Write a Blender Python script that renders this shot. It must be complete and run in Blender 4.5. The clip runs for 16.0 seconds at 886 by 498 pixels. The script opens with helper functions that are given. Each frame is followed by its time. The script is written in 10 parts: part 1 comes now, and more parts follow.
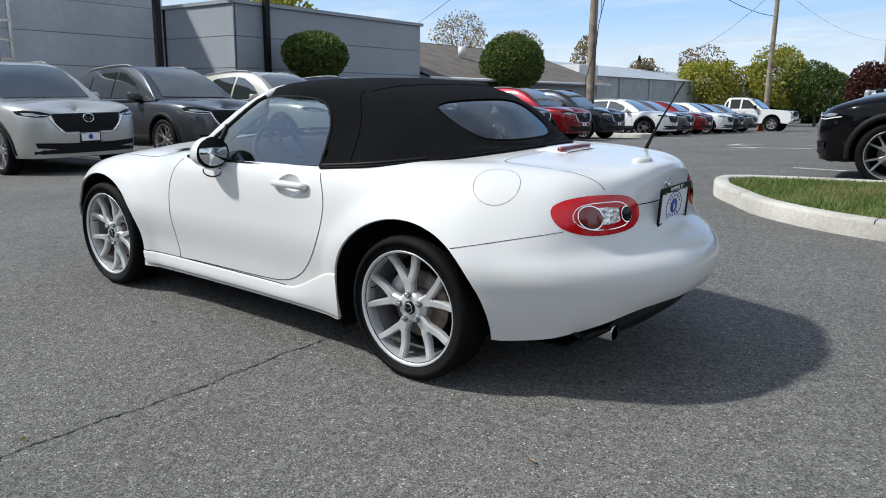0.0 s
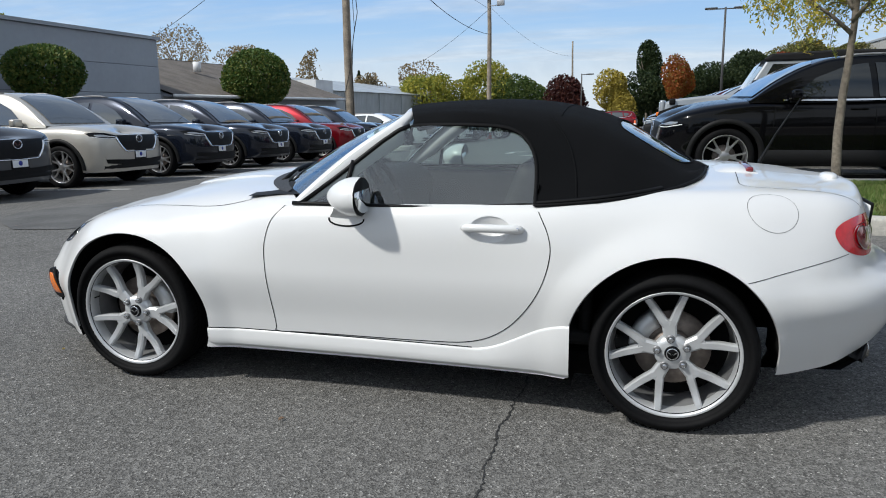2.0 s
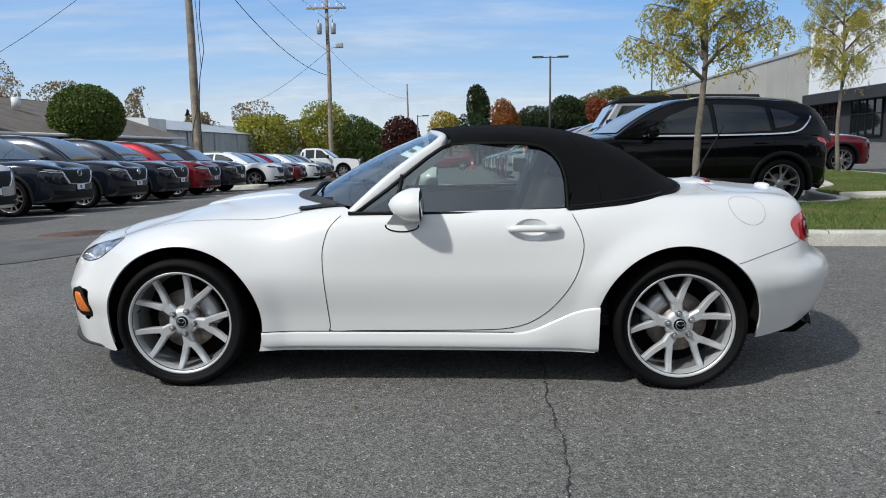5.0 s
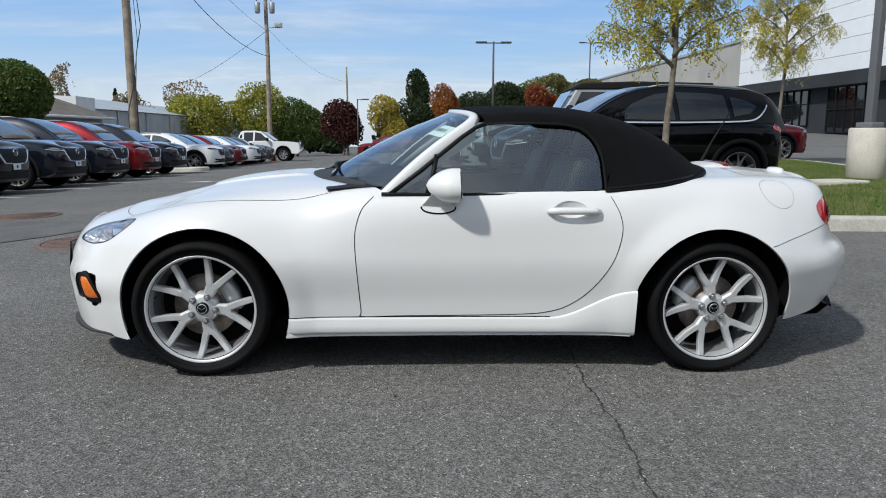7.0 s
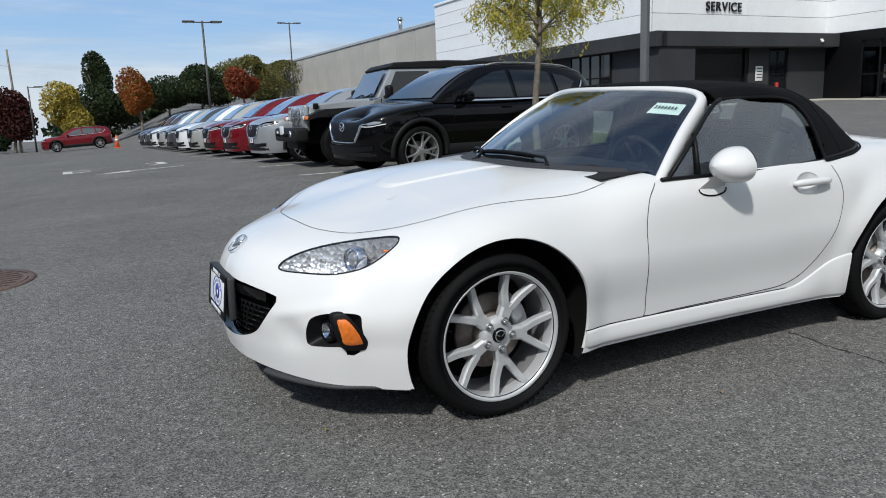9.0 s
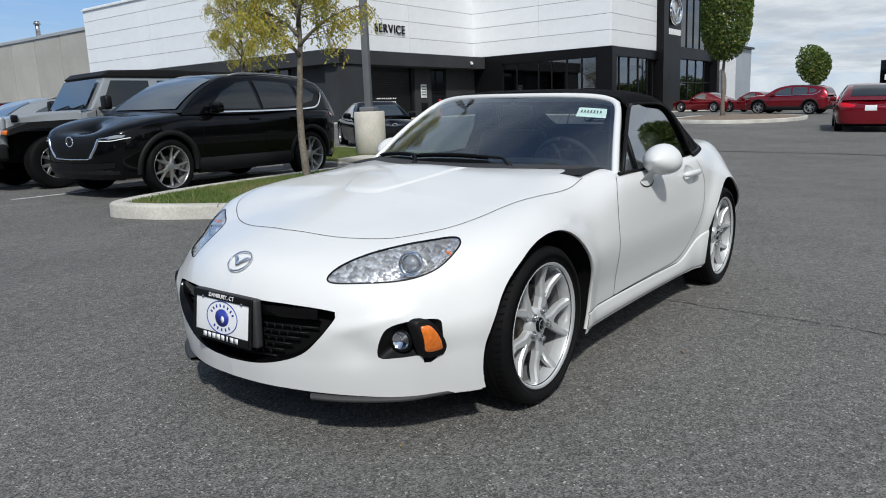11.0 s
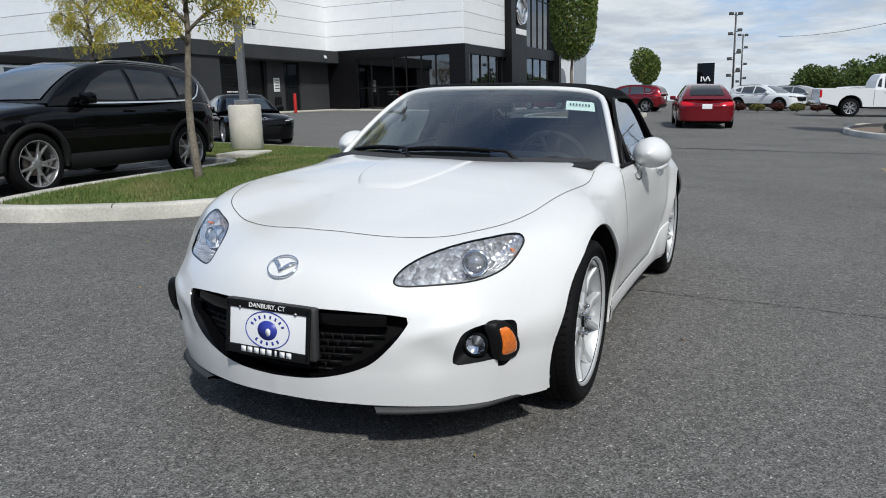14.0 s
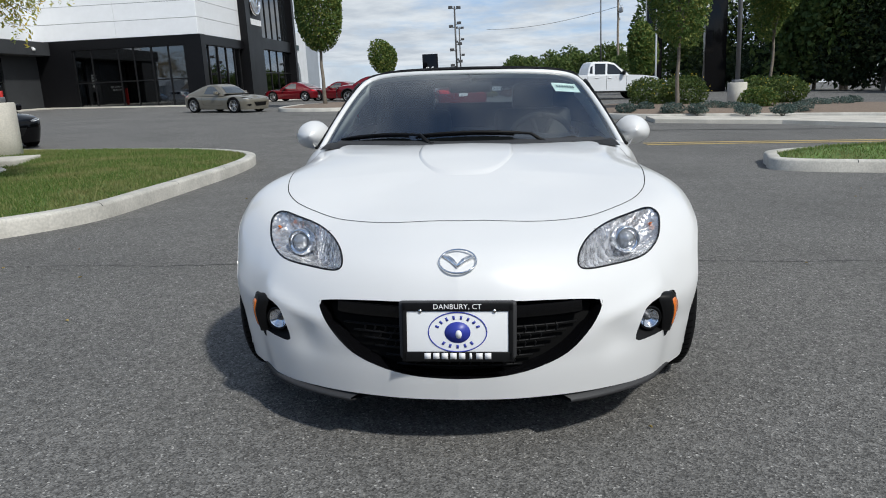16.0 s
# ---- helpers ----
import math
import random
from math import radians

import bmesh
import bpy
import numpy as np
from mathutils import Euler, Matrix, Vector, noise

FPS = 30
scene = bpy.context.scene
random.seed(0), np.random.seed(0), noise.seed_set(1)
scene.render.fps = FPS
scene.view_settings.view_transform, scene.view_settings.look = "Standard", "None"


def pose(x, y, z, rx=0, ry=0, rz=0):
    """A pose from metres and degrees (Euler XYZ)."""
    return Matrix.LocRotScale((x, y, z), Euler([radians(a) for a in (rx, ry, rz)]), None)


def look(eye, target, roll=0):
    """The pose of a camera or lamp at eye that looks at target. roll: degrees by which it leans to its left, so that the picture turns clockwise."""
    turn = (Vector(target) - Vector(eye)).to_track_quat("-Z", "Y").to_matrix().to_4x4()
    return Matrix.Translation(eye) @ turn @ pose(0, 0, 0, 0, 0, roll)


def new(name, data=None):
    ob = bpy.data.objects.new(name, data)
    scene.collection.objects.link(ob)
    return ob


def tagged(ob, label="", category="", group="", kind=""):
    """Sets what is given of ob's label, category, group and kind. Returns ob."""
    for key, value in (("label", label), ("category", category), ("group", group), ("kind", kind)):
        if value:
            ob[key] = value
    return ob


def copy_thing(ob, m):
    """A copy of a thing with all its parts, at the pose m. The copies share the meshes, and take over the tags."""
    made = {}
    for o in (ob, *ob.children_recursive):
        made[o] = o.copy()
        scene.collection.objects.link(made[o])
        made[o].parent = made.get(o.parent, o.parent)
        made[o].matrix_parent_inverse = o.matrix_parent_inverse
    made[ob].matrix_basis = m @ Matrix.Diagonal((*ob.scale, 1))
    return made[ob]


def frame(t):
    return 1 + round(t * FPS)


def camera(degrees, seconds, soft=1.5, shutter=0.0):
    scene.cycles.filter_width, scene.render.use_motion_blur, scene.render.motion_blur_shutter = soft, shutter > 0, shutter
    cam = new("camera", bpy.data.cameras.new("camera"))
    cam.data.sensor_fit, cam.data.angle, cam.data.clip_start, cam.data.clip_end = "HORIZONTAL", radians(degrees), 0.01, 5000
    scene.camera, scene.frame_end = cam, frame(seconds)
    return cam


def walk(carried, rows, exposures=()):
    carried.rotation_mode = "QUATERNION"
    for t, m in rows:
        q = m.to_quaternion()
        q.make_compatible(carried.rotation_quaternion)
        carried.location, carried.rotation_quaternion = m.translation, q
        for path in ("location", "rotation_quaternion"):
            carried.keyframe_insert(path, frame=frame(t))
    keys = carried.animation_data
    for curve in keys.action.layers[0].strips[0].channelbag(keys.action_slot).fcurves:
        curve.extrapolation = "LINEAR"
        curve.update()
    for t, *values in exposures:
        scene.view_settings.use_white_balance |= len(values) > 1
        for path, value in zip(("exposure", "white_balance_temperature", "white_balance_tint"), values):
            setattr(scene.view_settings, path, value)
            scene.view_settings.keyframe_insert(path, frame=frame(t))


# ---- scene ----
cam = camera(62.7, 16.0, 1.0)
PATH = [
    (0, (-3.013, 2.982, 1.246), (-1.828, 1.441, 0.776), 0.2),
    (0.5, (-2.647, 3.126, 1.229), (-1.58, 1.504, 0.747), 0.3),
    (1, (-2.165, 3.291, 1.227), (-1.253, 1.579, 0.74), -0.0),
    (1.5, (-1.573, 3.44, 1.271), (-0.858, 1.634, 0.794), -0.4),
    (2, (-1.024, 3.489, 1.283), (-0.505, 1.608, 0.848), -0.6),
    (2.5, (-0.593, 3.632, 1.306), (-0.237, 1.703, 0.914), -0.8),
    (3, (-0.313, 3.713, 1.27), (-0.085, 1.759, 0.912), -0.5),
    (3.5, (-0.21, 3.916, 1.221), (-0.065, 1.95, 0.885), -0.4),
    (4, (-0.192, 4.064, 1.21), (-0.094, 2.093, 0.884), -0.3),
    (6.3, (-0.169, 4.107, 1.214), (-0.149, 2.137, 0.865), 0.5),
    (6.5, (-0.091, 4.11, 1.216), (-0.104, 2.142, 0.863), 0.7),
    (7, (0.269, 3.996, 1.179), (0.162, 2.033, 0.81), 0.8),
    (7.5, (0.792, 3.803, 1.171), (0.538, 1.856, 0.79), 0.6),
    (8, (1.399, 3.618, 1.208), (0.958, 1.708, 0.808), -0.0),
    (8.2, (1.633, 3.502, 1.18), (1.11, 1.615, 0.773), -0.2),
    (10.3, (3.447, 2.212, 1.175), (2.018, 0.873, 0.771), -1.4),
    (10.5, (3.506, 2.142, 1.179), (2.021, 0.864, 0.779), -1.2),
    (11, (3.541, 2.117, 1.139), (1.966, 0.946, 0.75), -0.6),
    (11.5, (3.54, 2.115, 1.138), (1.925, 0.999, 0.756), -0.2),
    (12, (3.545, 2.105, 1.136), (1.918, 1.006, 0.758), 0.1),
    (12.5, (3.55, 2.096, 1.134), (1.911, 1.013, 0.755), 0.2),
    (13, (3.577, 2.066, 1.139), (1.914, 1.026, 0.749), 0.5),
    (13.5, (3.687, 1.87, 1.119), (1.975, 0.916, 0.719), 0.4),
    (14, (3.793, 1.423, 1.123), (2.011, 0.611, 0.721), 0.1),
    (14.5, (3.947, 0.926, 1.154), (2.09, 0.301, 0.753), -0.6),
    (15, (3.95, 0.505, 1.138), (2.037, 0.087, 0.734), -1.1),
    (15.5, (3.961, 0.23, 1.111), (2.019, -0.011, 0.696), -1.3),
    (16, (4.029, 0.093, 1.097), (2.08, -0.033, 0.668), -1.2),
]
walk(cam, [(t, look(eye, target, roll)) for t, eye, target, roll in PATH], [(t, ev, 6350, 7) for t, ev in ((0.0, 0.40), (1.0, 0.32), (2.2, 0.20), (4.0, 0.17), (6.5, 0.17), (8.0, 0.12), (10.5, 0.08), (16.0, 0.09))])

# ---- sky and sun ----
SUN_AZ, SUN_EL = radians(40.0), radians(47.0)      # sun stands ahead of the car and to its left
world = bpy.data.worlds.new("world")
scene.world = world
world.use_nodes = True
wn, wl = world.node_tree.nodes, world.node_tree.links
wn.clear()
w_out = wn.new("ShaderNodeOutputWorld")
w_bg = wn.new("ShaderNodeBackground")
w_bg.inputs["Strength"].default_value = 0.112
w_sky = wn.new("ShaderNodeTexSky")
w_sky.sky_type, w_sky.sun_disc = "NISHITA", False
w_sky.sun_elevation = SUN_EL
w_sky.sun_rotation = radians(90.0) - SUN_AZ
w_sky.air_density, w_sky.dust_density, w_sky.ozone_density = 1.0, 0.3, 2.0
# thin cloud: streaks in one half of the sky, heaped cloud in the other
w_co = wn.new("ShaderNodeTexCoord")
w_sep = wn.new("ShaderNodeSeparateXYZ")
wl.new(w_co.outputs["Generated"], w_sep.inputs[0])
w_div = wn.new("ShaderNodeVectorMath"); w_div.operation = "DIVIDE"
w_z = wn.new("ShaderNodeMath"); w_z.operation = "MAXIMUM"; w_z.inputs[1].default_value = 0.03
w_za = wn.new("ShaderNodeMath"); w_za.operation = "ADD"; w_za.inputs[1].default_value = 0.12
wl.new(w_sep.outputs["Z"], w_z.inputs[0]); wl.new(w_z.outputs[0], w_za.inputs[0])
w_cmb = wn.new("ShaderNodeCombineXYZ")
for k in range(3):
    wl.new(w_za.outputs[0], w_cmb.inputs[k])
wl.new(w_co.outputs["Generated"], w_div.inputs[0]); wl.new(w_cmb.outputs[0], w_div.inputs[1])


def cloud(scale, stretch, detail, lo, hi, rot):
    mp = wn.new("ShaderNodeMapping")
    mp.inputs["Scale"].default_value = stretch
    mp.inputs["Rotation"].default_value = (0, 0, rot)
    wl.new(w_div.outputs[0], mp.inputs[0])
    nz = wn.new("ShaderNodeTexNoise")
    nz.inputs["Scale"].default_value, nz.inputs["Detail"].default_value = scale, detail
    nz.inputs["Roughness"].default_value = 0.6
    wl.new(mp.outputs[0], nz.inputs["Vector"])
    rg = wn.new("ShaderNodeMapRange")
    rg.inputs["From Min"].default_value, rg.inputs["From Max"].default_value = lo, hi
    rg.interpolation_type = "SMOOTHSTEP"
    wl.new(nz.outputs["Fac"], rg.inputs["Value"])
    return rg.outputs[0]


c_streak = cloud(0.55, (0.7, 2.0, 1.0), 7.0, 0.40, 0.72, 0.5)
c_heap = cloud(1.1, (1.0, 1.0, 1.0), 7.0, 0.26, 0.58, 0.0)
c_tone = cloud(2.3, (1.0, 1.0, 1.0), 6.0, 0.30, 0.70, 0.8)
w_side = wn.new("ShaderNodeMapRange")          # heaped cloud stands towards the showroom
w_side.inputs["From Min"].default_value, w_side.inputs["From Max"].default_value = -0.45, -0.85
w_side.interpolation_type = "SMOOTHSTEP"
wl.new(w_sep.outputs["X"], w_side.inputs["Value"])
w_back = wn.new("ShaderNodeMapRange")          # and over the road side
w_back.inputs["From Min"].default_value, w_back.inputs["From Max"].default_value = 0.0, 0.45
w_back.interpolation_type = "SMOOTHSTEP"
wl.new(w_sep.outputs["Y"], w_back.inputs["Value"])
w_most = wn.new("ShaderNodeMath"); w_most.operation = "MAXIMUM"
wl.new(w_side.outputs[0], w_most.inputs[0]); wl.new(w_back.outputs[0], w_most.inputs[1])
w_mixc = wn.new("ShaderNodeMix")
wl.new(w_most.outputs[0], w_mixc.inputs["Factor"])
w_sm = wn.new("ShaderNodeMath"); w_sm.operation = "MULTIPLY"; w_sm.inputs[1].default_value = 0.6
wl.new(c_streak, w_sm.inputs[0])
wl.new(w_sm.outputs[0], w_mixc.inputs["A"]); wl.new(c_heap, w_mixc.inputs["B"])
w_mix = wn.new("ShaderNodeMix"); w_mix.data_type = "RGBA"
wl.new(w_mixc.outputs["Result"], w_mix.inputs["Factor"])
# pale haze low over the horizon, clear blue above it
w_hc = wn.new("ShaderNodeValToRGB")
e = w_hc.color_ramp.elements
e[0].position, e[0].color = 0.0, (0.62, 0.70, 0.78, 1)
e[1].position, e[1].color = 0.20, (0.16, 0.37, 0.77, 1)
mid_stop = e.new(0.07); mid_stop.color = (0.36, 0.54, 0.79, 1)
w_gain = wn.new("ShaderNodeVectorMath"); w_gain.operation = "SCALE"; w_gain.inputs["Scale"].default_value = 8.6
wl.new(w_sep.outputs["Z"], w_hc.inputs[0]); wl.new(w_hc.outputs[0], w_gain.inputs[0])
w_hz = wn.new("ShaderNodeMapRange"); w_hz.interpolation_type = "SMOOTHSTEP"
for k, v in (("From Min", 0.10), ("From Max", 0.55), ("To Min", 0.95), ("To Max", 0.0)):
    w_hz.inputs[k].default_value = v
wl.new(w_sep.outputs["Z"], w_hz.inputs["Value"])
w_mix2 = wn.new("ShaderNodeMix"); w_mix2.data_type = "RGBA"
wl.new(w_hz.outputs[0], w_mix2.inputs["Factor"])
wl.new(w_sky.outputs[0], w_mix2.inputs["A"]); wl.new(w_gain.outputs[0], w_mix2.inputs["B"])
wl.new(w_mix2.outputs["Result"], w_mix.inputs["A"])
w_tone = wn.new("ShaderNodeMix"); w_tone.data_type = "RGBA"      # grey bellies and bright tops of the cloud
w_tone.inputs["A"].default_value, w_tone.inputs["B"].default_value = (4.4, 4.75, 5.3, 1), (6.5, 6.75, 7.1, 1)
wl.new(c_tone, w_tone.inputs["Factor"])
wl.new(w_tone.outputs["Result"], w_mix.inputs["B"])
wl.new(w_mix.outputs["Result"], w_bg.inputs["Color"])
wl.new(w_bg.outputs[0], w_out.inputs[0])

sun_data = bpy.data.lights.new("sun", "SUN")
sun_data.energy, sun_data.angle, sun_data.color = 3.3, radians(3.0), (1.0, 0.96, 0.905)
sun = new("sun", sun_data)
sun_way = Vector((math.cos(SUN_AZ) * math.cos(SUN_EL), math.sin(SUN_AZ) * math.cos(SUN_EL), math.sin(SUN_EL)))
sun.matrix_world = look(sun_way * 60, (0, 0, 0))


# ---- materials ----
def material(name, color, rough=0.5, metal=0.0, coat=0.0, grain=0.0, scale=20.0, stain=0.0, stain_scale=1.5,
             bump=0.0, bump_scale=200.0, emit=0.0, alpha=1.0, per_object=0.0, spec=0.5, trans=0.0, ior=1.5):
    """A node material: colour varied at two scales, roughness varied, fine bump."""
    m = bpy.data.materials.new(name)
    m.use_nodes = True
    n, l = m.node_tree.nodes, m.node_tree.links
    b = n["Principled BSDF"]
    b.inputs["Base Color"].default_value = (*color, 1)
    b.inputs["Roughness"].default_value = rough
    b.inputs["Metallic"].default_value = metal
    b.inputs["Coat Weight"].default_value = coat
    b.inputs["Coat Roughness"].default_value = 0.08 if max(color) > 0.6 else 0.04
    b.inputs["Specular IOR Level"].default_value = spec
    b.inputs["Transmission Weight"].default_value = trans
    b.inputs["IOR"].default_value = ior
    b.inputs["Alpha"].default_value = alpha
    if emit:
        b.inputs["Emission Color"].default_value = (*color, 1)
        b.inputs["Emission Strength"].default_value = emit
    tc = n.new("ShaderNodeTexCoord")
    last = None
    if grain or stain or per_object:
        last = n.new("ShaderNodeRGB").outputs[0]
        last.default_value = (*color, 1)

        def shade(src, amount, lo, hi):
            nonlocal last
            rg = n.new("ShaderNodeMapRange")
            rg.inputs["From Min"].default_value, rg.inputs["From Max"].default_value = lo, hi
            rg.inputs["To Min"].default_value, rg.inputs["To Max"].default_value = 1 - amount, 1 + amount
            l.new(src, rg.inputs["Value"])
            mx = n.new("ShaderNodeVectorMath"); mx.operation = "SCALE"
            l.new(last, mx.inputs[0]); l.new(rg.outputs[0], mx.inputs["Scale"])
            last = mx.outputs[0]
            return rg.outputs[0]

        if grain:
            t = n.new("ShaderNodeTexNoise"); t.inputs["Scale"].default_value = scale; t.inputs["Detail"].default_value = 6
            l.new(tc.outputs["Object"], t.inputs["Vector"])
            shade(t.outputs["Fac"], grain, 0.3, 0.7)
        if stain:
            t = n.new("ShaderNodeTexNoise"); t.inputs["Scale"].default_value = stain_scale; t.inputs["Detail"].default_value = 4
            l.new(tc.outputs["Object"], t.inputs["Vector"])
            v = shade(t.outputs["Fac"], stain, 0.35, 0.65)
            rr = n.new("ShaderNodeMapRange")
            rr.inputs["To Min"].default_value, rr.inputs["To Max"].default_value = min(1, rough + 0.08), max(0.02, rough - 0.05)
            l.new(t.outputs["Fac"], rr.inputs["Value"]); l.new(rr.outputs[0], b.inputs["Roughness"])
        if per_object:
            oi = n.new("ShaderNodeObjectInfo")
            shade(oi.outputs["Random"], per_object, 0.0, 1.0)
        l.new(last, b.inputs["Base Color"])
    if bump:
        t = n.new("ShaderNodeTexNoise"); t.inputs["Scale"].default_value = bump_scale; t.inputs["Detail"].default_value = 4
        l.new(tc.outputs["Object"], t.inputs["Vector"])
        bp = n.new("ShaderNodeBump"); bp.inputs["Strength"].default_value = bump; bp.inputs["Distance"].default_value = 0.01
        l.new(t.outputs["Fac"], bp.inputs["Height"]); l.new(bp.outputs[0], b.inputs["Normal"])
    return m


def glass_material(name, tint, see, ior=1.5, power=5.0):
    """Thin tinted glazing: what comes through is tinted, the rest mirrors by its gloss."""
    m = bpy.data.materials.new(name)
    m.use_nodes = True
    n, l = m.node_tree.nodes, m.node_tree.links
    n.clear()
    out = n.new("ShaderNodeOutputMaterial")
    tr = n.new("ShaderNodeBsdfTransparent"); tr.inputs["Color"].default_value = (*[c * see for c in tint], 1)
    gl = n.new("ShaderNodeBsdfGlossy"); gl.inputs["Roughness"].default_value = 0.02
    gl.inputs["Color"].default_value = (0.95, 0.97, 1.0, 1)
    lw = n.new("ShaderNodeLayerWeight"); lw.inputs["Blend"].default_value = 0.5
    pw = n.new("ShaderNodeMath"); pw.operation = "POWER"; pw.inputs[1].default_value = power
    f0 = ((ior - 1) / (ior + 1)) ** 2 * 2.0          # two faces of the pane
    fr = n.new("ShaderNodeMapRange")
    fr.inputs["To Min"].default_value, fr.inputs["To Max"].default_value = f0, 1.0
    l.new(lw.outputs["Facing"], pw.inputs[0]); l.new(pw.outputs[0], fr.inputs["Value"])
    mix = n.new("ShaderNodeMixShader")
    l.new(fr.outputs[0], mix.inputs[0]); l.new(tr.outputs[0], mix.inputs[1]); l.new(gl.outputs[0], mix.inputs[2])
    l.new(mix.outputs[0], out.inputs[0])
    return m


def paint(name, color, flake=0.0, rough=0.28):
    m = material(name, color, rough=rough, metal=flake, coat=(0.7 if max(color) > 0.6 else 1.0) if max(color) > 0.012 else 0.4, stain=0.02, stain_scale=0.8, spec=0.5 if max(color) > 0.3 else 0.06)
    return m


M_WHITE = paint("pearl_white_paint", (0.69, 0.69, 0.685), 0.0, 0.32)
# near-black for panel gaps and undersides, and for blocks painted as shade
M_GAPSHADE = material("gap_and_shade_black", (0.006, 0.006, 0.006), rough=0.95, spec=0.1)
M_BLACK = material("black_plastic", (0.006, 0.006, 0.0065), rough=0.5, spec=0.18, grain=0.1, scale=60, bump=0.05)
M_GLOSSBLACK = material("gloss_black_plastic", (0.003, 0.003, 0.0035), rough=0.12, coat=0.3, spec=0.12)
M_TEXTBLACK = material("grained_black_trim", (0.03, 0.03, 0.032), rough=0.65, grain=0.15, scale=150, bump=0.12, bump_scale=400)
M_FABRIC = material("black_canvas", (0.0042, 0.0045, 0.0052), rough=0.95, grain=0.25, scale=350, stain=0.12, stain_scale=3, bump=0.25, bump_scale=700, spec=0.12)
M_RUBBER = material("tyre_rubber", (0.0045, 0.0045, 0.005), rough=0.7, spec=0.14, grain=0.2, scale=90, stain=0.2, stain_scale=6, bump=0.1)
M_ALLOY = material("silver_alloy", (0.57, 0.58, 0.59), rough=0.36, metal=0.45, coat=0.4, stain=0.06, stain_scale=8)
M_ALLOYDARK = material("inner_rim", (0.24, 0.24, 0.245), rough=0.5, metal=0.6, stain=0.2, stain_scale=9)
M_IRON = material("brake_iron", (0.20, 0.17, 0.15), rough=0.55, metal=0.7, grain=0.25, scale=40)
M_CHROME = material("chrome", (0.82, 0.83, 0.85), rough=0.09, metal=1.0)
M_MIRROR = material("mirror_glass", (0.75, 0.78, 0.8), rough=0.01, metal=1.0)
M_GLASS = glass_material("clear_car_glass", (0.82, 0.93, 0.89), 0.88, 1.78, 3.2)
M_SCREEN = glass_material("windscreen_glass", (0.82, 0.92, 0.91), 0.90, 1.9)
M_REARGLASS = glass_material("rear_window_glass", (0.8, 0.86, 0.9), 0.75)
M_LENS = glass_material("lamp_lens", (0.95, 0.96, 0.98), 0.95, 1.25)
M_RED = material("red_lamp_plastic", (0.52, 0.006, 0.014), rough=0.12, coat=0.5, spec=0.3, grain=0.15, scale=60)
M_DEEPRED = material("dark_red_lamp", (0.16, 0.004, 0.008), rough=0.2, coat=1.0)
M_AMBER = material("amber_lamp_plastic", (0.72, 0.17, 0.015), rough=0.2, coat=1.0, grain=0.15, scale=80)
M_REFLECTOR = material("lamp_reflector", (0.82, 0.83, 0.84), rough=0.16, metal=0.85, bump=0.9, bump_scale=28)
M_PROJECTOR = material("projector_glass", (0.36, 0.37, 0.38), rough=0.06, metal=0.5, coat=1.0)
M_LEATHER = material("black_leather", (0.013, 0.0125, 0.012), rough=0.55, spec=0.25, grain=0.2, scale=60, bump=0.12, bump_scale=180)
M_TRIMGREY = material("cabin_plastic", (0.016, 0.016, 0.017), rough=0.65, spec=0.2, grain=0.15, scale=80, bump=0.08)
M_PLATE = material("white_plate", (0.78, 0.79, 0.8), rough=0.35, stain=0.04)
M_BLUE = material("blue_print", (0.03, 0.045, 0.32), rough=0.4)
M_WHITEPRINT = material("white_print", (0.8, 0.8, 0.8), rough=0.5)
M_STICKER = material("pale_green_sticker", (0.74, 0.86, 0.82), rough=0.6)
M_INK = material("dark_ink", (0.05, 0.08, 0.09), rough=0.6)
M_STEEL = material("exhaust_steel", (0.5, 0.49, 0.47), rough=0.25, metal=1.0, stain=0.2, stain_scale=20)
M_DARKGLASS = material("dark_window_glass", (0.008, 0.010, 0.011), rough=0.03, coat=0.2, spec=0.6, ior=1.55)
M_CARSCREEN = material("car_windscreen_glass", (0.030, 0.036, 0.037), rough=0.04, coat=1.0, spec=0.9, ior=1.7)
M_GLAZING = material("showroom_glazing", (0.012, 0.014, 0.016), rough=0.03, spec=0.7)


def facet_material():
    """Bright moulded reflector broken into small facets."""
    m = material("lamp_facets", (0.8, 0.81, 0.82), rough=0.22, metal=0.7)
    n, l = m.node_tree.nodes, m.node_tree.links
    tc, v, bp = n.new("ShaderNodeTexCoord"), n.new("ShaderNodeTexVoronoi"), n.new("ShaderNodeBump")
    v.inputs["Scale"].default_value = 55.0
    bp.inputs["Strength"].default_value, bp.inputs["Distance"].default_value = 0.4, 0.012
    l.new(tc.outputs["Object"], v.inputs["Vector"]); l.new(v.outputs["Distance"], bp.inputs["Height"])
    b = n["Principled BSDF"]
    l.new(bp.outputs[0], b.inputs["Normal"])
    r = n.new("ShaderNodeValToRGB")
    r.color_ramp.elements[0].color, r.color_ramp.elements[1].color = (0.45, 0.45, 0.46, 1), (0.97, 0.97, 0.97, 1)
    s = n.new("ShaderNodeSeparateColor"); l.new(v.outputs["Color"], s.inputs[0]); l.new(s.outputs[0], r.inputs[0])
    l.new(r.outputs[0], b.inputs["Base Color"])
    return m


M_REFLECTOR = facet_material()


# ---- building helpers ----
def empty(name, at=(0, 0, 0), turn=0.0):
    ob = new(name)
    ob.matrix_world = pose(*at, 0, 0, turn)
    return ob


def link_mesh(name, me, mat, parent=None, label="", smooth=True):
    if mat is not None:
        me.materials.append(mat)
    if smooth:
        me.polygons.foreach_set("use_smooth", [True] * len(me.polygons))
    ob = new(name, me)
    if parent is not None:
        ob.parent = parent
    if label:
        ob["label"] = label
    return ob


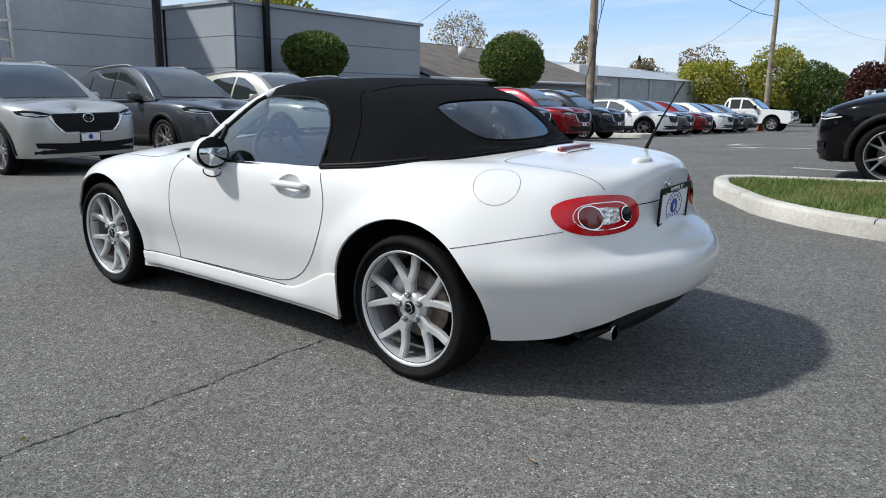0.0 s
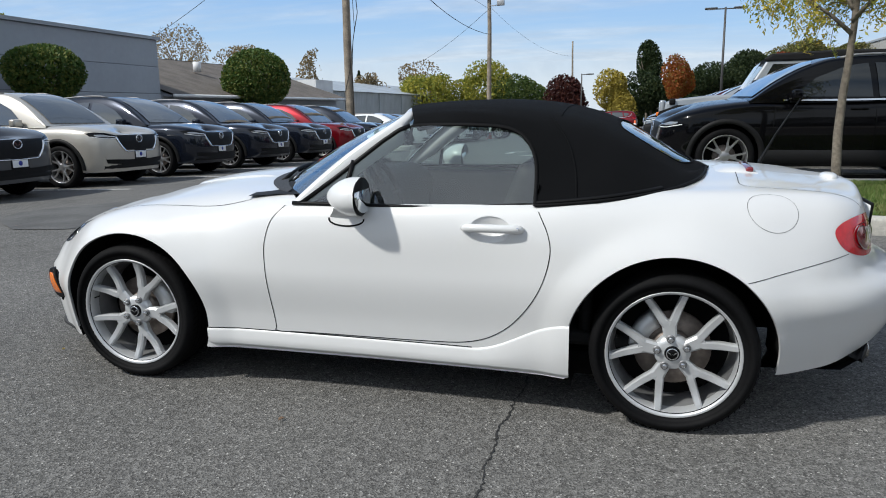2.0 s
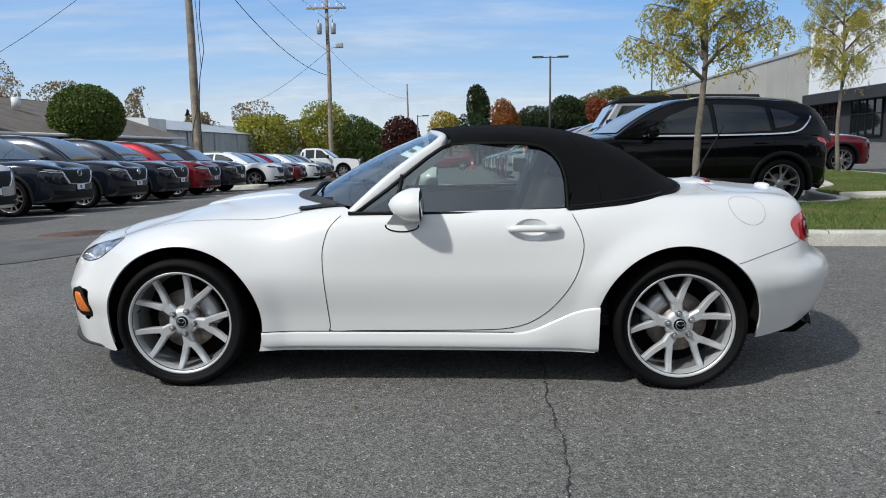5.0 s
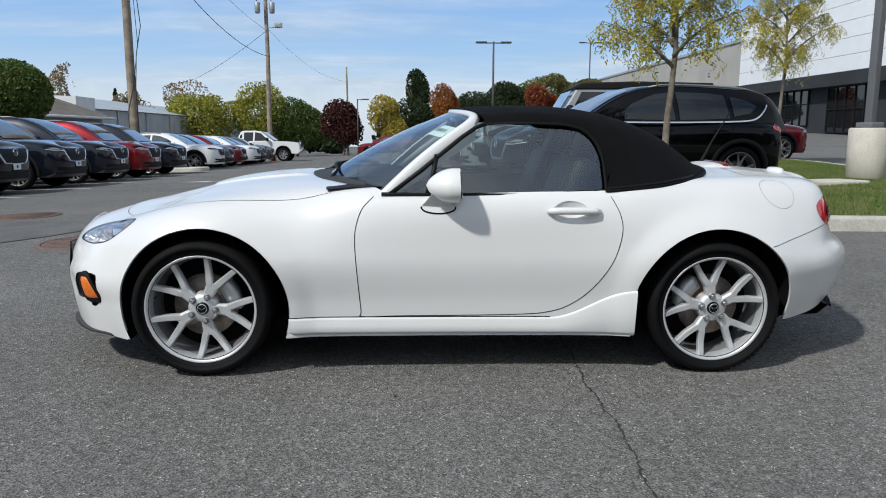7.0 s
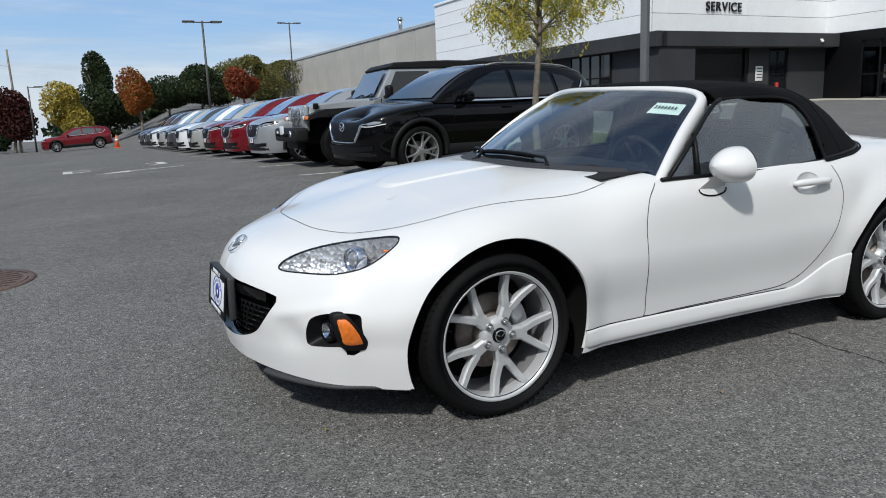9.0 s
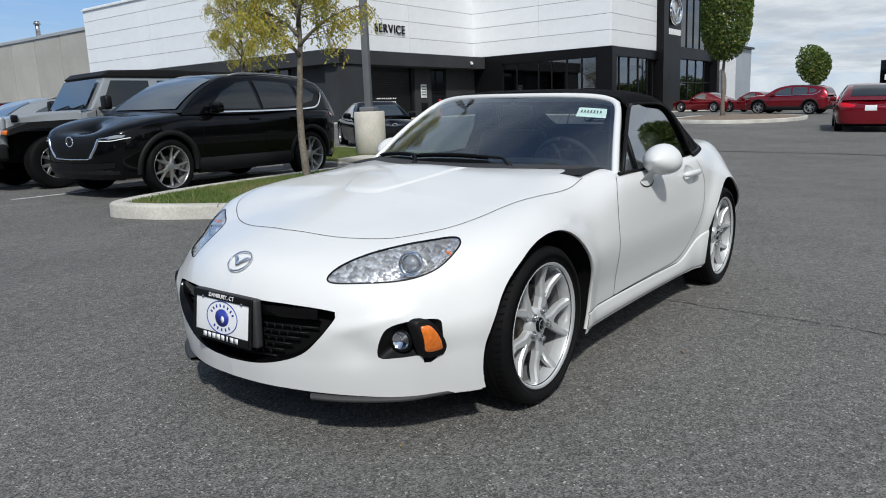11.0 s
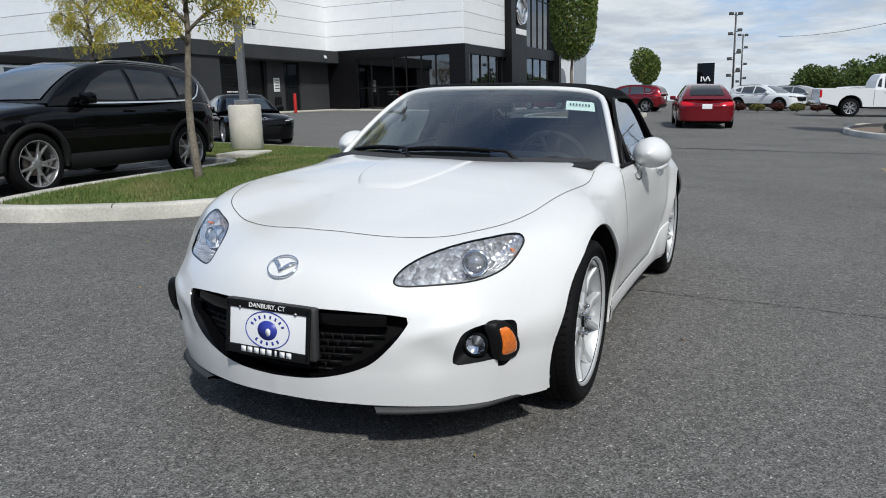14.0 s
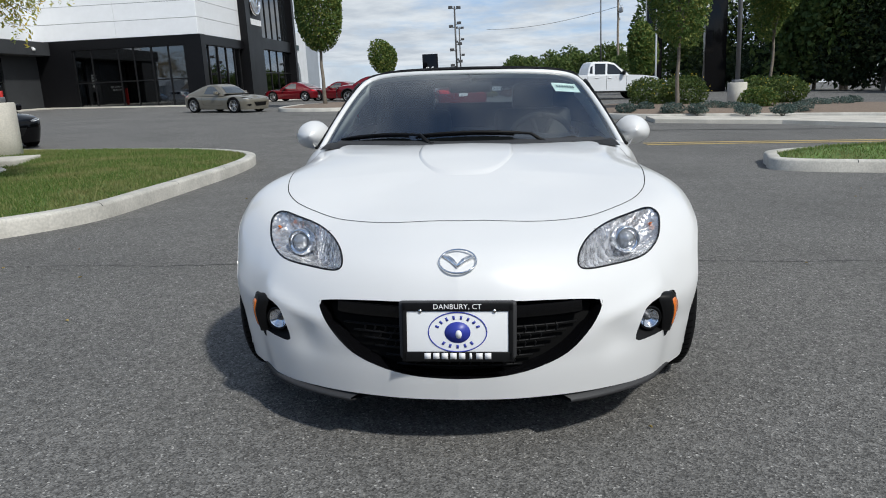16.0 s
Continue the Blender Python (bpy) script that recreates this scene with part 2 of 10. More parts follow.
def part(name, bm, mat, parent=None, label="", smooth=True):
    me = bpy.data.meshes.new(name)
    bm.normal_update()
    bm.to_mesh(me)
    bm.free()
    return link_mesh(name, me, mat, parent, label, smooth)


def grid_part(name, pts, mat, parent=None, label="", close_u=False, close_v=False, smooth=True):
    """A sheet from rows of points."""
    r, c = len(pts), len(pts[0])
    faces = []
    for i in range(r if close_u else r - 1):
        for j in range(c if close_v else c - 1):
            a, b = i, (i + 1) % r
            d, e = j, (j + 1) % c
            faces.append((a * c + d, a * c + e, b * c + e, b * c + d))
    me = bpy.data.meshes.new(name)
    me.from_pydata([tuple(p) for row in pts for p in row], [], faces)
    return link_mesh(name, me, mat, parent, label, smooth)


def box_bm(sx, sy, sz, at=(0, 0, 0), bevel=0.0, seg=2, bm=None):
    own = bm if bm is not None else bmesh.new()
    b = bmesh.new()
    bmesh.ops.create_cube(b, size=1)
    bmesh.ops.scale(b, vec=(sx, sy, sz), verts=b.verts)
    if bevel:
        bmesh.ops.bevel(b, geom=b.edges[:], offset=bevel, segments=seg, affect="EDGES", profile=0.6)
    bmesh.ops.translate(b, vec=at, verts=b.verts)
    if bm is None:
        own.free()
        return b
    me = bpy.data.meshes.new("tmp")
    b.to_mesh(me); b.free()
    own.from_mesh(me)
    bpy.data.meshes.remove(me)
    return own


def cyl_bm(r1, r2, depth, seg=24, m=None, cap=True, bevel=0.0):
    b = bmesh.new()
    bmesh.ops.create_cone(b, cap_ends=cap, cap_tris=False, segments=seg, radius1=r1, radius2=r2, depth=depth)
    if bevel:
        ed = [e for e in b.edges if abs(e.verts[0].co.z - e.verts[1].co.z) < 1e-6]
        bmesh.ops.bevel(b, geom=ed, offset=bevel, segments=2, affect="EDGES", profile=0.6)
    if m is not None:
        bmesh.ops.transform(b, matrix=m, verts=b.verts)
    return b


def join_bm(*bms):
    out = bmesh.new()
    for b in bms:
        me = bpy.data.meshes.new("tmp")
        b.to_mesh(me); b.free()
        out.from_mesh(me)
        bpy.data.meshes.remove(me)
    return out


def lathe_bm(profile, seg=40, axis="Y"):
    """profile: (radius, along) pairs turned about an axis."""
    b = bmesh.new()
    rings = []
    for r, a in profile:
        ring = []
        for k in range(seg):
            w = 2 * math.pi * k / seg
            x, z = r * math.cos(w), r * math.sin(w)
            ring.append(b.verts.new((x, a, z) if axis == "Y" else (x, z, a)))
        rings.append(ring)
    for p, q in zip(rings, rings[1:]):
        for k in range(seg):
            b.faces.new((p[k], p[(k + 1) % seg], q[(k + 1) % seg], q[k]))
    bmesh.ops.recalc_face_normals(b, faces=b.faces)
    return b


def tube_bm(points, radius, seg=8):
    """A round bar along points; radius one number or one for each point."""
    b = bmesh.new()
    pts = [Vector(p) for p in points]
    rings = []
    for i, p in enumerate(pts):
        t = (pts[min(i + 1, len(pts) - 1)] - pts[max(i - 1, 0)]).normalized()
        u = t.cross(Vector((0, 0, 1)) if abs(pts[-1].z - pts[0].z) < 0.8 * (pts[-1] - pts[0]).length else Vector((0.94, 0.34, 0)))
        if u.length < 1e-3:
            u = t.cross(Vector((1, 0, 0)))
        u.normalize()
        v = t.cross(u)
        r = radius[i] if isinstance(radius, (list, tuple)) else radius
        rings.append([b.verts.new(p + (u * math.cos(2 * math.pi * k / seg) + v * math.sin(2 * math.pi * k / seg)) * r) for k in range(seg)])
    for p, q in zip(rings, rings[1:]):
        for k in range(seg):
            b.faces.new((p[k], p[(k + 1) % seg], q[(k + 1) % seg], q[k]))
    b.faces.new(rings[0][::-1]); b.faces.new(rings[-1])
    return b


def pchip(pairs):
    """A smooth curve through (x, value) pairs that does not overshoot."""
    p = sorted(pairs)
    x = np.array([a for a, _ in p], float); y = np.array([b for _, b in p], float)
    h = np.diff(x); d = np.diff(y) / h
    m = np.zeros(len(x))
    for i in range(1, len(x) - 1):
        if d[i - 1] * d[i] > 0:
            w1, w2 = 2 * h[i] + h[i - 1], h[i] + 2 * h[i - 1]
            m[i] = (w1 + w2) / (w1 / d[i - 1] + w2 / d[i])
    m[0], m[-1] = d[0], d[-1]

    def f(v):
        v = np.clip(v, x[0], x[-1])
        i = np.clip(np.searchsorted(x, v) - 1, 0, len(h) - 1)
        t = (v - x[i]) / h[i]
        return ((1 + 2 * t) * (1 - t) ** 2 * y[i] + t * (1 - t) ** 2 * h[i] * m[i] + t * t * (3 - 2 * t) * y[i + 1] + t * t * (t - 1) * h[i] * m[i + 1])
    return f


def smooth_line(pts, n, closed=False):
    """Catmull-Rom points along pts, n to each stretch."""
    P = [np.array(p, float) for p in pts]
    k = len(P)
    out = []
    for i in range(k if closed else k - 1):
        a, b, c, d = (P[(i + o) % k] if closed else P[min(max(i + o, 0), k - 1)] for o in (-1, 0, 1, 2))
        for s in range(n):
            t = s / n
            out.append(0.5 * (2 * b + (c - a) * t + (2 * a - 5 * b + 4 * c - d) * t * t + (3 * b - a - 3 * c + d) * t ** 3))
    if not closed:
        out.append(P[-1])
    return out


def in_poly(px, pz, poly):
    c = np.zeros(np.shape(px), bool)
    j = len(poly) - 1
    for i in range(len(poly)):
        xi, zi = poly[i]; xj, zj = poly[j]
        hit = ((zi > pz) != (zj > pz)) & (px < (xj - xi) * (pz - zi) / (zj - zi + 1e-12) + xi)
        c ^= hit
        j = i
    return c


VIEWS = {"left": (0, 2, 1, 1), "right": (0, 2, 1, -1), "front": (1, 2, 0, 1), "rear": (1, 2, 0, -1), "top": (0, 1, 2, 1)}


class Shell:
    """A body surface held as vertices, faces and a search tree, on which patches and lines are laid."""

    def __init__(self, verts, faces):
        self.v, self.f = np.array(verts, float), np.array(faces, int)
        self.retree()
        b = bmesh.new()
        vs = [b.verts.new(p) for p in self.v]
        for q in self.f.tolist():
            try:
                b.faces.new([vs[i] for i in q])
            except ValueError:
                pass
        b.normal_update()
        self.n = np.array([tuple(w.normal) for w in vs])
        b.free()

    def retree(self):
        from mathutils.bvhtree import BVHTree
        self.tree = BVHTree.FromPolygons([tuple(p) for p in self.v], self.f.tolist())

    def drop(self, view, a, b, far=4.0):
        """Where the surface is met by a straight line along the view at (a, b)."""
        i, j, k, s = VIEWS[view]
        o = [0, 0, 0]; o[i], o[j], o[k] = a, b, s * far
        d = [0, 0, 0]; d[k] = -s
        p, n, _, _ = self.tree.ray_cast(Vector(o), Vector(d))
        if p is None:
            p, n, _, _ = self.tree.find_nearest(Vector([0.0 if q == k else o[q] for q in range(3)]) + Vector([s * 0.6 if q == k else 0 for q in range(3)]))
        if n.dot(Vector(d)) > 0:
            n = -n
        return p, n

    def patch(self, name, view, outline, mat, parent, label="", off=0.003, rings=6, n=6, bowl=0.0, closed=True):
        """A sheet on the surface inside an outline given in the view, lifted by off and hollowed by bowl."""
        line = smooth_line(outline, n, True) if n else [np.array(p, float) for p in outline]
        c = np.mean(line, axis=0)
        rows = []
        for r in range(rings + 1):
            s = 1 - r / rings * 0.999
            row = []
            for q in line:
                a = c + (q - c) * s
                p, nn = self.drop(view, *a)
                row.append(p + nn * (off - bowl * (1 - s * s)))
            rows.append(row)
        return grid_part(name, rows, mat, parent, label, close_v=True)

    def ribbon(self, name, view, pts, width, mat, parent, label="", off=0.0012, n=8, closed=False, thick=0.0):
        """A thin band along a line on the surface."""
        line = smooth_line(pts, n, closed)
        P, N = zip(*[self.drop(view, *q) for q in line])
        rows = []
        k = len(P)
        for i in range(k):
            a = P[(i + 1) % k if closed else min(i + 1, k - 1)] - P[(i - 1) % k if closed else max(i - 1, 0)]
            s = a.cross(N[i]).normalized() * (width / 2)
            o = N[i] * off
            if thick:
                h = N[i] * thick
                rows.append([P[i] - s, P[i] - s * 0.8 + h, P[i] + s * 0.8 + h, P[i] + s])
            else:
                rows.append([P[i] - s + o, P[i] + s + o])
        return grid_part(name, rows, mat, parent, label, close_u=closed)

    def ring(self, name, at, size, mat, parent, label="", width=0.003, n=40, off=0.0012):
        """A closed line of the given half sizes round the surface point nearest to at."""
        p, nn, _, _ = self.tree.find_nearest(Vector(at))
        if nn.dot(Vector(at) - Vector((at[0], 0, 0.4))) < 0:
            nn = -nn
        a = Vector((1, 0, 0)); a = (a - nn * a.dot(nn)).normalized(); b = nn.cross(a)
        rows = []
        for k in range(n):
            w = 2 * math.pi * k / n
            row = []
            for d in (-width / 2, width / 2):
                q, m, _, _ = self.tree.find_nearest(p + a * (size[0] + d) * math.cos(w) + b * (size[1] + d) * math.sin(w))
                if m.dot(nn) < 0:
                    m = -m
                row.append(q + m * off)
            rows.append(row)
        return grid_part(name, rows, mat, parent, label, close_u=True)

    def mask(self, view, poly):
        """The faces whose middle lies inside the outline, on the near side of the view."""
        i, j, k, s = VIEWS[view]
        mid = self.v[self.f].mean(axis=1)
        nn = self.n[self.f].mean(axis=1)
        inside = in_poly(mid[:, i], mid[:, j], poly)
        if k != 2:
            inside &= mid[:, k] * s > (0.3 if k == 1 else 0.0)
        return inside, mid, nn

    def cut(self, view, poly, snap=True):
        """Takes the faces inside the outline away and draws the rim of the hole onto the outline."""
        inside, _, _ = self.mask(view, poly)
        if not inside.any():
            return
        keep = self.f[~inside]
        rim = set(self.f[inside].ravel().tolist()) & set(keep.ravel().tolist())
        if snap:
            i, j, k, s = VIEWS[view]
            A = np.array(poly); B = np.roll(A, -1, axis=0); D = B - A; L = (D * D).sum(1) + 1e-12
            for w in rim:
                q = self.v[w][[i, j]]
                t = np.clip(((q - A) * D).sum(1) / L, 0, 1)
                near = A + D * t[:, None]
                m = near[((near - q) ** 2).sum(1).argmin()]
                p, _ = self.drop(view, *m)
                if (Vector(self.v[w]) - p).length < 0.12:
                    self.v[w] = p
        self.f = keep
        return rim

    def split(self, name, faces, mat, parent, label=""):
        """The given faces as one part, with the normals of the whole surface."""
        faces = np.array(faces).tolist()
        used = sorted({w for q in faces for w in q})
        at = {w: i for i, w in enumerate(used)}
        me = bpy.data.meshes.new(name)
        me.from_pydata([tuple(self.v[w]) for w in used], [], [tuple(at[w] for w in q) for q in faces])
        me.polygons.foreach_set("use_smooth", [True] * len(me.polygons))
        me.update()
        me.normals_split_custom_set_from_vertices([tuple(self.n[w]) for w in used])
        return link_mesh(name, me, mat, parent, label, smooth=False)


def section_shell(curves, u_list, front_fan, rear_fan, rows):
    """Half sections fanned round the ends, mirrored: each from the spine over the shoulder to the sill."""
    ff, fr = front_fan, rear_fan
    V, F = [], []
    half = []
    for u in u_list:
        w = float(curves["w"](u))
        xs = u
        if u > ff[0]:
            t = (u - ff[0]) / (ff[1] - ff[0]); xs = ff[0] + (ff[2] - ff[0]) * t
        if u < fr[0]:
            t = (u - fr[0]) / (fr[1] - fr[0]); xs = fr[0] + (fr[2] - fr[0]) * t
        ctl = [(0.0, float(curves["z0"](u)))] + [(float(curves["r%d" % k](u)), float(curves["z%d" % k](u))) for k in (1, 2)]
        ctl += [(1.0, float(curves["zw"](u)))] + [(float(curves["r%d" % k](u)), float(curves["z%d" % k](u))) for k in (4, 5)]
        prof = [np.array(c) for c in smooth_line(ctl, rows)]
        half.append([(xs + (u - xs) * c[0], w * c[0], c[1]) for c in prof])
    c = len(half[0])
    full = [row[:0:-1] and [(x, -y, z) for x, y, z in row[:0:-1]] + list(row) for row in half]
    cc = len(full[0])
    for row in full:
        V += row
    for i in range(len(full) - 1):
        for j in range(cc - 1):
            F.append((i * cc + j, i * cc + j + 1, (i + 1) * cc + j + 1, (i + 1) * cc + j))
    return V, F


def text_part(name, words, size, mat, parent, m, label="", spread=1.0, depth=0.001):
    cu = bpy.data.curves.new(name, "FONT")
    cu.body, cu.size, cu.align_x, cu.align_y, cu.extrude = words, size, "CENTER", "CENTER", depth
    cu.space_character = spread
    ob = new("tmp_text", cu)
    me = bpy.data.meshes.new_from_object(ob.evaluated_get(bpy.context.evaluated_depsgraph_get()))
    bpy.data.objects.remove(ob)
    bpy.data.curves.remove(cu)
    me.transform(m)
    me.name = name
    return link_mesh(name, me, mat, parent, label, smooth=False)


# ---- wheels ----
def spoke_bm(a0, a1, r0, r1, y0, y1, w0, w1, depth, bow=0.012):
    """One spoke from the hub to the rim, bowed and rounded across."""
    b = bmesh.new()
    rings = []
    for i in range(9):
        t = i / 8
        px = r0 * math.cos(a0) + (r1 * math.cos(a1) - r0 * math.cos(a0)) * t
        pz = r0 * math.sin(a0) + (r1 * math.sin(a1) - r0 * math.sin(a0)) * t
        r, a = math.hypot(px, pz), math.atan2(pz, px)
        w = w0 + (w1 - w0) * t
        y = y0 + (y1 - y0) * t - bow * math.sin(math.pi * t) ** 2
        c, s = math.cos(a), math.sin(a)
        ring = []
        for dx, dy in ((-0.5, -depth), (-0.5, -0.009), (-0.34, 0.0), (0.34, 0.0), (0.5, -0.009), (0.5, -depth)):
            ring.append(b.verts.new((r * c - dx * w * s, y + dy, r * s + dx * w * c)))
        rings.append(ring)
    for p, q in zip(rings, rings[1:]):
        for k in range(6):
            b.faces.new((p[k], p[(k + 1) % 6], q[(k + 1) % 6], q[k]))
    bmesh.ops.recalc_face_normals(b, faces=b.faces)
    return b


def make_wheel(parent, at, side, radius=0.308, rim=0.237, width=0.205, pairs=5, fine=True, spin=0.0, alloy=None, fork=0.30, spoke_w=0.029, dark=None, root=0.105, grip=None):
    """A wheel with tyre, rim, spokes, nuts, cap, brake disc and caliper. Outer face looks along +y times side."""
    alloy = alloy or M_ALLOY
    seg = 64 if fine else 32
    hub = new("wheel")
    hub.parent = parent
    hub.matrix_local = pose(*at, 0, 0, 0 if side > 0 else 180)
    h = width / 2
    prof = [(rim * 0.97, -h * 0.85), (rim + 0.012, -h * 0.9), (radius - 0.05, -h), (radius - 0.02, -h * 0.97), (radius - 0.004, -h * 0.80), (radius, -h * 0.55),
            (radius, h * 0.55), (radius - 0.004, h * 0.80), (radius - 0.018, h * 0.955), (radius - 0.045, h), (rim + 0.028, h * 0.985), (rim + 0.012, h * 0.93), (rim + 0.002, h * 0.87), (rim * 0.97, h * 0.8)]
    tyre = part("tyre", lathe_bm(prof, seg), M_RUBBER, hub, "black rubber tyre with low sidewall")
    if fine:
        g = bmesh.new()
        for ya in (-0.045, -0.015, 0.015, 0.045):
            ring = lathe_bm([(radius + 0.0006, ya - 0.004), (radius + 0.0006, ya + 0.004)], seg)
            me = bpy.data.meshes.new("tmp"); ring.to_mesh(me); ring.free(); g.from_mesh(me); bpy.data.meshes.remove(me)
        part("tread_groove", g, M_GAPSHADE, tyre)
        t = bmesh.new()
        for k in range(72):
            w = 2 * math.pi * k / 72
            for s in (-1, 1):
                vs = [t.verts.new(((radius + 0.0008) * math.cos(w + q), ya, (radius + 0.0008) * math.sin(w + q))) for q, ya in ((0, s * 0.05), (0.018, s * 0.05), (0.05, s * 0.083), (0.032, s * 0.083))]
                t.faces.new(vs if s > 0 else vs[::-1])
        tagged(part("tread_cut", t, M_GAPSHADE, tyre), kind="stuff")
    lip = [(rim * 0.955, h * 0.30), (rim * 0.965, h * 0.72), (rim * 0.985, h * 0.84), (rim + 0.006, h * 0.93), (rim + 0.009, h * 0.90), (rim + 0.006, h * 0.84)]
    part("rim", lathe_bm(lip, seg), alloy, hub, "silver alloy rim lip")
    part("barrel", lathe_bm([(rim * 0.955, h * 0.30), (rim * 0.90, -h * 0.2), (rim * 0.90, -h * 0.85)], seg), dark or M_ALLOYDARK, hub)
    yh, yr = h * 0.62, h * 0.78
    for k in range(pairs):
        a = 2 * math.pi * k / pairs + math.pi / 2 + spin
        for s in (-1, 1):
            part("spoke", spoke_bm(a + s * root, a + s * fork, rim * 0.45, rim * 0.99, yh, yr, spoke_w * 1.16, spoke_w * 0.90, 0.030, 0.008), alloy, hub, smooth=False)
    for k in range(pairs):
        a = 2 * math.pi * k / pairs + math.pi / 2 + spin
        part("spoke_root", spoke_bm(a, a, 0.03, rim * 0.53, yh - 0.001, yh - 0.001, 0.042, spoke_w * 1.15 + 2 * rim * 0.50 * root, 0.030, 0.0), alloy, hub, smooth=False)
    part("hub_face", lathe_bm([(0.001, yh + 0.002), (0.045, yh + 0.002), (0.064, yh - 0.006), (0.069, yh - 0.03)], 40), alloy, hub)
    if fine:
        for k in range(5):
            a = 2 * math.pi * k / 5 + math.pi / 2 + spin
            part("nut_seat", lathe_bm([(0.011, yh + 0.006), (0.015, yh + 0.006), (0.0165, yh - 0.02)], 16), M_ALLOYDARK, hub).location = (0.056 * math.cos(a), 0, 0.056 * math.sin(a))
            part("lug_nut", cyl_bm(0.0105, 0.0085, 0.022, 10, pose(0.056 * math.cos(a), yh + 0.008, 0.056 * math.sin(a), -90, 0, 0), bevel=0.002), M_CHROME, hub)
        cap = part("centre_cap", lathe_bm([(0.001, yh + 0.012), (0.024, yh + 0.011), (0.029, yh + 0.004), (0.029, yh - 0.002)], 32), M_GLOSSBLACK, hub, "black centre cap with silver badge")
        part("cap_ring", lathe_bm([(0.0185, yh + 0.0126), (0.0215, yh + 0.0132), (0.0225, yh + 0.012)], 32), M_CHROME, cap)
        bg = bmesh.new()
        for s in (-1, 1):
            vs = [bg.verts.new((s * x, yh + 0.0135, z)) for x, z in ((0.0, -0.006), (0.008, 0.004), (0.016, 0.009), (0.013, 0.002), (0.006, -0.001))]
            bg.faces.new(vs)
        part("badge", bg, M_CHROME, cap)
        part("valve", cyl_bm(0.003, 0.003, 0.03, 8, pose(rim * 0.86, h * 0.62, 0.05, -90, 0, 0)), M_BLACK, hub)
    part("brake_disc", lathe_bm([(0.06, -0.004), (0.143, -0.004), (0.143, -0.026), (0.06, -0.026)], 48), M_IRON, hub, "rust-tinted iron brake disc")
    part("disc_hat", lathe_bm([(0.001, 0.03), (0.07, 0.03), (0.075, -0.004)], 32), M_IRON, hub)
    if fine:
        cal = bmesh.new()
        rows = []
        for i in range(9):
            a = radians((grip if side > 0 else 180 - grip) - 30 + 60 * i / 8)
            rows.append([cal.verts.new((r * math.cos(a), y, r * math.sin(a))) for r, y in ((0.095, 0.018), (0.155, 0.018), (0.16, -0.01), (0.16, -0.05), (0.095, -0.05))])
        for p, q in zip(rows, rows[1:]):
            for k in range(5):
                cal.faces.new((p[k], p[(k + 1) % 5], q[(k + 1) % 5], q[k]))
        cal.faces.new(rows[0]); cal.faces.new(rows[-1][::-1])
        bmesh.ops.recalc_face_normals(cal, faces=cal.faces)
        part("caliper", cal, M_ALLOY, hub, "silver brake caliper")
    part("backing", lathe_bm([(0.001, -h * 0.7), (rim * 0.9, -h * 0.7)], 32), M_GAPSHADE, hub)
    return hub


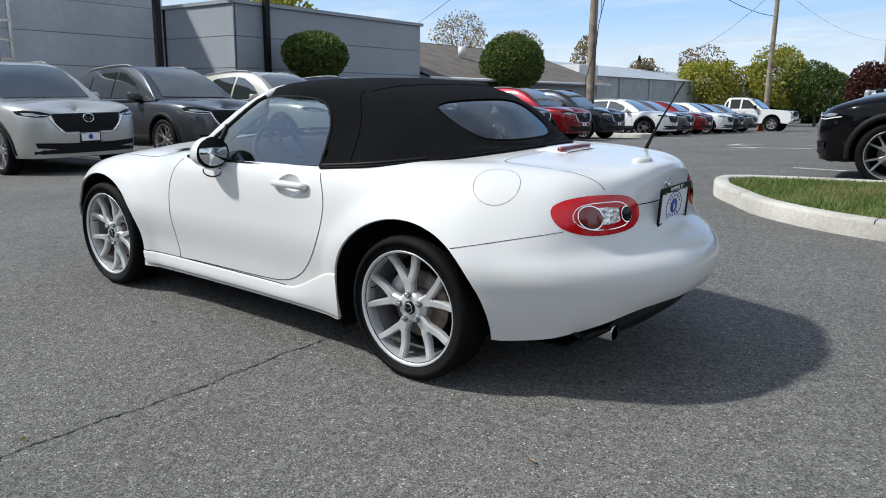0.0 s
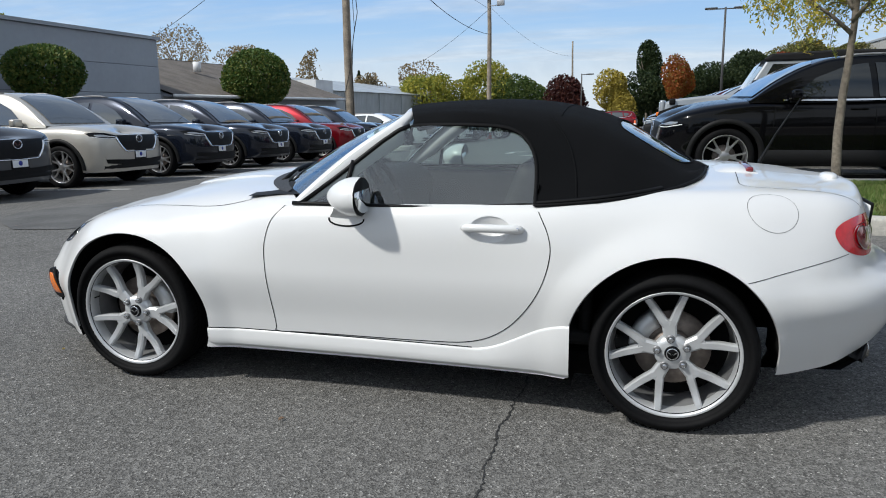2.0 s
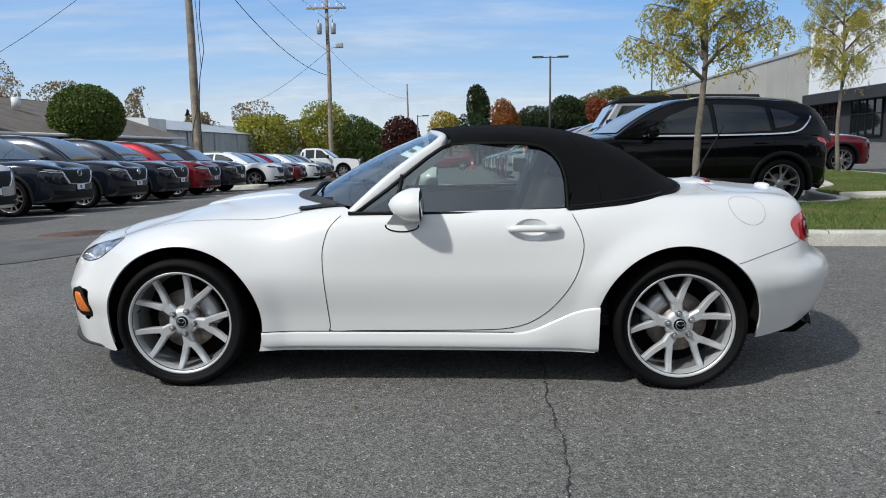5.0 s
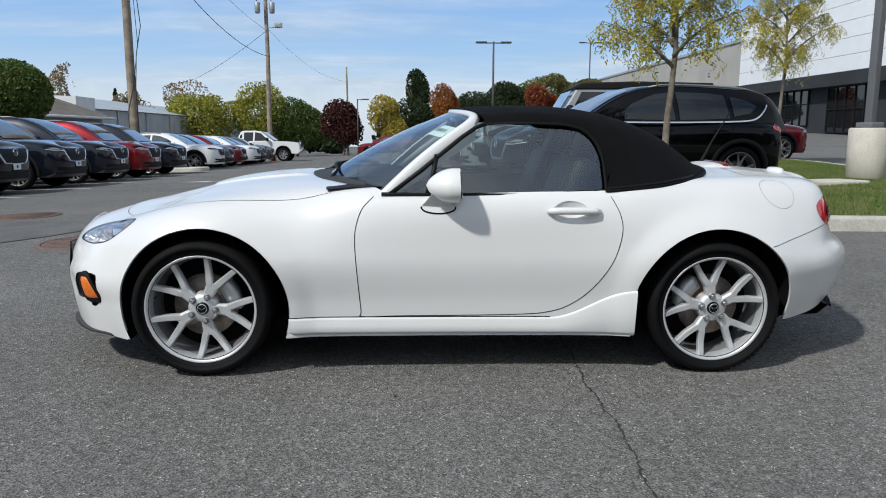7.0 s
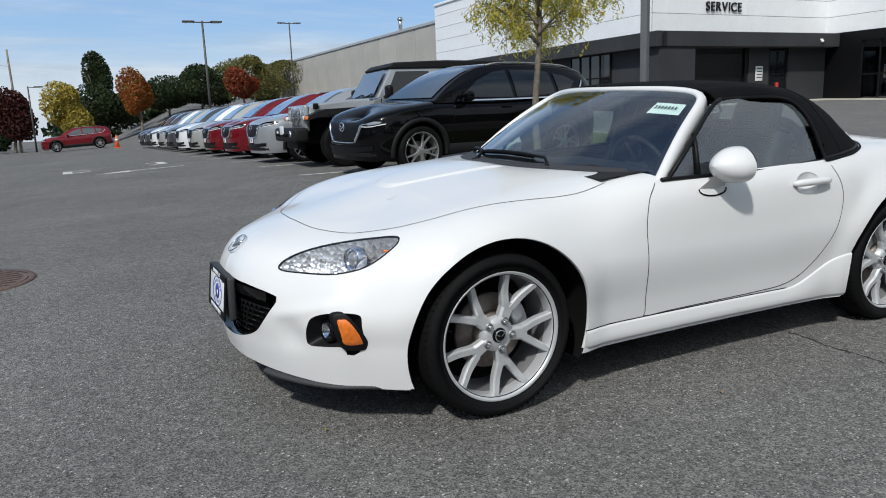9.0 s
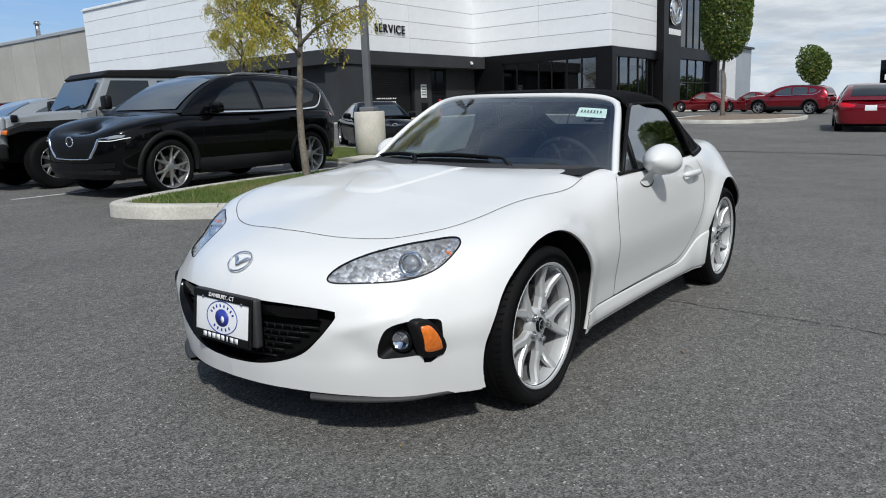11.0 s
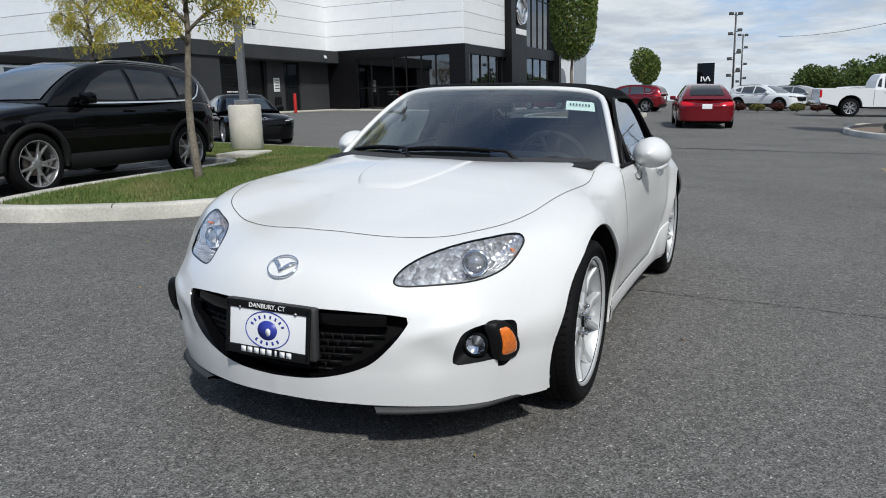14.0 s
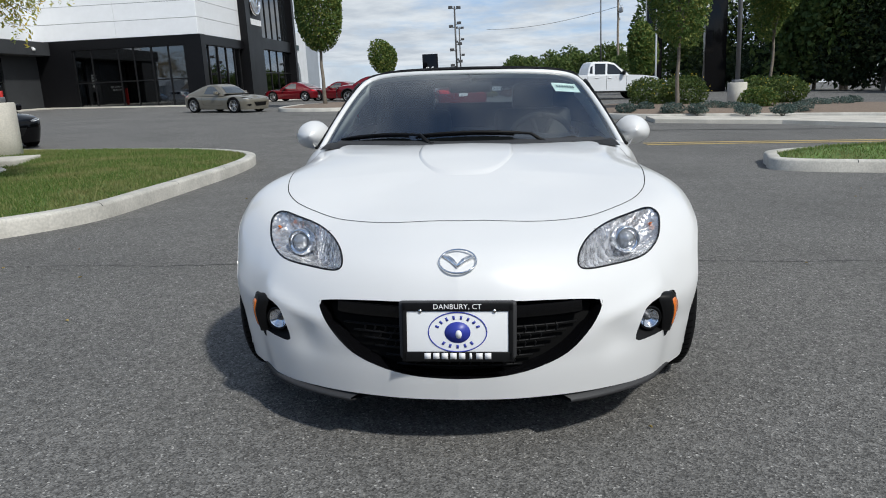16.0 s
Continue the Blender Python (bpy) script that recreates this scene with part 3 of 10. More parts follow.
# ---- the white roadster ----
def roadster():
    car = empty("roadster")
    tagged(car, "pearl white two-seat roadster with black canvas top up, on asphalt", "car")
    C = {
        "w": pchip([(-2.035, 0.0), (-2.03, 0.12), (-2.0, 0.27), (-1.94, 0.43), (-1.85, 0.572), (-1.72, 0.695), (-1.58, 0.772), (-1.4, 0.832), (-1.15, 0.866), (-0.8, 0.852), (-0.4, 0.836),
                    (0.0, 0.832), (0.45, 0.836), (0.8, 0.848), (1.15, 0.870), (1.35, 0.861), (1.5, 0.802), (1.6, 0.747), (1.66, 0.707), (1.73, 0.660), (1.79, 0.594), (1.85, 0.508), (1.915, 0.388), (1.962, 0.262), (1.993, 0.12), (2.0, 0.0)]),
        "z0": pchip([(-2.035, 0.888), (-1.7, 0.893), (-1.4, 0.915), (-1.15, 0.905), (0.66, 0.85), (0.8, 0.858), (1.04, 0.838), (1.3, 0.79), (1.5, 0.745), (2.0, 0.745)]),
        "r1": pchip([(-2.035, 0.62), (-1.8, 0.5), (-0.7, 0.6), (0.5, 0.6), (1.3, 0.5), (1.7, 0.5), (2.0, 0.5)]),
        "z1": pchip([(-2.035, 0.867), (-1.8, 0.878), (-1.4, 0.90), (-1.15, 0.895), (-0.7, 0.885), (0.5, 0.85), (0.8, 0.835), (1.04, 0.812), (1.3, 0.765), (1.55, 0.715), (1.75, 0.685), (2.0, 0.668)]),
        "r2": pchip([(-2.035, 0.83), (-1.85, 0.84), (-1.6, 0.80), (-1.2, 0.82), (-0.7, 0.92), (-0.2, 0.94), (0.4, 0.925), (0.75, 0.88), (1.15, 0.895), (1.45, 0.87), (1.7, 0.84), (1.85, 0.845), (2.0, 0.86)]),
        "z2": pchip([(-2.035, 0.74), (-1.9, 0.80), (-1.6, 0.845), (-1.2, 0.853), (-0.7, 0.84), (0.0, 0.818), (0.4, 0.808), (0.75, 0.765), (1.15, 0.742), (1.4, 0.70), (1.6, 0.645), (1.75, 0.60), (1.9, 0.585), (2.0, 0.588)]),
        "zw": pchip([(-2.035, 0.53), (-1.7, 0.55), (-1.2, 0.58), (-0.7, 0.57), (0.5, 0.55), (1.2, 0.54), (1.7, 0.43), (2.0, 0.42)]),
        "r4": pchip([(-2.035, 0.985), (-1.5, 0.985), (-0.8, 0.970), (0.8, 0.970), (1.5, 0.985), (2.0, 0.992)]),
        "z4": pchip([(-2.035, 0.43), (-1.5, 0.40), (-0.8, 0.34), (0.8, 0.33), (1.6, 0.30), (2.0, 0.28)]),
        "r5": pchip([(-2.035, 0.93), (-1.85, 0.92), (-1.6, 0.91), (-1.4, 0.92), (-1.1, 0.95), (-0.8, 0.955), (0.8, 0.955), (1.4, 0.955), (2.0, 0.962)]),
        "z5": pchip([(-2.035, 0.385), (-1.96, 0.365), (-1.85, 0.305), (-1.7, 0.250), (-1.6, 0.236), (-1.4, 0.228), (-0.8, 0.178), (0.8, 0.172), (1.4, 0.155), (1.6, 0.15), (1.85, 0.165), (2.0, 0.178)]),
    }
    e1 = [-1.86 - 0.175 * math.sin(math.pi / 2 * k / 26) for k in range(26, 0, -1)]
    e2 = [1.75 + 0.25 * math.sin(math.pi / 2 * k / 34) for k in range(1, 35)]
    us = e1 + list(np.linspace(-1.86, 1.75, 190)) + e2
    V, F = section_shell(C, us, (1.25, 2.0, 1.45), (-1.70, -2.035, -1.80), 13)
    bulge = pchip([(0.10, -0.01), (0.26, -0.035), (0.36, -0.058), (0.46, -0.068), (0.52, -0.060), (0.550, -0.044), (0.575, -0.016), (0.60, 0.026), (0.63, 0.058), (0.71, 0.080), (0.80, 0.085), (0.95, 0.085)])
    V = [(x + float(bulge(z)) * min(1.0, max(0.0, (-1.45 - x) / 0.55)) ** (1.1 if bulge(z) < 0 else 4.0) if x < -1.45 else x, y, z) for x, y, z in V]
    A = np.array(V)
    # flared edges round the wheel openings
    arches = ((1.152, 0.376), (-1.152, 0.384))
    for cx, r in arches:
        d = np.hypot(A[:, 0] - cx, A[:, 2] - 0.298)
        q = np.clip((r + 0.125 - d) / 0.125, 0, 1) * (np.abs(A[:, 1]) > 0.55) * (A[:, 2] < 0.80)
        A[:, 1] += np.sign(A[:, 1]) * 0.019 * q * q * (3 - 2 * q)

    # one even sweep over the fore part of the bonnet
    d = np.hypot((A[:, 0] - 1.42) / 1.0, A[:, 1] / 1.0)
    up = A[:, 2] > 0.60
    ref = up & (d > 0.16) & (d < 0.42) & (np.abs(A[:, 1]) < 0.36) & (A[:, 0] < 1.72)
    def terms(p):
        x, y = p[:, 0] - 1.42, p[:, 1]
        return np.stack([np.ones(len(p)), x, x * x, x ** 3, y * y, x * y * y, y ** 4], 1)
    fit = np.linalg.lstsq(terms(A[ref]), A[ref, 2], rcond=None)[0]
    w = np.clip((0.34 - d) / 0.20, 0, 1); w = w * w * (3 - 2 * w) * up
    A[:, 2] += (terms(A) @ fit - A[:, 2]) * w
    # folds beside the fog lamp pockets
    ya, za, nose = np.abs(A[:, 1]), A[:, 2], A[:, 0] > 1.55
    t = np.clip(((ya - 0.62) * -0.17 + (za - 0.452) * -0.05) / (0.17 ** 2 + 0.05 ** 2), 0, 1)
    d = np.hypot(ya - 0.62 + 0.17 * t, za - 0.452 + 0.05 * t)
    A[nose, 0] += (0.011 * np.exp(-(d / 0.022) ** 2) * (1 - 0.55 * t))[nose]
    A[nose, 0] -= (0.016 * np.exp(-((ya - 0.495) / 0.055) ** 2 - ((za - 0.345) / 0.060) ** 2))[nose]
    body = Shell(A, F)
    x, y = A[:, 0] - 1.42, A[:, 1]
    gx = fit[1] + 2 * fit[2] * x + 3 * fit[3] * x * x + fit[5] * y * y
    gy = 2 * fit[4] * y + 2 * fit[5] * x * y + 4 * fit[6] * y ** 3
    g = np.stack([-gx, -gy, np.ones(len(A))], 1); g /= np.linalg.norm(g, axis=1)[:, None]
    flip_n = np.where((body.n[up] * g[up]).sum(1).mean() < 0, -1.0, 1.0)
    body.n = body.n + (g * flip_n - body.n) * w[:, None]
    mid_line = np.abs(A[:, 1]) < 1e-4
    body.n[mid_line, 1] = 0.0
    body.n /= np.linalg.norm(body.n, axis=1)[:, None] + 1e-9
    whole = Shell(body.v.copy(), body.f)

    # openings: cabin, wheel arches, lamps, grille
    cabin = [(0.67 - 0.30 * (y / 0.74) ** 2, y) for y in np.linspace(-0.74, 0.74, 15)]
    cabin += [(0.2, 0.772), (-0.6, 0.775), (-0.9, 0.72), (-1.13, 0.58), (-1.25, 0.35), (-1.29, 0.0), (-1.25, -0.35), (-1.13, -0.58), (-0.9, -0.72), (-0.6, -0.775), (0.2, -0.772)]
    body.cut("top", cabin)
    for cx, r in arches:
        ring = [(cx + r * math.cos(a), 0.298 + r * math.sin(a)) for a in np.linspace(-0.6, math.pi + 0.6, 60)]
        for view in ("left", "right"):
            body.cut(view, ring)
    head_o = [(0.366, 0.568), (0.380, 0.602), (0.425, 0.632), (0.50, 0.656), (0.58, 0.673), (0.635, 0.682), (0.666, 0.676), (0.679, 0.650), (0.655, 0.592), (0.59, 0.560), (0.47, 0.552), (0.39, 0.552)]
    grille = [(-0.41, 0.468), (-0.25, 0.482), (0.0, 0.487), (0.25, 0.482), (0.41, 0.468), (0.435, 0.448), (0.39, 0.375), (0.31, 0.305), (0.17, 0.262), (0.0, 0.250), (-0.17, 0.262), (-0.31, 0.305), (-0.39, 0.375), (-0.435, 0.448)]
    fog = [(0.555, 0.312), (0.575, 0.392), (0.60, 0.422), (0.65, 0.437), (0.696, 0.436), (0.712, 0.418), (0.715, 0.362), (0.708, 0.325), (0.686, 0.288), (0.668, 0.280), (0.662, 0.312), (0.61, 0.308)]
    tail = [(0.275, 0.75), (0.345, 0.788), (0.48, 0.800), (0.565, 0.792), (0.615, 0.768), (0.633, 0.730), (0.622, 0.688), (0.565, 0.660), (0.47, 0.652), (0.335, 0.664), (0.275, 0.70)]

    def flip(o):
        return [(-a, b) for a, b in o]
    for view in ("left", "right"):
        body.cut(view, [(-0.472 + 0.082 * math.cos(a), 0.750 + 0.050 * math.sin(a)) for a in np.linspace(0, 2 * math.pi, 25)[:-1]])
    g_line = [tuple(q) for q in smooth_line(grille, 6, True)]
    body.cut("front", g_line)
    for o in (head_o, flip(head_o), fog, flip(fog)):
        body.cut("front", [tuple(q) for q in smooth_line(o, 5, True)])
    for o in (tail, flip(tail)):
        body.cut("rear", [tuple(q) for q in smooth_line(o, 5, True)])

    # outlines of the panels, in the side view and from above
    door = [(0.33, 0.842), (0.405, 0.808), (0.455, 0.755), (0.481, 0.68), (0.487, 0.61), (0.478, 0.48), (0.462, 0.30), (0.455, 0.268), (0.30, 0.270), (-0.2, 0.276), (-0.40, 0.292), (-0.52, 0.345), (-0.61, 0.435), (-0.675, 0.545), (-0.705, 0.66), (-0.695, 0.74), (-0.655, 0.82), (-0.64, 0.85)]
    hood = [(0.60, 0.70), (0.80, 0.715), (1.05, 0.705), (1.28, 0.675), (1.40, 0.635), (1.49, 0.56), (1.60, 0.40), (1.675, 0.22), (1.70, 0.0)]
    trunk = [(-1.42, 0.0), (-1.40, 0.30), (-1.40, 0.47), (-1.50, 0.50), (-1.70, 0.475), (-1.83, 0.44)]
    bump_r = [(-1.40, 0.600), (-1.50, 0.620), (-1.62, 0.646), (-1.76, 0.675)]
    mid = body.v[body.f].mean(axis=1)
    mx, my, mz = mid[:, 0], np.abs(mid[:, 1]), mid[:, 2]
    lab = np.full(len(mid), 0)
    lab[(mx > 0.47)] = 1
    lab[(mx > 1.50) & (mz < 0.70)] = 2
    lab[in_poly(mx, my, [(0.5, -0.1)] + [(x, y) for x, y in hood] + [(1.7, -0.1)]) & (mz > 0.55)] = 3
    side = my > 0.6
    lab[side & in_poly(mx, mz, [tuple(q) for q in smooth_line(door, 6)])] = 4
    lab[(mx < -1.36) & (mz < 0.60 + (-1.38 - mx) * 0.24) & (mz < 0.672)] = 5
    tk = [(-1.42, -0.1)] + trunk + [(-2.1, 0.36), (-2.1, -0.1)]
    lab[(mx < -1.39) & in_poly(mx, my, tk) & (mz > 0.60)] = 6
    names = {0: ("rear_quarter", 2), 1: ("front_wing", 2), 2: ("front_bumper", 1), 3: ("bonnet", 1), 4: ("door", 2), 5: ("rear_bumper", 1), 6: ("boot_lid", 1)}
    parts = {}
    for k, (nm, sides) in names.items():
        for s in ((1, -1) if sides == 2 else (0,)):
            sel = lab == k
            if s:
                sel = sel & (mid[:, 1] * s > 0)
            parts[nm, s] = body.split(nm, body.f[sel], M_WHITE, car)

    # raised middle of the bonnet, pressed with a soft step round it
    X, Y = np.meshgrid(np.linspace(0.70, 1.34, 110), np.linspace(-0.225, 0.225, 90), indexing="ij")
    cx_, cy_ = np.meshgrid(np.linspace(0.70, 1.34, 17), np.linspace(0.0, 0.225, 8), indexing="ij")
    def sweep(x, y):
        x = (x - 1.0).ravel(); y = y.ravel() ** 2
        return np.stack([x ** k * y ** m for k, m in ((0, 0), (1, 0), (2, 0), (3, 0), (4, 0), (0, 1), (1, 1), (2, 1), (0, 2), (1, 2))], 1)
    base = np.array([whole.drop("top", float(a), float(b))[0].z for a, b in zip(cx_.ravel(), cy_.ravel())])
    co = np.linalg.lstsq(sweep(cx_, cy_), base, rcond=None)[0]
    e = 1 - (np.maximum(0, X - 0.92) / 0.375) ** 2.2 - (np.abs(Y) / 0.200) ** 2.7
    q = np.clip((e + 0.02) / 0.20, 0, 1)
    k = np.clip((X - 0.70) / 0.12, 0, 1)
    Z = (sweep(X, Y) @ co).reshape(X.shape) + 0.0095 * q * q * (3 - 2 * q) * k * k * (3 - 2 * k) - 0.0022
    grid_part("bonnet_bulge", np.stack([X, Y, Z], 2).tolist(), M_WHITE, parts["bonnet", 0])

    # folded rims of the wheel arches and dark wheel housings
    for cx, r in arches:
        for s, view in ((1, "left"), (-1, "right")):
            rows = []
            for a in np.linspace(-0.28, math.pi + (0.28 if cx > 0 else 0.13), 60):
                x, z = cx + r * math.cos(a), 0.298 + r * math.sin(a)
                p, _ = whole.drop(view, x, max(z, 0.205))
                row = [(x, p.y + s * 0.0005, z), (x - 0.004 * math.cos(a), p.y - s * 0.008, z - 0.004 * math.sin(a)), (x, p.y - s * 0.014, z)]
                rows.append(row)
            grid_part("arch_lip", rows, M_WHITE, parts["front_wing" if cx > 0 else "rear_quarter", s])
            rows = []
            for a in np.linspace(-0.4, math.pi + (0.4 if cx > 0 else 0.12), 40):
                x, z = cx + (r + 0.004) * math.cos(a), 0.298 + (r + 0.004) * math.sin(a)
                q, _ = whole.drop(view, x, max(z, 0.205))
                rows.append([(x, q.y - s * 0.012, z), (x, s * 0.60, z), (x, s * 0.45, z)])
            grid_part("wheel_housing", rows, M_GAPSHADE, car, "black wheel housing liner")
            part("housing_wall", box_bm(0.60, 0.02, 0.44, (cx, s * 0.45, 0.38)), M_GAPSHADE, car)

    # gaps between the panels
    def gap(view, pts, w=0.0034, n=8, closed=False, owner=None, mat=None):
        return whole.ribbon("panel_gap", view, pts, w, mat or M_GAPSHADE, owner or car, n=n, closed=closed)
    for s, view in ((1, "left"), (-1, "right")):
        gap(view, door[1:-1], owner=parts["door", s])
        gap(view, bump_r, 0.0022)
        gap("top", [(x, s * y) for x, y in hood], 0.0028, owner=parts["bonnet", 0])
        gap("top", [(x, s * y) for x, y in trunk], 0.0028, owner=parts["boot_lid", 0])
    gap("rear", [(0.275, 0.745), (0.15, 0.742), (-0.15, 0.742), (-0.275, 0.745)], 0.004, owner=parts["boot_lid", 0])
    whole.ring("fuel_flap_gap", (-1.50, 0.70, 0.87), (0.092, 0.092), M_GAPSHADE, parts["rear_quarter", 1], width=0.0012)
    # side skirts under the doors, sweeping up before the rear wheels
    for s, view in ((1, "left"), (-1, "right")):
        rows = []
        for x in np.linspace(0.782, -0.786, 60):
            q = min(1.0, max(0.0, (-0.40 - x) / 0.39)); q = q * q * (3 - 2 * q)
            zt = 0.264 + 0.135 * q
            p, _ = whole.drop(view, x, zt)
            low, _ = whole.drop(view, x, 0.20)
            out = (0.014 - 0.004 * q) * min(1.0, (0.79 - x) / 0.05)
            zm = (zt + 0.185) / 2
            rows.append([(x, p.y - s * 0.004, zt + 0.001), (x, p.y + s * 0.002, zt - 0.001), (x, p.y + s * 0.0045, zt - 0.012), (x, (p.y + low.y) / 2 + s * (out * 0.5 + 0.003), zm),
                         (x, low.y + s * out, 0.200), (x, low.y + s * (out - 0.008), 0.187), (x, low.y - s * 0.02, 0.185)])
        grid_part("side_skirt", rows, M_WHITE, car, "white side skirt flaring before the rear wheel")
        whole.ribbon("panel_gap", view, [(0.79, 0.2665), (0.46, 0.2665), (0.1, 0.2665), (-0.40, 0.2675)], 0.004, M_GAPSHADE, car, n=6, off=0.003)
    part("underbody", box_bm(2.85, 1.34, 0.10, (0.08, 0, 0.185), 0.02), M_GAPSHADE, car, "black underside")
    part("engine_bay", box_bm(0.9, 0.86, 0.34, (1.15, 0, 0.40), 0.05), M_GAPSHADE, car)
    part("boot_tub", box_bm(0.55, 0.86, 0.50, (-1.45, 0, 0.55), 0.05), M_GAPSHADE, car)

    # front: grille
    inset = whole.patch("grille_recess", "front", grille, M_GAPSHADE, car, "black mesh grille in a wide smiling mouth", off=-0.055, rings=6)
    lip = smooth_line(grille, 6, True)
    rows = []
    c0 = np.mean(lip, axis=0)
    for q in lip:
        p, n = whole.drop("front", *q)
        p2, n2 = whole.drop("front", *(c0 + (q - c0) * 0.985))
        rows.append([p + n * 0.0005, p2 - n2 * 0.012, p2 - n2 * 0.056])
    grid_part("grille_surround", rows, M_GLOSSBLACK, inset, "", close_u=True)
    for i in range(6):
        z = 0.275 + 0.026 * i
        wd = 0.20 + 0.035 * i
        pts = []
        for y in np.linspace(-wd, wd, 13):
            p, n = whole.drop("front", y, z)
            pts.append(p - n * 0.040)
        part("grille_bar", tube_bm(pts, 0.0035, 6), M_BLACK, inset)
        for k in range(-12, 13):
            y = k * 0.034 + (0.017 if i % 2 else 0)
            if abs(y) < wd - 0.02 and i < 5:
                p, n = whole.drop("front", y, z)
                part("grille_web", tube_bm([p - n * 0.040, p - n * 0.040 + Vector((0, 0.006, 0.013)), p - n * 0.040 + Vector((0, 0, 0.026))], 0.003, 5), M_BLACK, inset)
    bar = []
    for y in np.linspace(-0.375, 0.375, 17):
        p, n = whole.drop("front", y, 0.452)
        bar.append([p - n * 0.01 + Vector((0, 0, 0.022)), p - n * 0.004 + Vector((0, 0, -0.014)), p - n * 0.05 + Vector((0, 0, -0.022))])
    grid_part("upper_bar", bar, M_GLOSSBLACK, inset)
    # under-lip spoilers
    for s in (1, -1):
        rows = []
        for t in np.linspace(0, 1, 22):
            u = 1.945 - 0.33 * t ** 1.4 - 0.02
            y = float(C["w"](u))
            y = max(y * 0.965, 0.28)
            d = 0.004 + 0.012 * math.sin(math.pi * min(1, t * 1.05))
            z = 0.160
            rows.append([(u - 0.06, s * (y - 0.07), z + 0.01), (u + 0.002, s * (y - 0.012), z), (u + d * 0.4, s * (y - 0.012 + d * 0.6), z - 0.011), (u - 0.02, s * (y - 0.03), z - 0.014), (u - 0.10, s * (y - 0.12), z - 0.012)])
        grid_part("chin_spoiler", rows, M_TEXTBLACK, car, "dark grey chin spoiler under the bumper")

    # headlamps
    for s in (1, -1):
        o = [(s * y, z) for y, z in head_o]
        lamp = whole.patch("headlamp", "front", o, M_REFLECTOR, car, "clear headlamp with projector and chrome reflectors", off=-0.006, rings=7, bowl=0.085)
        whole.patch("lens", "front", o, M_LENS, lamp, off=0.0015, rings=5).visible_shadow = False
        whole.ribbon("lamp_rim", "front", o, 0.006, M_BLACK, lamp, n=5, closed=True, off=0.0005)
        p, n = whole.drop("front", s * 0.560, 0.622)
        m = Matrix.Translation(p - n * 0.03) @ Vector((1, s * 0.30, 0.12)).to_track_quat("Z", "Y").to_matrix().to_4x4()
        pr = lathe_bm([(0.001, 0.016), (0.018, 0.012), (0.030, 0.0), (0.032, -0.02)], 28, "Z"); bmesh.ops.transform(pr, matrix=m, verts=pr.verts)
        part("projector", pr, M_PROJECTOR, lamp)
        rg = lathe_bm([(0.032, 0.0), (0.040, 0.010), (0.045, 0.004), (0.045, -0.03)], 28, "Z"); bmesh.ops.transform(rg, matrix=m, verts=rg.verts)
        part("projector_ring", rg, M_CHROME, lamp)
        p, n = whole.drop("front", s * 0.655, 0.648)
        part("turn_bulb", cyl_bm(0.007, 0.003, 0.03, 12, Matrix.Translation(p - n * 0.022) @ pose(0, 0, 0, 0, 70, 0)), M_AMBER, lamp)
        # fog lamp pockets
        f = [(s * y, z) for y, z in fog]
        fl = whole.patch("fog_lamp", "front", f, M_BLACK, car, "black fog lamp pocket with round lamp and amber marker", off=-0.002, rings=6, bowl=0.06)
        p, n = whole.drop("front", s * 0.625, 0.360)
        m = Matrix.Translation(p - n * 0.028) @ Vector((1, s * 0.22, 0)).to_track_quat("Z", "Y").to_matrix().to_4x4()
        for nm, prof, mt in (("lamp_ring", [(0.030, 0.0), (0.036, 0.012), (0.042, 0.004), (0.042, -0.03)], M_GLOSSBLACK), ("lamp_bowl", [(0.001, -0.012), (0.018, -0.006), (0.031, 0.006)], M_CHROME), ("lamp_glass", [(0.001, 0.012), (0.02, 0.009), (0.031, 0.002)], M_LENS)):
            b = lathe_bm(prof, 24, "Z"); bmesh.ops.transform(b, matrix=m, verts=b.verts)
            part(nm, b, mt, fl)
        b = lathe_bm([(0.001, 0.004), (0.007, 0.0), (0.008, -0.012)], 12, "Z"); bmesh.ops.transform(b, matrix=m, verts=b.verts)
        part("bulb_shield", b, M_ALLOYDARK, fl)
        # side marker: amber lens in a black housing that stands out of the corner
        side_view = "left" if s > 0 else "right"
        def out_y(x, z):
            y1, y0 = abs(whole.drop(side_view, x, z)[0].y), abs(whole.drop(side_view, 1.64, z)[0].y)
            return y1, y0 + (y1 - y0) * 0.62
        for nm, pts, mt, off in (("marker_surround", [(1.753, 0.428), (1.738, 0.442), (1.710, 0.440), (1.682, 0.404), (1.646, 0.345), (1.645, 0.314), (1.660, 0.304), (1.715, 0.308), (1.736, 0.345), (1.748, 0.390)], M_BLACK, 0.001),
                                 ("amber_marker", [(1.740, 0.417), (1.725, 0.423), (1.706, 0.418), (1.678, 0.376), (1.661, 0.339), (1.665, 0.327), (1.716, 0.329), (1.730, 0.366)], M_AMBER, 0.005)):
            o = smooth_line(pts, 4, True)
            c = np.mean(o, axis=0)
            rows = [[(x, s * (out_y(x, z)[0] - 0.004), z) for x, z in o]] if mt is M_BLACK else [[(x, s * (out_y(x, z)[1] - 0.002), z) for x, z in o]]
            for k in (1.0, 0.93, 0.6, 0.3, 0.001):
                rows.append([(x, s * (out_y(x, z)[1] + off * (0.5 if k == 1.0 else 1.0)), z) for x, z in (c + (np.array(q) - c) * k for q in o)])
            grid_part(nm, rows, mt, fl, "amber side marker" if mt is M_AMBER else "", close_v=True)
        # tail lamps
        o = [(s * y, z) for y, z in tail]
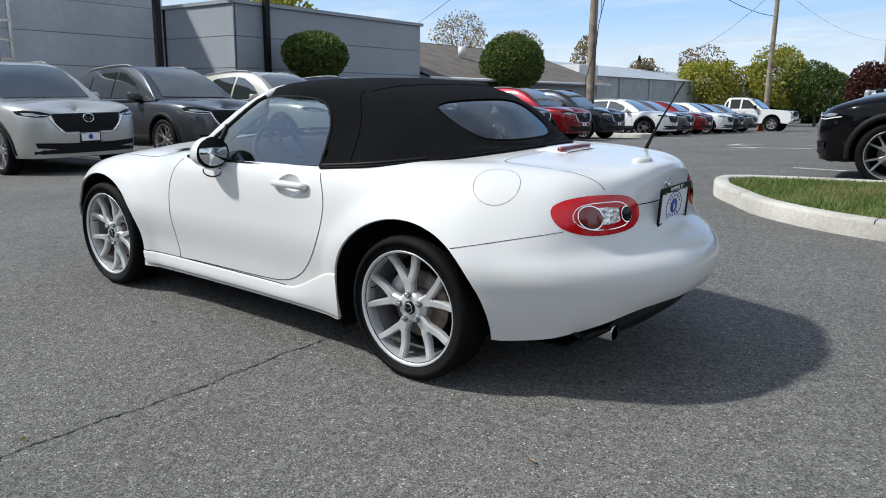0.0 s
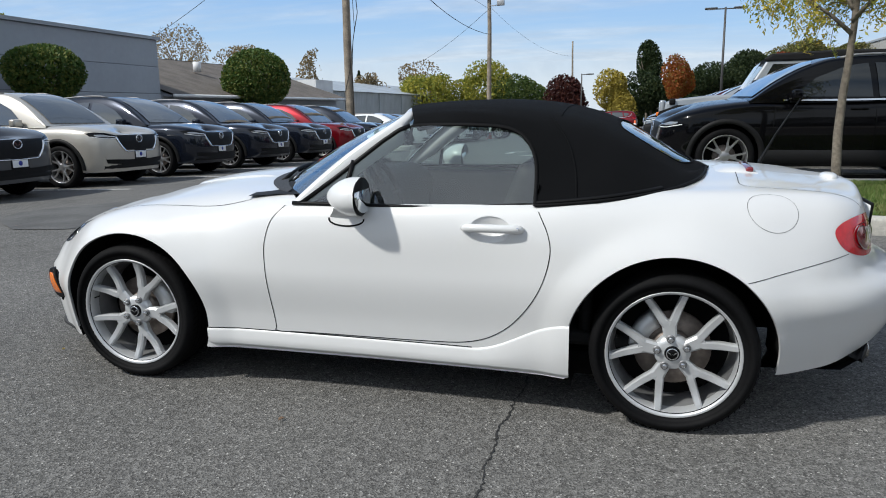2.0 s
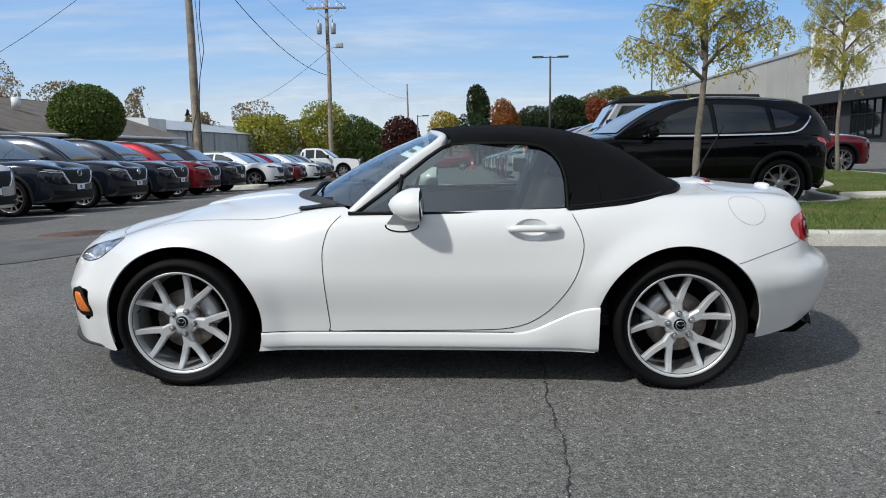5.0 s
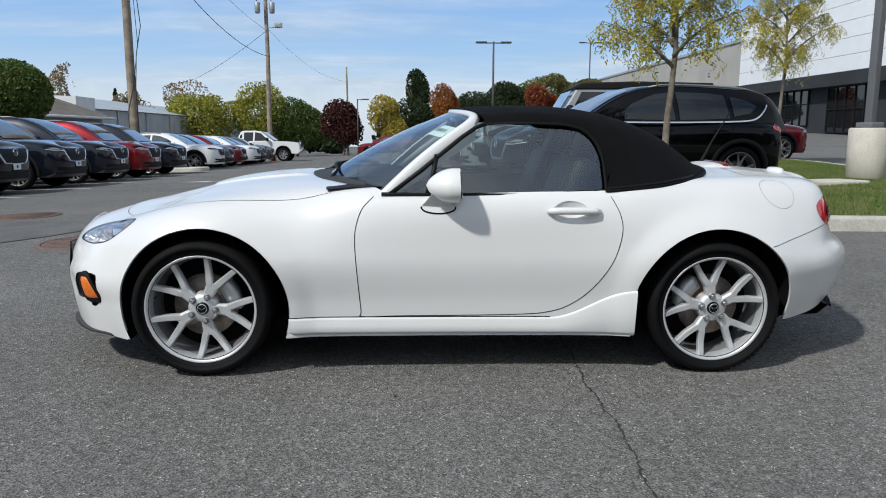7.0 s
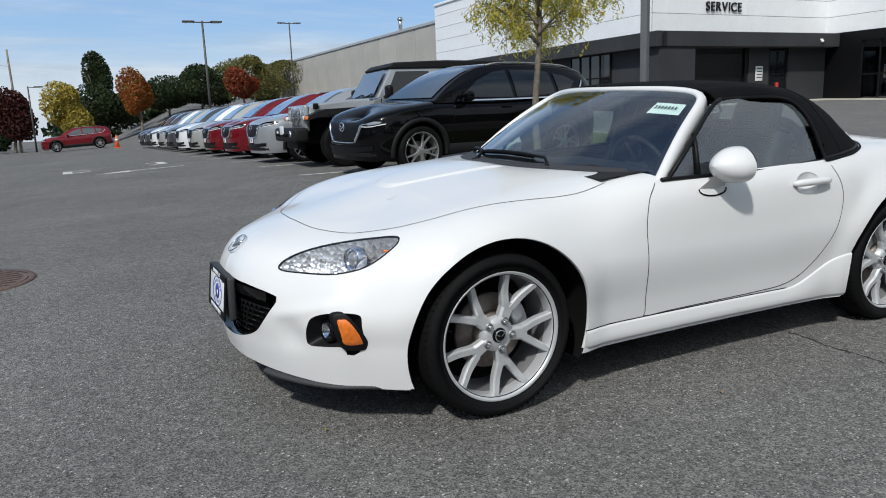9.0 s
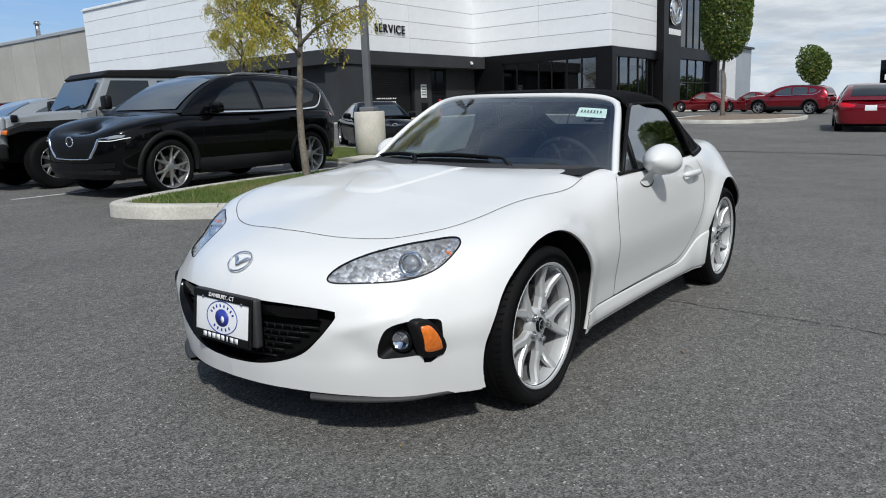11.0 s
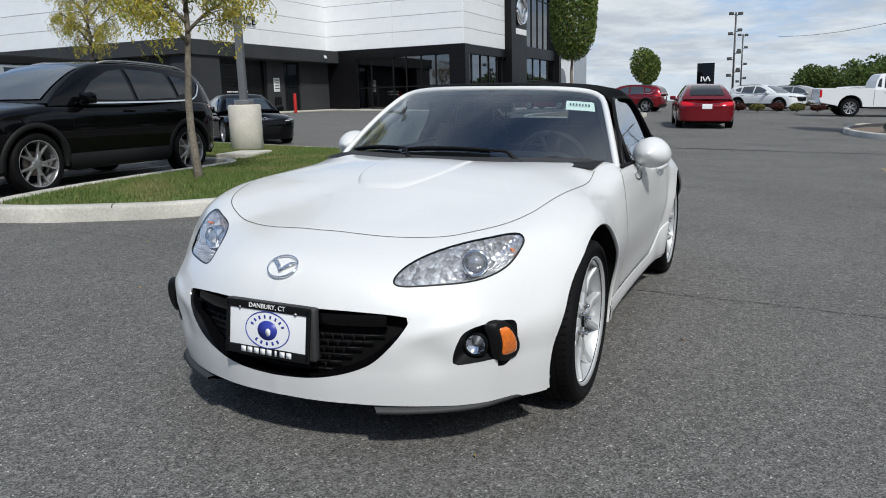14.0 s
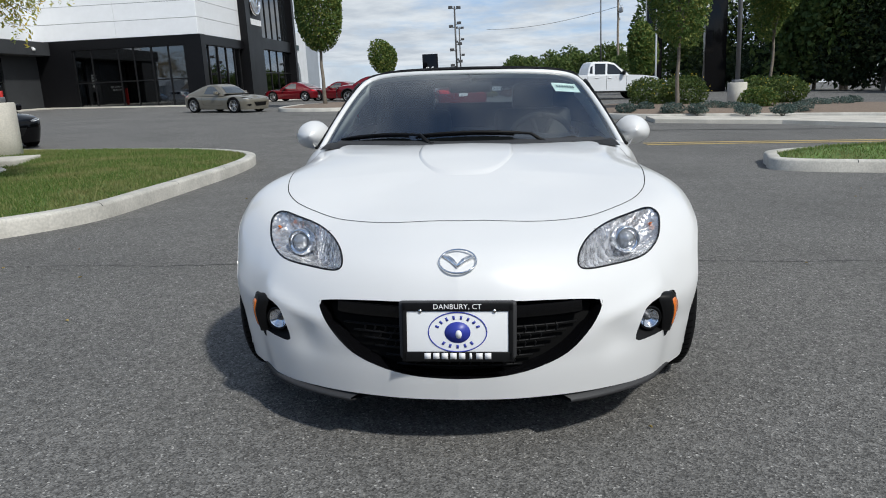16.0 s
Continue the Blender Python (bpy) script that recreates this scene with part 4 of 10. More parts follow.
        tl = whole.patch("tail_lamp", "rear", o, M_RED, car, "oval red tail lamp with clear reverse lamp", off=0.001, rings=8, bowl=-0.006)
        inner = [(s * y, z) for y, z in ((0.345, 0.735), (0.38, 0.765), (0.46, 0.772), (0.545, 0.765), (0.58, 0.735), (0.58, 0.705), (0.545, 0.68), (0.46, 0.672), (0.38, 0.68), (0.345, 0.705))]
        whole.ribbon("lamp_inner_rim", "rear", inner, 0.003, M_CHROME, tl, n=5, closed=True, off=0.008)
        whole.patch("reverse_lamp", "rear", [(s * y, z) for y, z in ((0.41, 0.748), (0.50, 0.752), (0.51, 0.72), (0.50, 0.692), (0.41, 0.697), (0.405, 0.72))], M_REFLECTOR, tl, off=0.009, rings=3)
        for cy, rr, mt in ((0.528, 0.043, M_DEEPRED), (0.365, 0.030, M_GLOSSBLACK)):
            whole.patch("round_lamp", "rear", [(s * (cy + rr * math.cos(a)), 0.720 + rr * math.sin(a)) for a in np.linspace(0, 2 * math.pi, 13)[:-1]], mt, tl, off=0.0095, rings=4, bowl=-0.004)
            whole.ribbon("round_lamp_rim", "rear", [(s * (cy + rr * math.cos(a)), 0.720 + rr * math.sin(a)) for a in np.linspace(0, 2 * math.pi, 13)[:-1]], 0.004, M_CHROME, tl, n=3, closed=True, off=0.012)

    # badges: ring and spread wings
    def wing_badge(view, y, z, size, owner, lift=0.004):
        p, n = whole.drop(view, y, z)
        up = Vector((0, 0, 1)); up = (up - n * up.dot(n)).normalized(); rt = up.cross(n)
        m = Matrix((rt, up, n)).transposed().to_4x4()
        m.translation = p + n * lift
        ring = [(size * math.cos(a) * 1.22, size * math.sin(a) * 0.97, 0) for a in np.linspace(0, 2 * math.pi, 33)]
        b = tube_bm(ring, size * 0.07, 6)
        for s in (1, -1):
            w = [(0.0, -0.28), (0.25, 0.12), (0.6, 0.40), (1.08, 0.42), (0.78, 0.18), (0.45, -0.08), (0.22, -0.30), (0.0, -0.52)]
            vs = [b.verts.new((s * x * size, q * size, 0.004)) for x, q in w] + [b.verts.new((s * x * size, q * size, -0.002)) for x, q in w]
            b.faces.new(vs[:8] if s > 0 else vs[7::-1])
            for k in range(8):
                b.faces.new((vs[k], vs[(k + 1) % 8], vs[8 + (k + 1) % 8], vs[8 + k]))
        bmesh.ops.recalc_face_normals(b, faces=b.faces)
        bmesh.ops.transform(b, matrix=m, verts=b.verts)
        return part("badge", b, M_CHROME, owner, "chrome winged ring badge")
    wing_badge("front", 0.0, 0.592, 0.046, parts["front_bumper", 0])
    wing_badge("rear", 0.0, 0.795, 0.030, parts["boot_lid", 0])

    # number plates with the dealer's card in them
    def plate(x, z, face, lean):
        m = Matrix.Translation((x, 0, z)) @ (pose(0, 0, 0, 90 - lean, 0, 90) if face > 0 else pose(0, 0, 0, 90 + lean, 0, -90))
        b = box_bm(0.305, 0.152, 0.006, (0, 0, 0), 0.003); bmesh.ops.transform(b, matrix=m, verts=b.verts)
        pl = part("plate", b, M_PLATE, car, "white dealer plate in a black lettered frame")
        fr = bmesh.new()
        for sx, sy, ax, ay in ((0.325, 0.026, 0, 0.075), (0.325, 0.030, 0, -0.073), (0.014, 0.17, -0.155, 0), (0.014, 0.17, 0.155, 0)):
            box_bm(sx, sy, 0.009, (ax, ay, 0.003), 0.003, bm=fr)
        bmesh.ops.transform(fr, matrix=m, verts=fr.verts)
        part("plate_frame", fr, M_BLACK, pl)
        text_part("place_lettering", "DANBURY, CT", 0.021, M_WHITEPRINT, pl, m @ pose(0, 0.0755, 0.0085), spread=1.05)
        bars = bmesh.new()
        for k in range(8):
            box_bm(0.0185 if k != 5 else 0.007, 0.018, 0.001, (-0.088 + 0.0252 * k, -0.0700, 0.0085), bm=bars)
        bmesh.ops.transform(bars, matrix=m, verts=bars.verts)
        part("lettering_bar", bars, M_WHITEPRINT, pl)
        for r in (0.068,):
            oval = tube_bm([(r * 1.25 * math.cos(a), r * 0.86 * math.sin(a), 0.0035) for a in np.linspace(0, 2 * math.pi, 49)], 0.0019, 5)
            bmesh.ops.transform(oval, matrix=m, verts=oval.verts)
            part("oval_line", oval, M_BLUE, pl)
        ob = bmesh.new()
        for k in range(8):
            a = radians(158 - 136 * k / 7)
            q = box_bm(0.0065, 0.011, 0.001); bmesh.ops.transform(q, matrix=pose(0.064 * math.cos(a), 0.043 * math.sin(a), 0.0036, 0, 0, math.degrees(a) - 90), verts=q.verts)
            me = bpy.data.meshes.new("tmp"); q.to_mesh(me); q.free(); ob.from_mesh(me); bpy.data.meshes.remove(me)
        for k in range(5):
            a = radians(230 + 80 * k / 4)
            q = box_bm(0.007, 0.011, 0.001); bmesh.ops.transform(q, matrix=pose(0.064 * math.cos(a), 0.043 * math.sin(a), 0.0036, 0, 0, math.degrees(a) + 90), verts=q.verts)
            me = bpy.data.meshes.new("tmp"); q.to_mesh(me); q.free(); ob.from_mesh(me); bpy.data.meshes.remove(me)
        bmesh.ops.transform(ob, matrix=m, verts=ob.verts)
        part("ring_bar", ob, M_BLUE, pl)
        disc = cyl_bm(0.033, 0.033, 0.001, 32, pose(0, -0.001, 0.0036)); bmesh.ops.scale(disc, vec=(1.15, 0.95, 1), verts=disc.verts)
        bmesh.ops.transform(disc, matrix=m, verts=disc.verts)
        part("emblem_disc", disc, M_BLUE, pl)
        blob = cyl_bm(0.011, 0.011, 0.001, 14, pose(0.004, -0.006, 0.0043)); bmesh.ops.scale(blob, vec=(0.85, 1.15, 1), verts=blob.verts); bmesh.ops.transform(blob, matrix=m, verts=blob.verts)
        part("emblem_mark", blob, M_WHITEPRINT, pl)
        for sx in (-1, 1):
            sc = cyl_bm(0.006, 0.005, 0.004, 10, m @ pose(sx * 0.108, 0.063, 0.006)); part("screw", sc, M_STEEL, pl)
        return pl
    plate(2.011, 0.405, 1, 6)
    part("plate_bracket", box_bm(0.03, 0.345, 0.175, (1.988, 0, 0.405), 0.01), M_TEXTBLACK, car)
    rp, _ = whole.drop("rear", 0.0, 0.75)
    plate(rp.x - 0.026, 0.710, -1, 3)
    return car, parts, whole, C


CAR, PARTS, SKIN, CURVES = roadster()


# ---- windscreen, canvas top, cabin and fittings of the roadster ----
def screen_point(t, v):
    """t from the cowl (0) to the header (1), v across."""
    b = Vector((0.675 - 0.303 * v * v, 0.738 * v, 0.853 - 0.035 * v * v))
    h = Vector((0.030 - 0.095 * v * v, 0.560 * v, 1.180 - 0.022 * abs(v) ** 3))
    p = b.lerp(h, t)
    return p + Vector((0.35, 0, 0.94)).normalized() * 0.022 * math.sin(math.pi * t)


def windscreen():
    ws = grid_part("windscreen", [[screen_point(t, v) for v in np.linspace(-1, 1, 25)] for t in np.linspace(0, 1, 13)], M_SCREEN, CAR, "raked clear windscreen in a white frame")
    ws.visible_shadow = False
    path = [(t, -1.0) for t in np.linspace(-0.06, 1, 18)] + [(1.0, v) for v in np.linspace(-1, 1, 26)[1:-1]] + [(t, 1.0) for t in np.linspace(1, -0.06, 18)]
    P = [screen_point(t, v) for t, v in path]
    # ease the corners
    for _ in range(6):
        P = [P[0]] + [(P[i - 1] + P[i] * 2 + P[i + 1]) / 4 for i in range(1, len(P) - 1)] + [P[-1]]
    rows, frit = [], []
    mid = screen_point(0.5, 0)
    for i, p in enumerate(P):
        tg = (P[min(i + 1, len(P) - 1)] - P[max(i - 1, 0)]).normalized()
        inw = (mid - p); inw = (inw - tg * inw.dot(tg)).normalized()
        n = inw.cross(tg).normalized()
        if n.z < 0:
            n = -n
        side = abs(tg.y) < 0.6
        w, deep = (0.030, 0.025 + 0.056 * min(1.0, max(0.0, (p.z - 0.80) / 0.16))) if side else (0.036, 0.025)
        rows.append([p + inw * 0.003 + n * 0.002, p + n * 0.012 - inw * 0.005, p + n * 0.011 - inw * w * 0.55, p - n * 0.002 - inw * w, p - n * deep - inw * w * 1.12, p - n * (deep + 0.005) + inw * 0.002])
        frit.append([p + inw * 0.003 - n * 0.002, p + inw * (0.024 if side else 0.008) - n * 0.002])
    grid_part("screen_frame", rows, M_WHITE, CAR, "white windscreen pillars and header", close_v=True)
    grid_part("screen_border", frit, M_BLACK, ws)
    grid_part("screen_base", [[screen_point(t, v) + Vector((0, 0, -0.002)) for v in np.linspace(-1, 1, 17)] for t in (0.0, 0.07)], M_BLACK, ws)
    # sun-bleached card in the corner of the glass
    rows = [[screen_point(t, v) + Vector((-0.004, 0, -0.004)) for v in np.linspace(0.715, 0.935, 4)] for t in (0.675, 0.825)]
    st = grid_part("stock_sticker", rows, M_STICKER, ws, "pale green stock sticker inside the glass")
    for k in range(7):
        v = 0.745 + 0.024 * k
        grid_part("ink_bar", [[screen_point(t, v + d) + Vector((0.001, 0, 0.0)) for d in (0, 0.012)] for t in (0.735, 0.775)], M_INK, st)
    # mirror on the header
    part("rear_view_mirror", box_bm(0.03, 0.23, 0.06, (0.02, 0, 1.105), 0.015), M_BLACK, CAR)
    part("mirror_stem", tube_bm([(0.035, 0, 1.168), (0.025, 0, 1.125)], 0.010, 8), M_BLACK, CAR)
    for s in (1, -1):
        part("sun_visor", box_bm(0.10, 0.34, 0.010, (-0.095, s * 0.25, 1.158), 0.004), M_TRIMGREY, CAR)
    # cowl, wipers
    rows = []
    for k in range(5):
        row = []
        for v in np.linspace(-0.86, 0.86, 31):
            b = screen_point(0, v)
            x = b.x - 0.012 + (0.010 + 0.082 * (1 - (v / 0.86) ** 4) * (1 - 0.4 * v * v)) * k / 4
            q, _ = SKIN.drop("top", x, b.y * (1 + 0.012 * k))
            row.append((q.x, q.y, q.z + (0.013, 0.010, 0.008, 0.006, 0.002)[k]))
        rows.append(row)
    grid_part("cowl", rows, M_TEXTBLACK, CAR, "black cowl panel at the foot of the windscreen")
    for y0, y1 in ((0.36, -0.24), (-0.16, -0.62)):
        a = screen_point(-0.02, y0 / 0.715) + Vector((0.03, 0, 0.004))
        pts = [a]
        for k in range(1, 9):
            y = y0 + (y1 - y0) * k / 8
            pts.append(screen_point(0.05 + 0.03 * math.sin(k / 8 * 3), y / 0.715) + Vector((0.012, 0, 0.018)))
        w = part("wiper", tube_bm(pts, [0.011] + [0.0075] * 7 + [0.004], 6), M_BLACK, CAR, "black wiper arm and blade")
        part("wiper_blade", tube_bm([p + Vector((-0.006, 0, -0.010)) for p in pts[2:]], 0.006, 6), M_RUBBER, w)
        part("wiper_pivot", cyl_bm(0.018, 0.014, 0.03, 12, Matrix.Translation(a)), M_BLACK, w)


windscreen()


def canvas_top():
    zc = pchip([(0.06, 1.200), (-0.15, 1.217), (-0.35, 1.222), (-0.55, 1.212), (-0.75, 1.178), (-0.95, 1.107), (-1.10, 1.025), (-1.22, 0.958), (-1.30, 0.925)])
    y1 = pchip([(0.06, 0.47), (-0.3, 0.52), (-0.7, 0.53), (-0.95, 0.50), (-1.1, 0.43), (-1.22, 0.28), (-1.30, 0.0)])
    dz = pchip([(0.06, 0.012), (-0.5, 0.020), (-0.95, 0.030), (-1.2, 0.02), (-1.30, 0.0)])
    y2 = pchip([(0.06, 0.595), (-0.3, 0.635), (-0.6, 0.655), (-0.9, 0.63), (-1.1, 0.53), (-1.22, 0.36), (-1.30, 0.0)])
    z2 = pchip([(0.06, 1.125), (-0.35, 1.135), (-0.6, 1.085), (-0.8, 1.02), (-1.0, 0.97), (-1.2, 0.93), (-1.30, 0.925)])
    y3 = pchip([(0.06, 0.77), (-0.6, 0.785), (-0.85, 0.755), (-1.0, 0.70), (-1.12, 0.61), (-1.21, 0.47), (-1.27, 0.28), (-1.30, 0.0)])
    z3 = pchip([(0.06, 0.82), (-0.6, 0.838), (-0.9, 0.862), (-1.15, 0.892), (-1.30, 0.918)])
    xs = list(np.linspace(0.022, -1.18, 82)) + [-1.18 - 0.12 * math.sin(math.pi / 2 * k / 18) for k in range(1, 19)]
    rows = []
    for x in xs:
        a, c = float(y1(x)), float(zc(x))
        ctl = [(0, c), (a * 0.55, c - 0.004), (a, c - float(dz(x)) - 0.008), (float(y2(x)), float(z2(x))), (float(y3(x)), float(z3(x)))]
        prof = smooth_line(ctl, 9)
        f = min(1.0, max(0.0, (x + 0.40) / 0.422)); f = f * f * (3 - 2 * f)
        h = [(x - 0.107 * f * min(1.15, (p[0] / 0.535) ** 2), p[0], p[1]) for p in prof]
        rows.append([(p, -q, r) for p, q, r in h[:0:-1]] + h)
    c = len(rows[0])
    F = [(i * c + j, i * c + j + 1, (i + 1) * c + j + 1, (i + 1) * c + j) for i in range(len(rows) - 1) for j in range(c - 1)]
    top = Shell([p for r in rows for p in r], F)
    base = Shell(top.v.copy(), top.f)
    opening = [(0.5, 0.70), (0.36, 0.84), (0.10, 1.05), (0.0, 1.108), (-0.10, 1.128), (-0.30, 1.136), (-0.47, 1.130), (-0.555, 1.105), (-0.605, 1.055), (-0.632, 0.98), (-0.638, 0.84), (-0.638, 0.70)]
    for view in ("left", "right"):
        top.cut(view, opening)
    rw = [(0.0, 1.122), (0.22, 1.118), (0.33, 1.102), (0.365, 1.07), (0.35, 1.01), (0.30, 0.968), (0.18, 0.953), (0.0, 0.950)]
    rw = rw + [(-y, z) for y, z in rw[-2:0:-1]]
    top.cut("rear", [tuple(q) for q in smooth_line(rw, 6, True)])
    can = top.split("canvas_top", top.f, M_FABRIC, CAR, "black canvas folding top, raised")
    sol = can.modifiers.new("thick", "SOLIDIFY"); sol.thickness, sol.offset = 0.012, -1
    gl = base.patch("rear_window", "rear", rw, M_REARGLASS, can, "clear rear window set in the canvas", off=-0.003, rings=6)
    gl.visible_shadow = False
    base.ribbon("window_welt", "rear", rw, 0.010, M_FABRIC, can, n=6, closed=True, thick=0.003)
    for s, view in ((1, "left"), (-1, "right")):
        base.ribbon("canvas_seam", view, [(-0.66, 1.17), (-0.735, 1.08), (-0.775, 0.98), (-0.79, 0.865)], 0.008, M_FABRIC, can, n=8, thick=0.003)
        base.ribbon("window_seal", view, opening[2:-1], 0.014, M_RUBBER, can, n=6, thick=0.004)
        base.ribbon("canvas_hem", view, [(-0.64, 0.852), (-0.8, 0.866), (-0.95, 0.882), (-1.1, 0.90)], 0.014, M_BLACK, can, n=6, thick=0.004)
    base.ribbon("roof_seam", "top", [(-0.70, -0.50), (-0.695, -0.25), (-0.69, 0.0), (-0.695, 0.25), (-0.70, 0.50)], 0.008, M_FABRIC, can, n=6, thick=0.003)
    # chrome-edged hem where the top meets the body
    hem = [(float(y3(x)), x, float(z3(x))) for x in list(np.linspace(-0.64, -1.2, 24)) + [-1.22, -1.24, -1.26, -1.28, -1.29, -1.30]]
    pts = [(x, y, z + 0.002) for y, x, z in hem] + [(x, -y, z + 0.002) for y, x, z in hem[-2::-1]]
    part("top_gutter", tube_bm(pts, 0.007, 6), M_RUBBER, CAR, "black rubber gutter round the top")
    # side glass
    def sg(x, z, s):
        return (x, s * (0.772 - (z - 0.82) * 0.485 - 0.02 * max(0, x) ** 2), z)
    for s in (1, -1):
        o = smooth_line([(0.325, 0.822), (0.19, 0.930), (0.01, 1.074), (-0.10, 1.122), (-0.30, 1.132), (-0.47, 1.126), (-0.56, 1.098), (-0.607, 1.045), (-0.630, 0.97), (-0.634, 0.84), (-0.3, 0.828), (0.1, 0.822)], 4, True)
        c0 = np.mean(o, axis=0)
        rows = [[sg(*(c0 + (q - c0) * k), s) for q in o] for k in (1, 0.66, 0.33, 0.001)]
        g = grid_part("side_window", rows, M_GLASS, PARTS["door", s], "clear raised side window", close_v=True)
        g.visible_shadow = False
        bar = [Vector(sg(x, z, s)) + Vector((0, s * 0.004, 0)) for x, z in ((0.165, 0.825), (0.135, 0.93), (0.125, 0.99))]
        part("window_divider", tube_bm(bar, 0.011, 6), M_BLACK, PARTS["door", s])
        seal = [Vector(sg(x, 0.820 + (0.02 if x < -0.3 else 0) * min(1, (-0.3 - x) / 0.3 if x < -0.3 else 0), s)) + Vector((0, s * 0.004, 0)) for x in np.linspace(0.37, -0.64, 20)]
        part("belt_seal", tube_bm(seal, 0.009, 6), M_BLACK, PARTS["door", s])
        part("pillar_seal", tube_bm([Vector(sg(x, z, s)) + Vector((0, s * 0.003, 0)) for x, z in ((0.335, 0.818), (0.19, 0.926), (0.01, 1.068), (-0.055, 1.112), (-0.10, 1.130))], 0.010, 6), M_BLACK, CAR)


canvas_top()


def fittings():
    for s in (1, -1):
        # door mirror
        door = PARTS["door", s]
        rows = []
        for i in range(15):
            t = i / 14
            x = 0.175 - 0.145 * t
            k = 0.004 if i == 0 else math.sin(math.pi / 2 * min(1.0, (t + 0.005) / 0.85)) ** 0.62
            rows.append([(x, s * (0.858 + 0.092 * k * math.cos(a) * (1 - 0.12 * math.sin(a))), 0.868 + 0.076 * k * math.sin(a)) for a in np.linspace(0, 2 * math.pi, 33)[:-1]])
        mr = grid_part("door_mirror", rows, M_WHITE, door, "white oval door mirror on a short stalk", close_v=True)
        part("mirror_back", cyl_bm(1, 1, 0.004, 32, pose(0.030, s * 0.858, 0.868, 0, 90, 0) @ Matrix.Diagonal((0.074, 0.090, 1, 1))), M_BLACK, mr)
        part("mirror_glass", cyl_bm(1, 1, 0.003, 32, pose(0.0265, s * 0.858, 0.868, 0, 97, 0) @ Matrix.Diagonal((0.064, 0.080, 1, 1))), M_MIRROR, mr)
        rows = []
        for t in np.linspace(0, 1, 8):
            c = Vector((0.118, s * 0.802, 0.768)).lerp(Vector((0.108, s * 0.85, 0.835)), t)
            w, d = 0.074 - 0.030 * min(1, t * 1.4), 0.030 + 0.004 * t
            rows.append([(c.x + w * math.cos(a), c.y + s * 0.75 * d * math.sin(a), c.z + d * math.sin(a)) for a in np.linspace(0, 2 * math.pi, 19)[:-1]])
        grid_part("mirror_stalk", rows, M_WHITE, mr, close_v=True)
        SKIN.ribbon("stalk_gasket", "left" if s > 0 else "right", [(0.118 + 0.076 * math.cos(a), 0.766 + 0.026 * math.sin(a)) for a in np.linspace(math.pi * 0.95, 2.05 * math.pi, 12)], 0.007, M_RUBBER, mr, n=3, off=0.002)
        # door handle over its hollow
        view = "left" if s > 0 else "right"
        el = [(-0.472 + 0.086 * math.cos(a), 0.750 + 0.053 * math.sin(a)) for a in np.linspace(0, 2 * math.pi, 25)[:-1]]
        hl = SKIN.patch("handle_cup", view, el, M_WHITE, door, off=0.0, rings=7, bowl=0.026, n=2)
        pts = []
        for x in np.linspace(-0.365, -0.600, 14):
            p, n = SKIN.drop(view, x, 0.753)
            pts.append(p + n * (0.006 + 0.022 * math.sin(math.pi * min(1, max(0, (-0.365 - x) / 0.235))) ** 0.45))
        h = tube_bm(pts, [0.008, 0.015] + [0.0165] * 10 + [0.017, 0.012], 12)
        hd = part("door_handle", h, M_WHITE, door, "white pull door handle")
        p, n = SKIN.drop(view, -0.585, 0.754)
        part("key_lock", cyl_bm(0.006, 0.006, 0.01, 12, Matrix.Translation(p + n * 0.028) @ pose(0, 0, 0, 90, 0, 0)), M_CHROME, hd)
    # tail: exhaust, black under-panel, third brake lamp, cap, aerial
    for s in (1, -1):
        b = lathe_bm([(0.029, 0.07), (0.034, 0.07), (0.035, 0.0), (0.035, -0.10)], 28)
        bmesh.ops.transform(b, matrix=pose(-1.838, s * 0.44, 0.258, 0, 0, 90), verts=b.verts)
        ex = part("exhaust_pipe", b, M_STEEL, CAR, "round steel exhaust tip")
        c = cyl_bm(0.029, 0.029, 0.01, 20, pose(-1.873, s * 0.44, 0.258, 0, 90, 0)); part("pipe_dark", c, M_GAPSHADE, ex)
    rows = []
    for y in np.linspace(-0.60, 0.60, 29):
        x = -1.955 + 0.36 * abs(y) ** 2.1
        dip = 0.0 if abs(y) < 0.42 or abs(y) > 0.58 else 0.015
        rows.append([(x + 0.03, y, 0.40 - 0.20 * abs(y)), (x - 0.022, y, 0.352 - 0.16 * abs(y)), (x - 0.015, y, 0.275 + dip), (x + 0.05, y, 0.222 + dip), (x + 0.35, y, 0.205)])
    grid_part("rear_diffuser", rows, M_BLACK, CAR, "black under-panel below the rear bumper")
    lid = PARTS["boot_lid", 0]
    rows = []
    for i, x in enumerate(np.linspace(-1.33, -1.50, 10)):
        k = math.sin(math.pi * (i + 0.6) / 10.2) ** 0.7
        rows.append([(x, y, 0.906 + 0.024 * k * max(0.0, 1 - (y / 0.155) ** 4) - (0.02 if abs(y) > 0.15 else 0)) for y in np.linspace(-0.16, 0.16, 17)])
    bl = grid_part("brake_lamp_housing", rows, M_WHITE, lid, "white housing of the high brake lamp")
    part("high_brake_lamp", box_bm(0.030, 0.27, 0.022, (-1.468, 0, 0.922), 0.008), M_DEEPRED, bl, "red high brake lamp")
    part("lid_cap", lathe_cap(0.045, 0.016, (-1.80, 0.02, 0.890)), M_WHITE, lid)
    ae = part("aerial", tube_bm([(-1.585, -0.52, 0.86), (-1.60, -0.52, 0.90), (-1.66, -0.52, 1.03), (-1.76, -0.52, 1.21)], [0.012, 0.009, 0.005, 0.003], 8), M_BLACK, CAR, "thin black whip aerial")
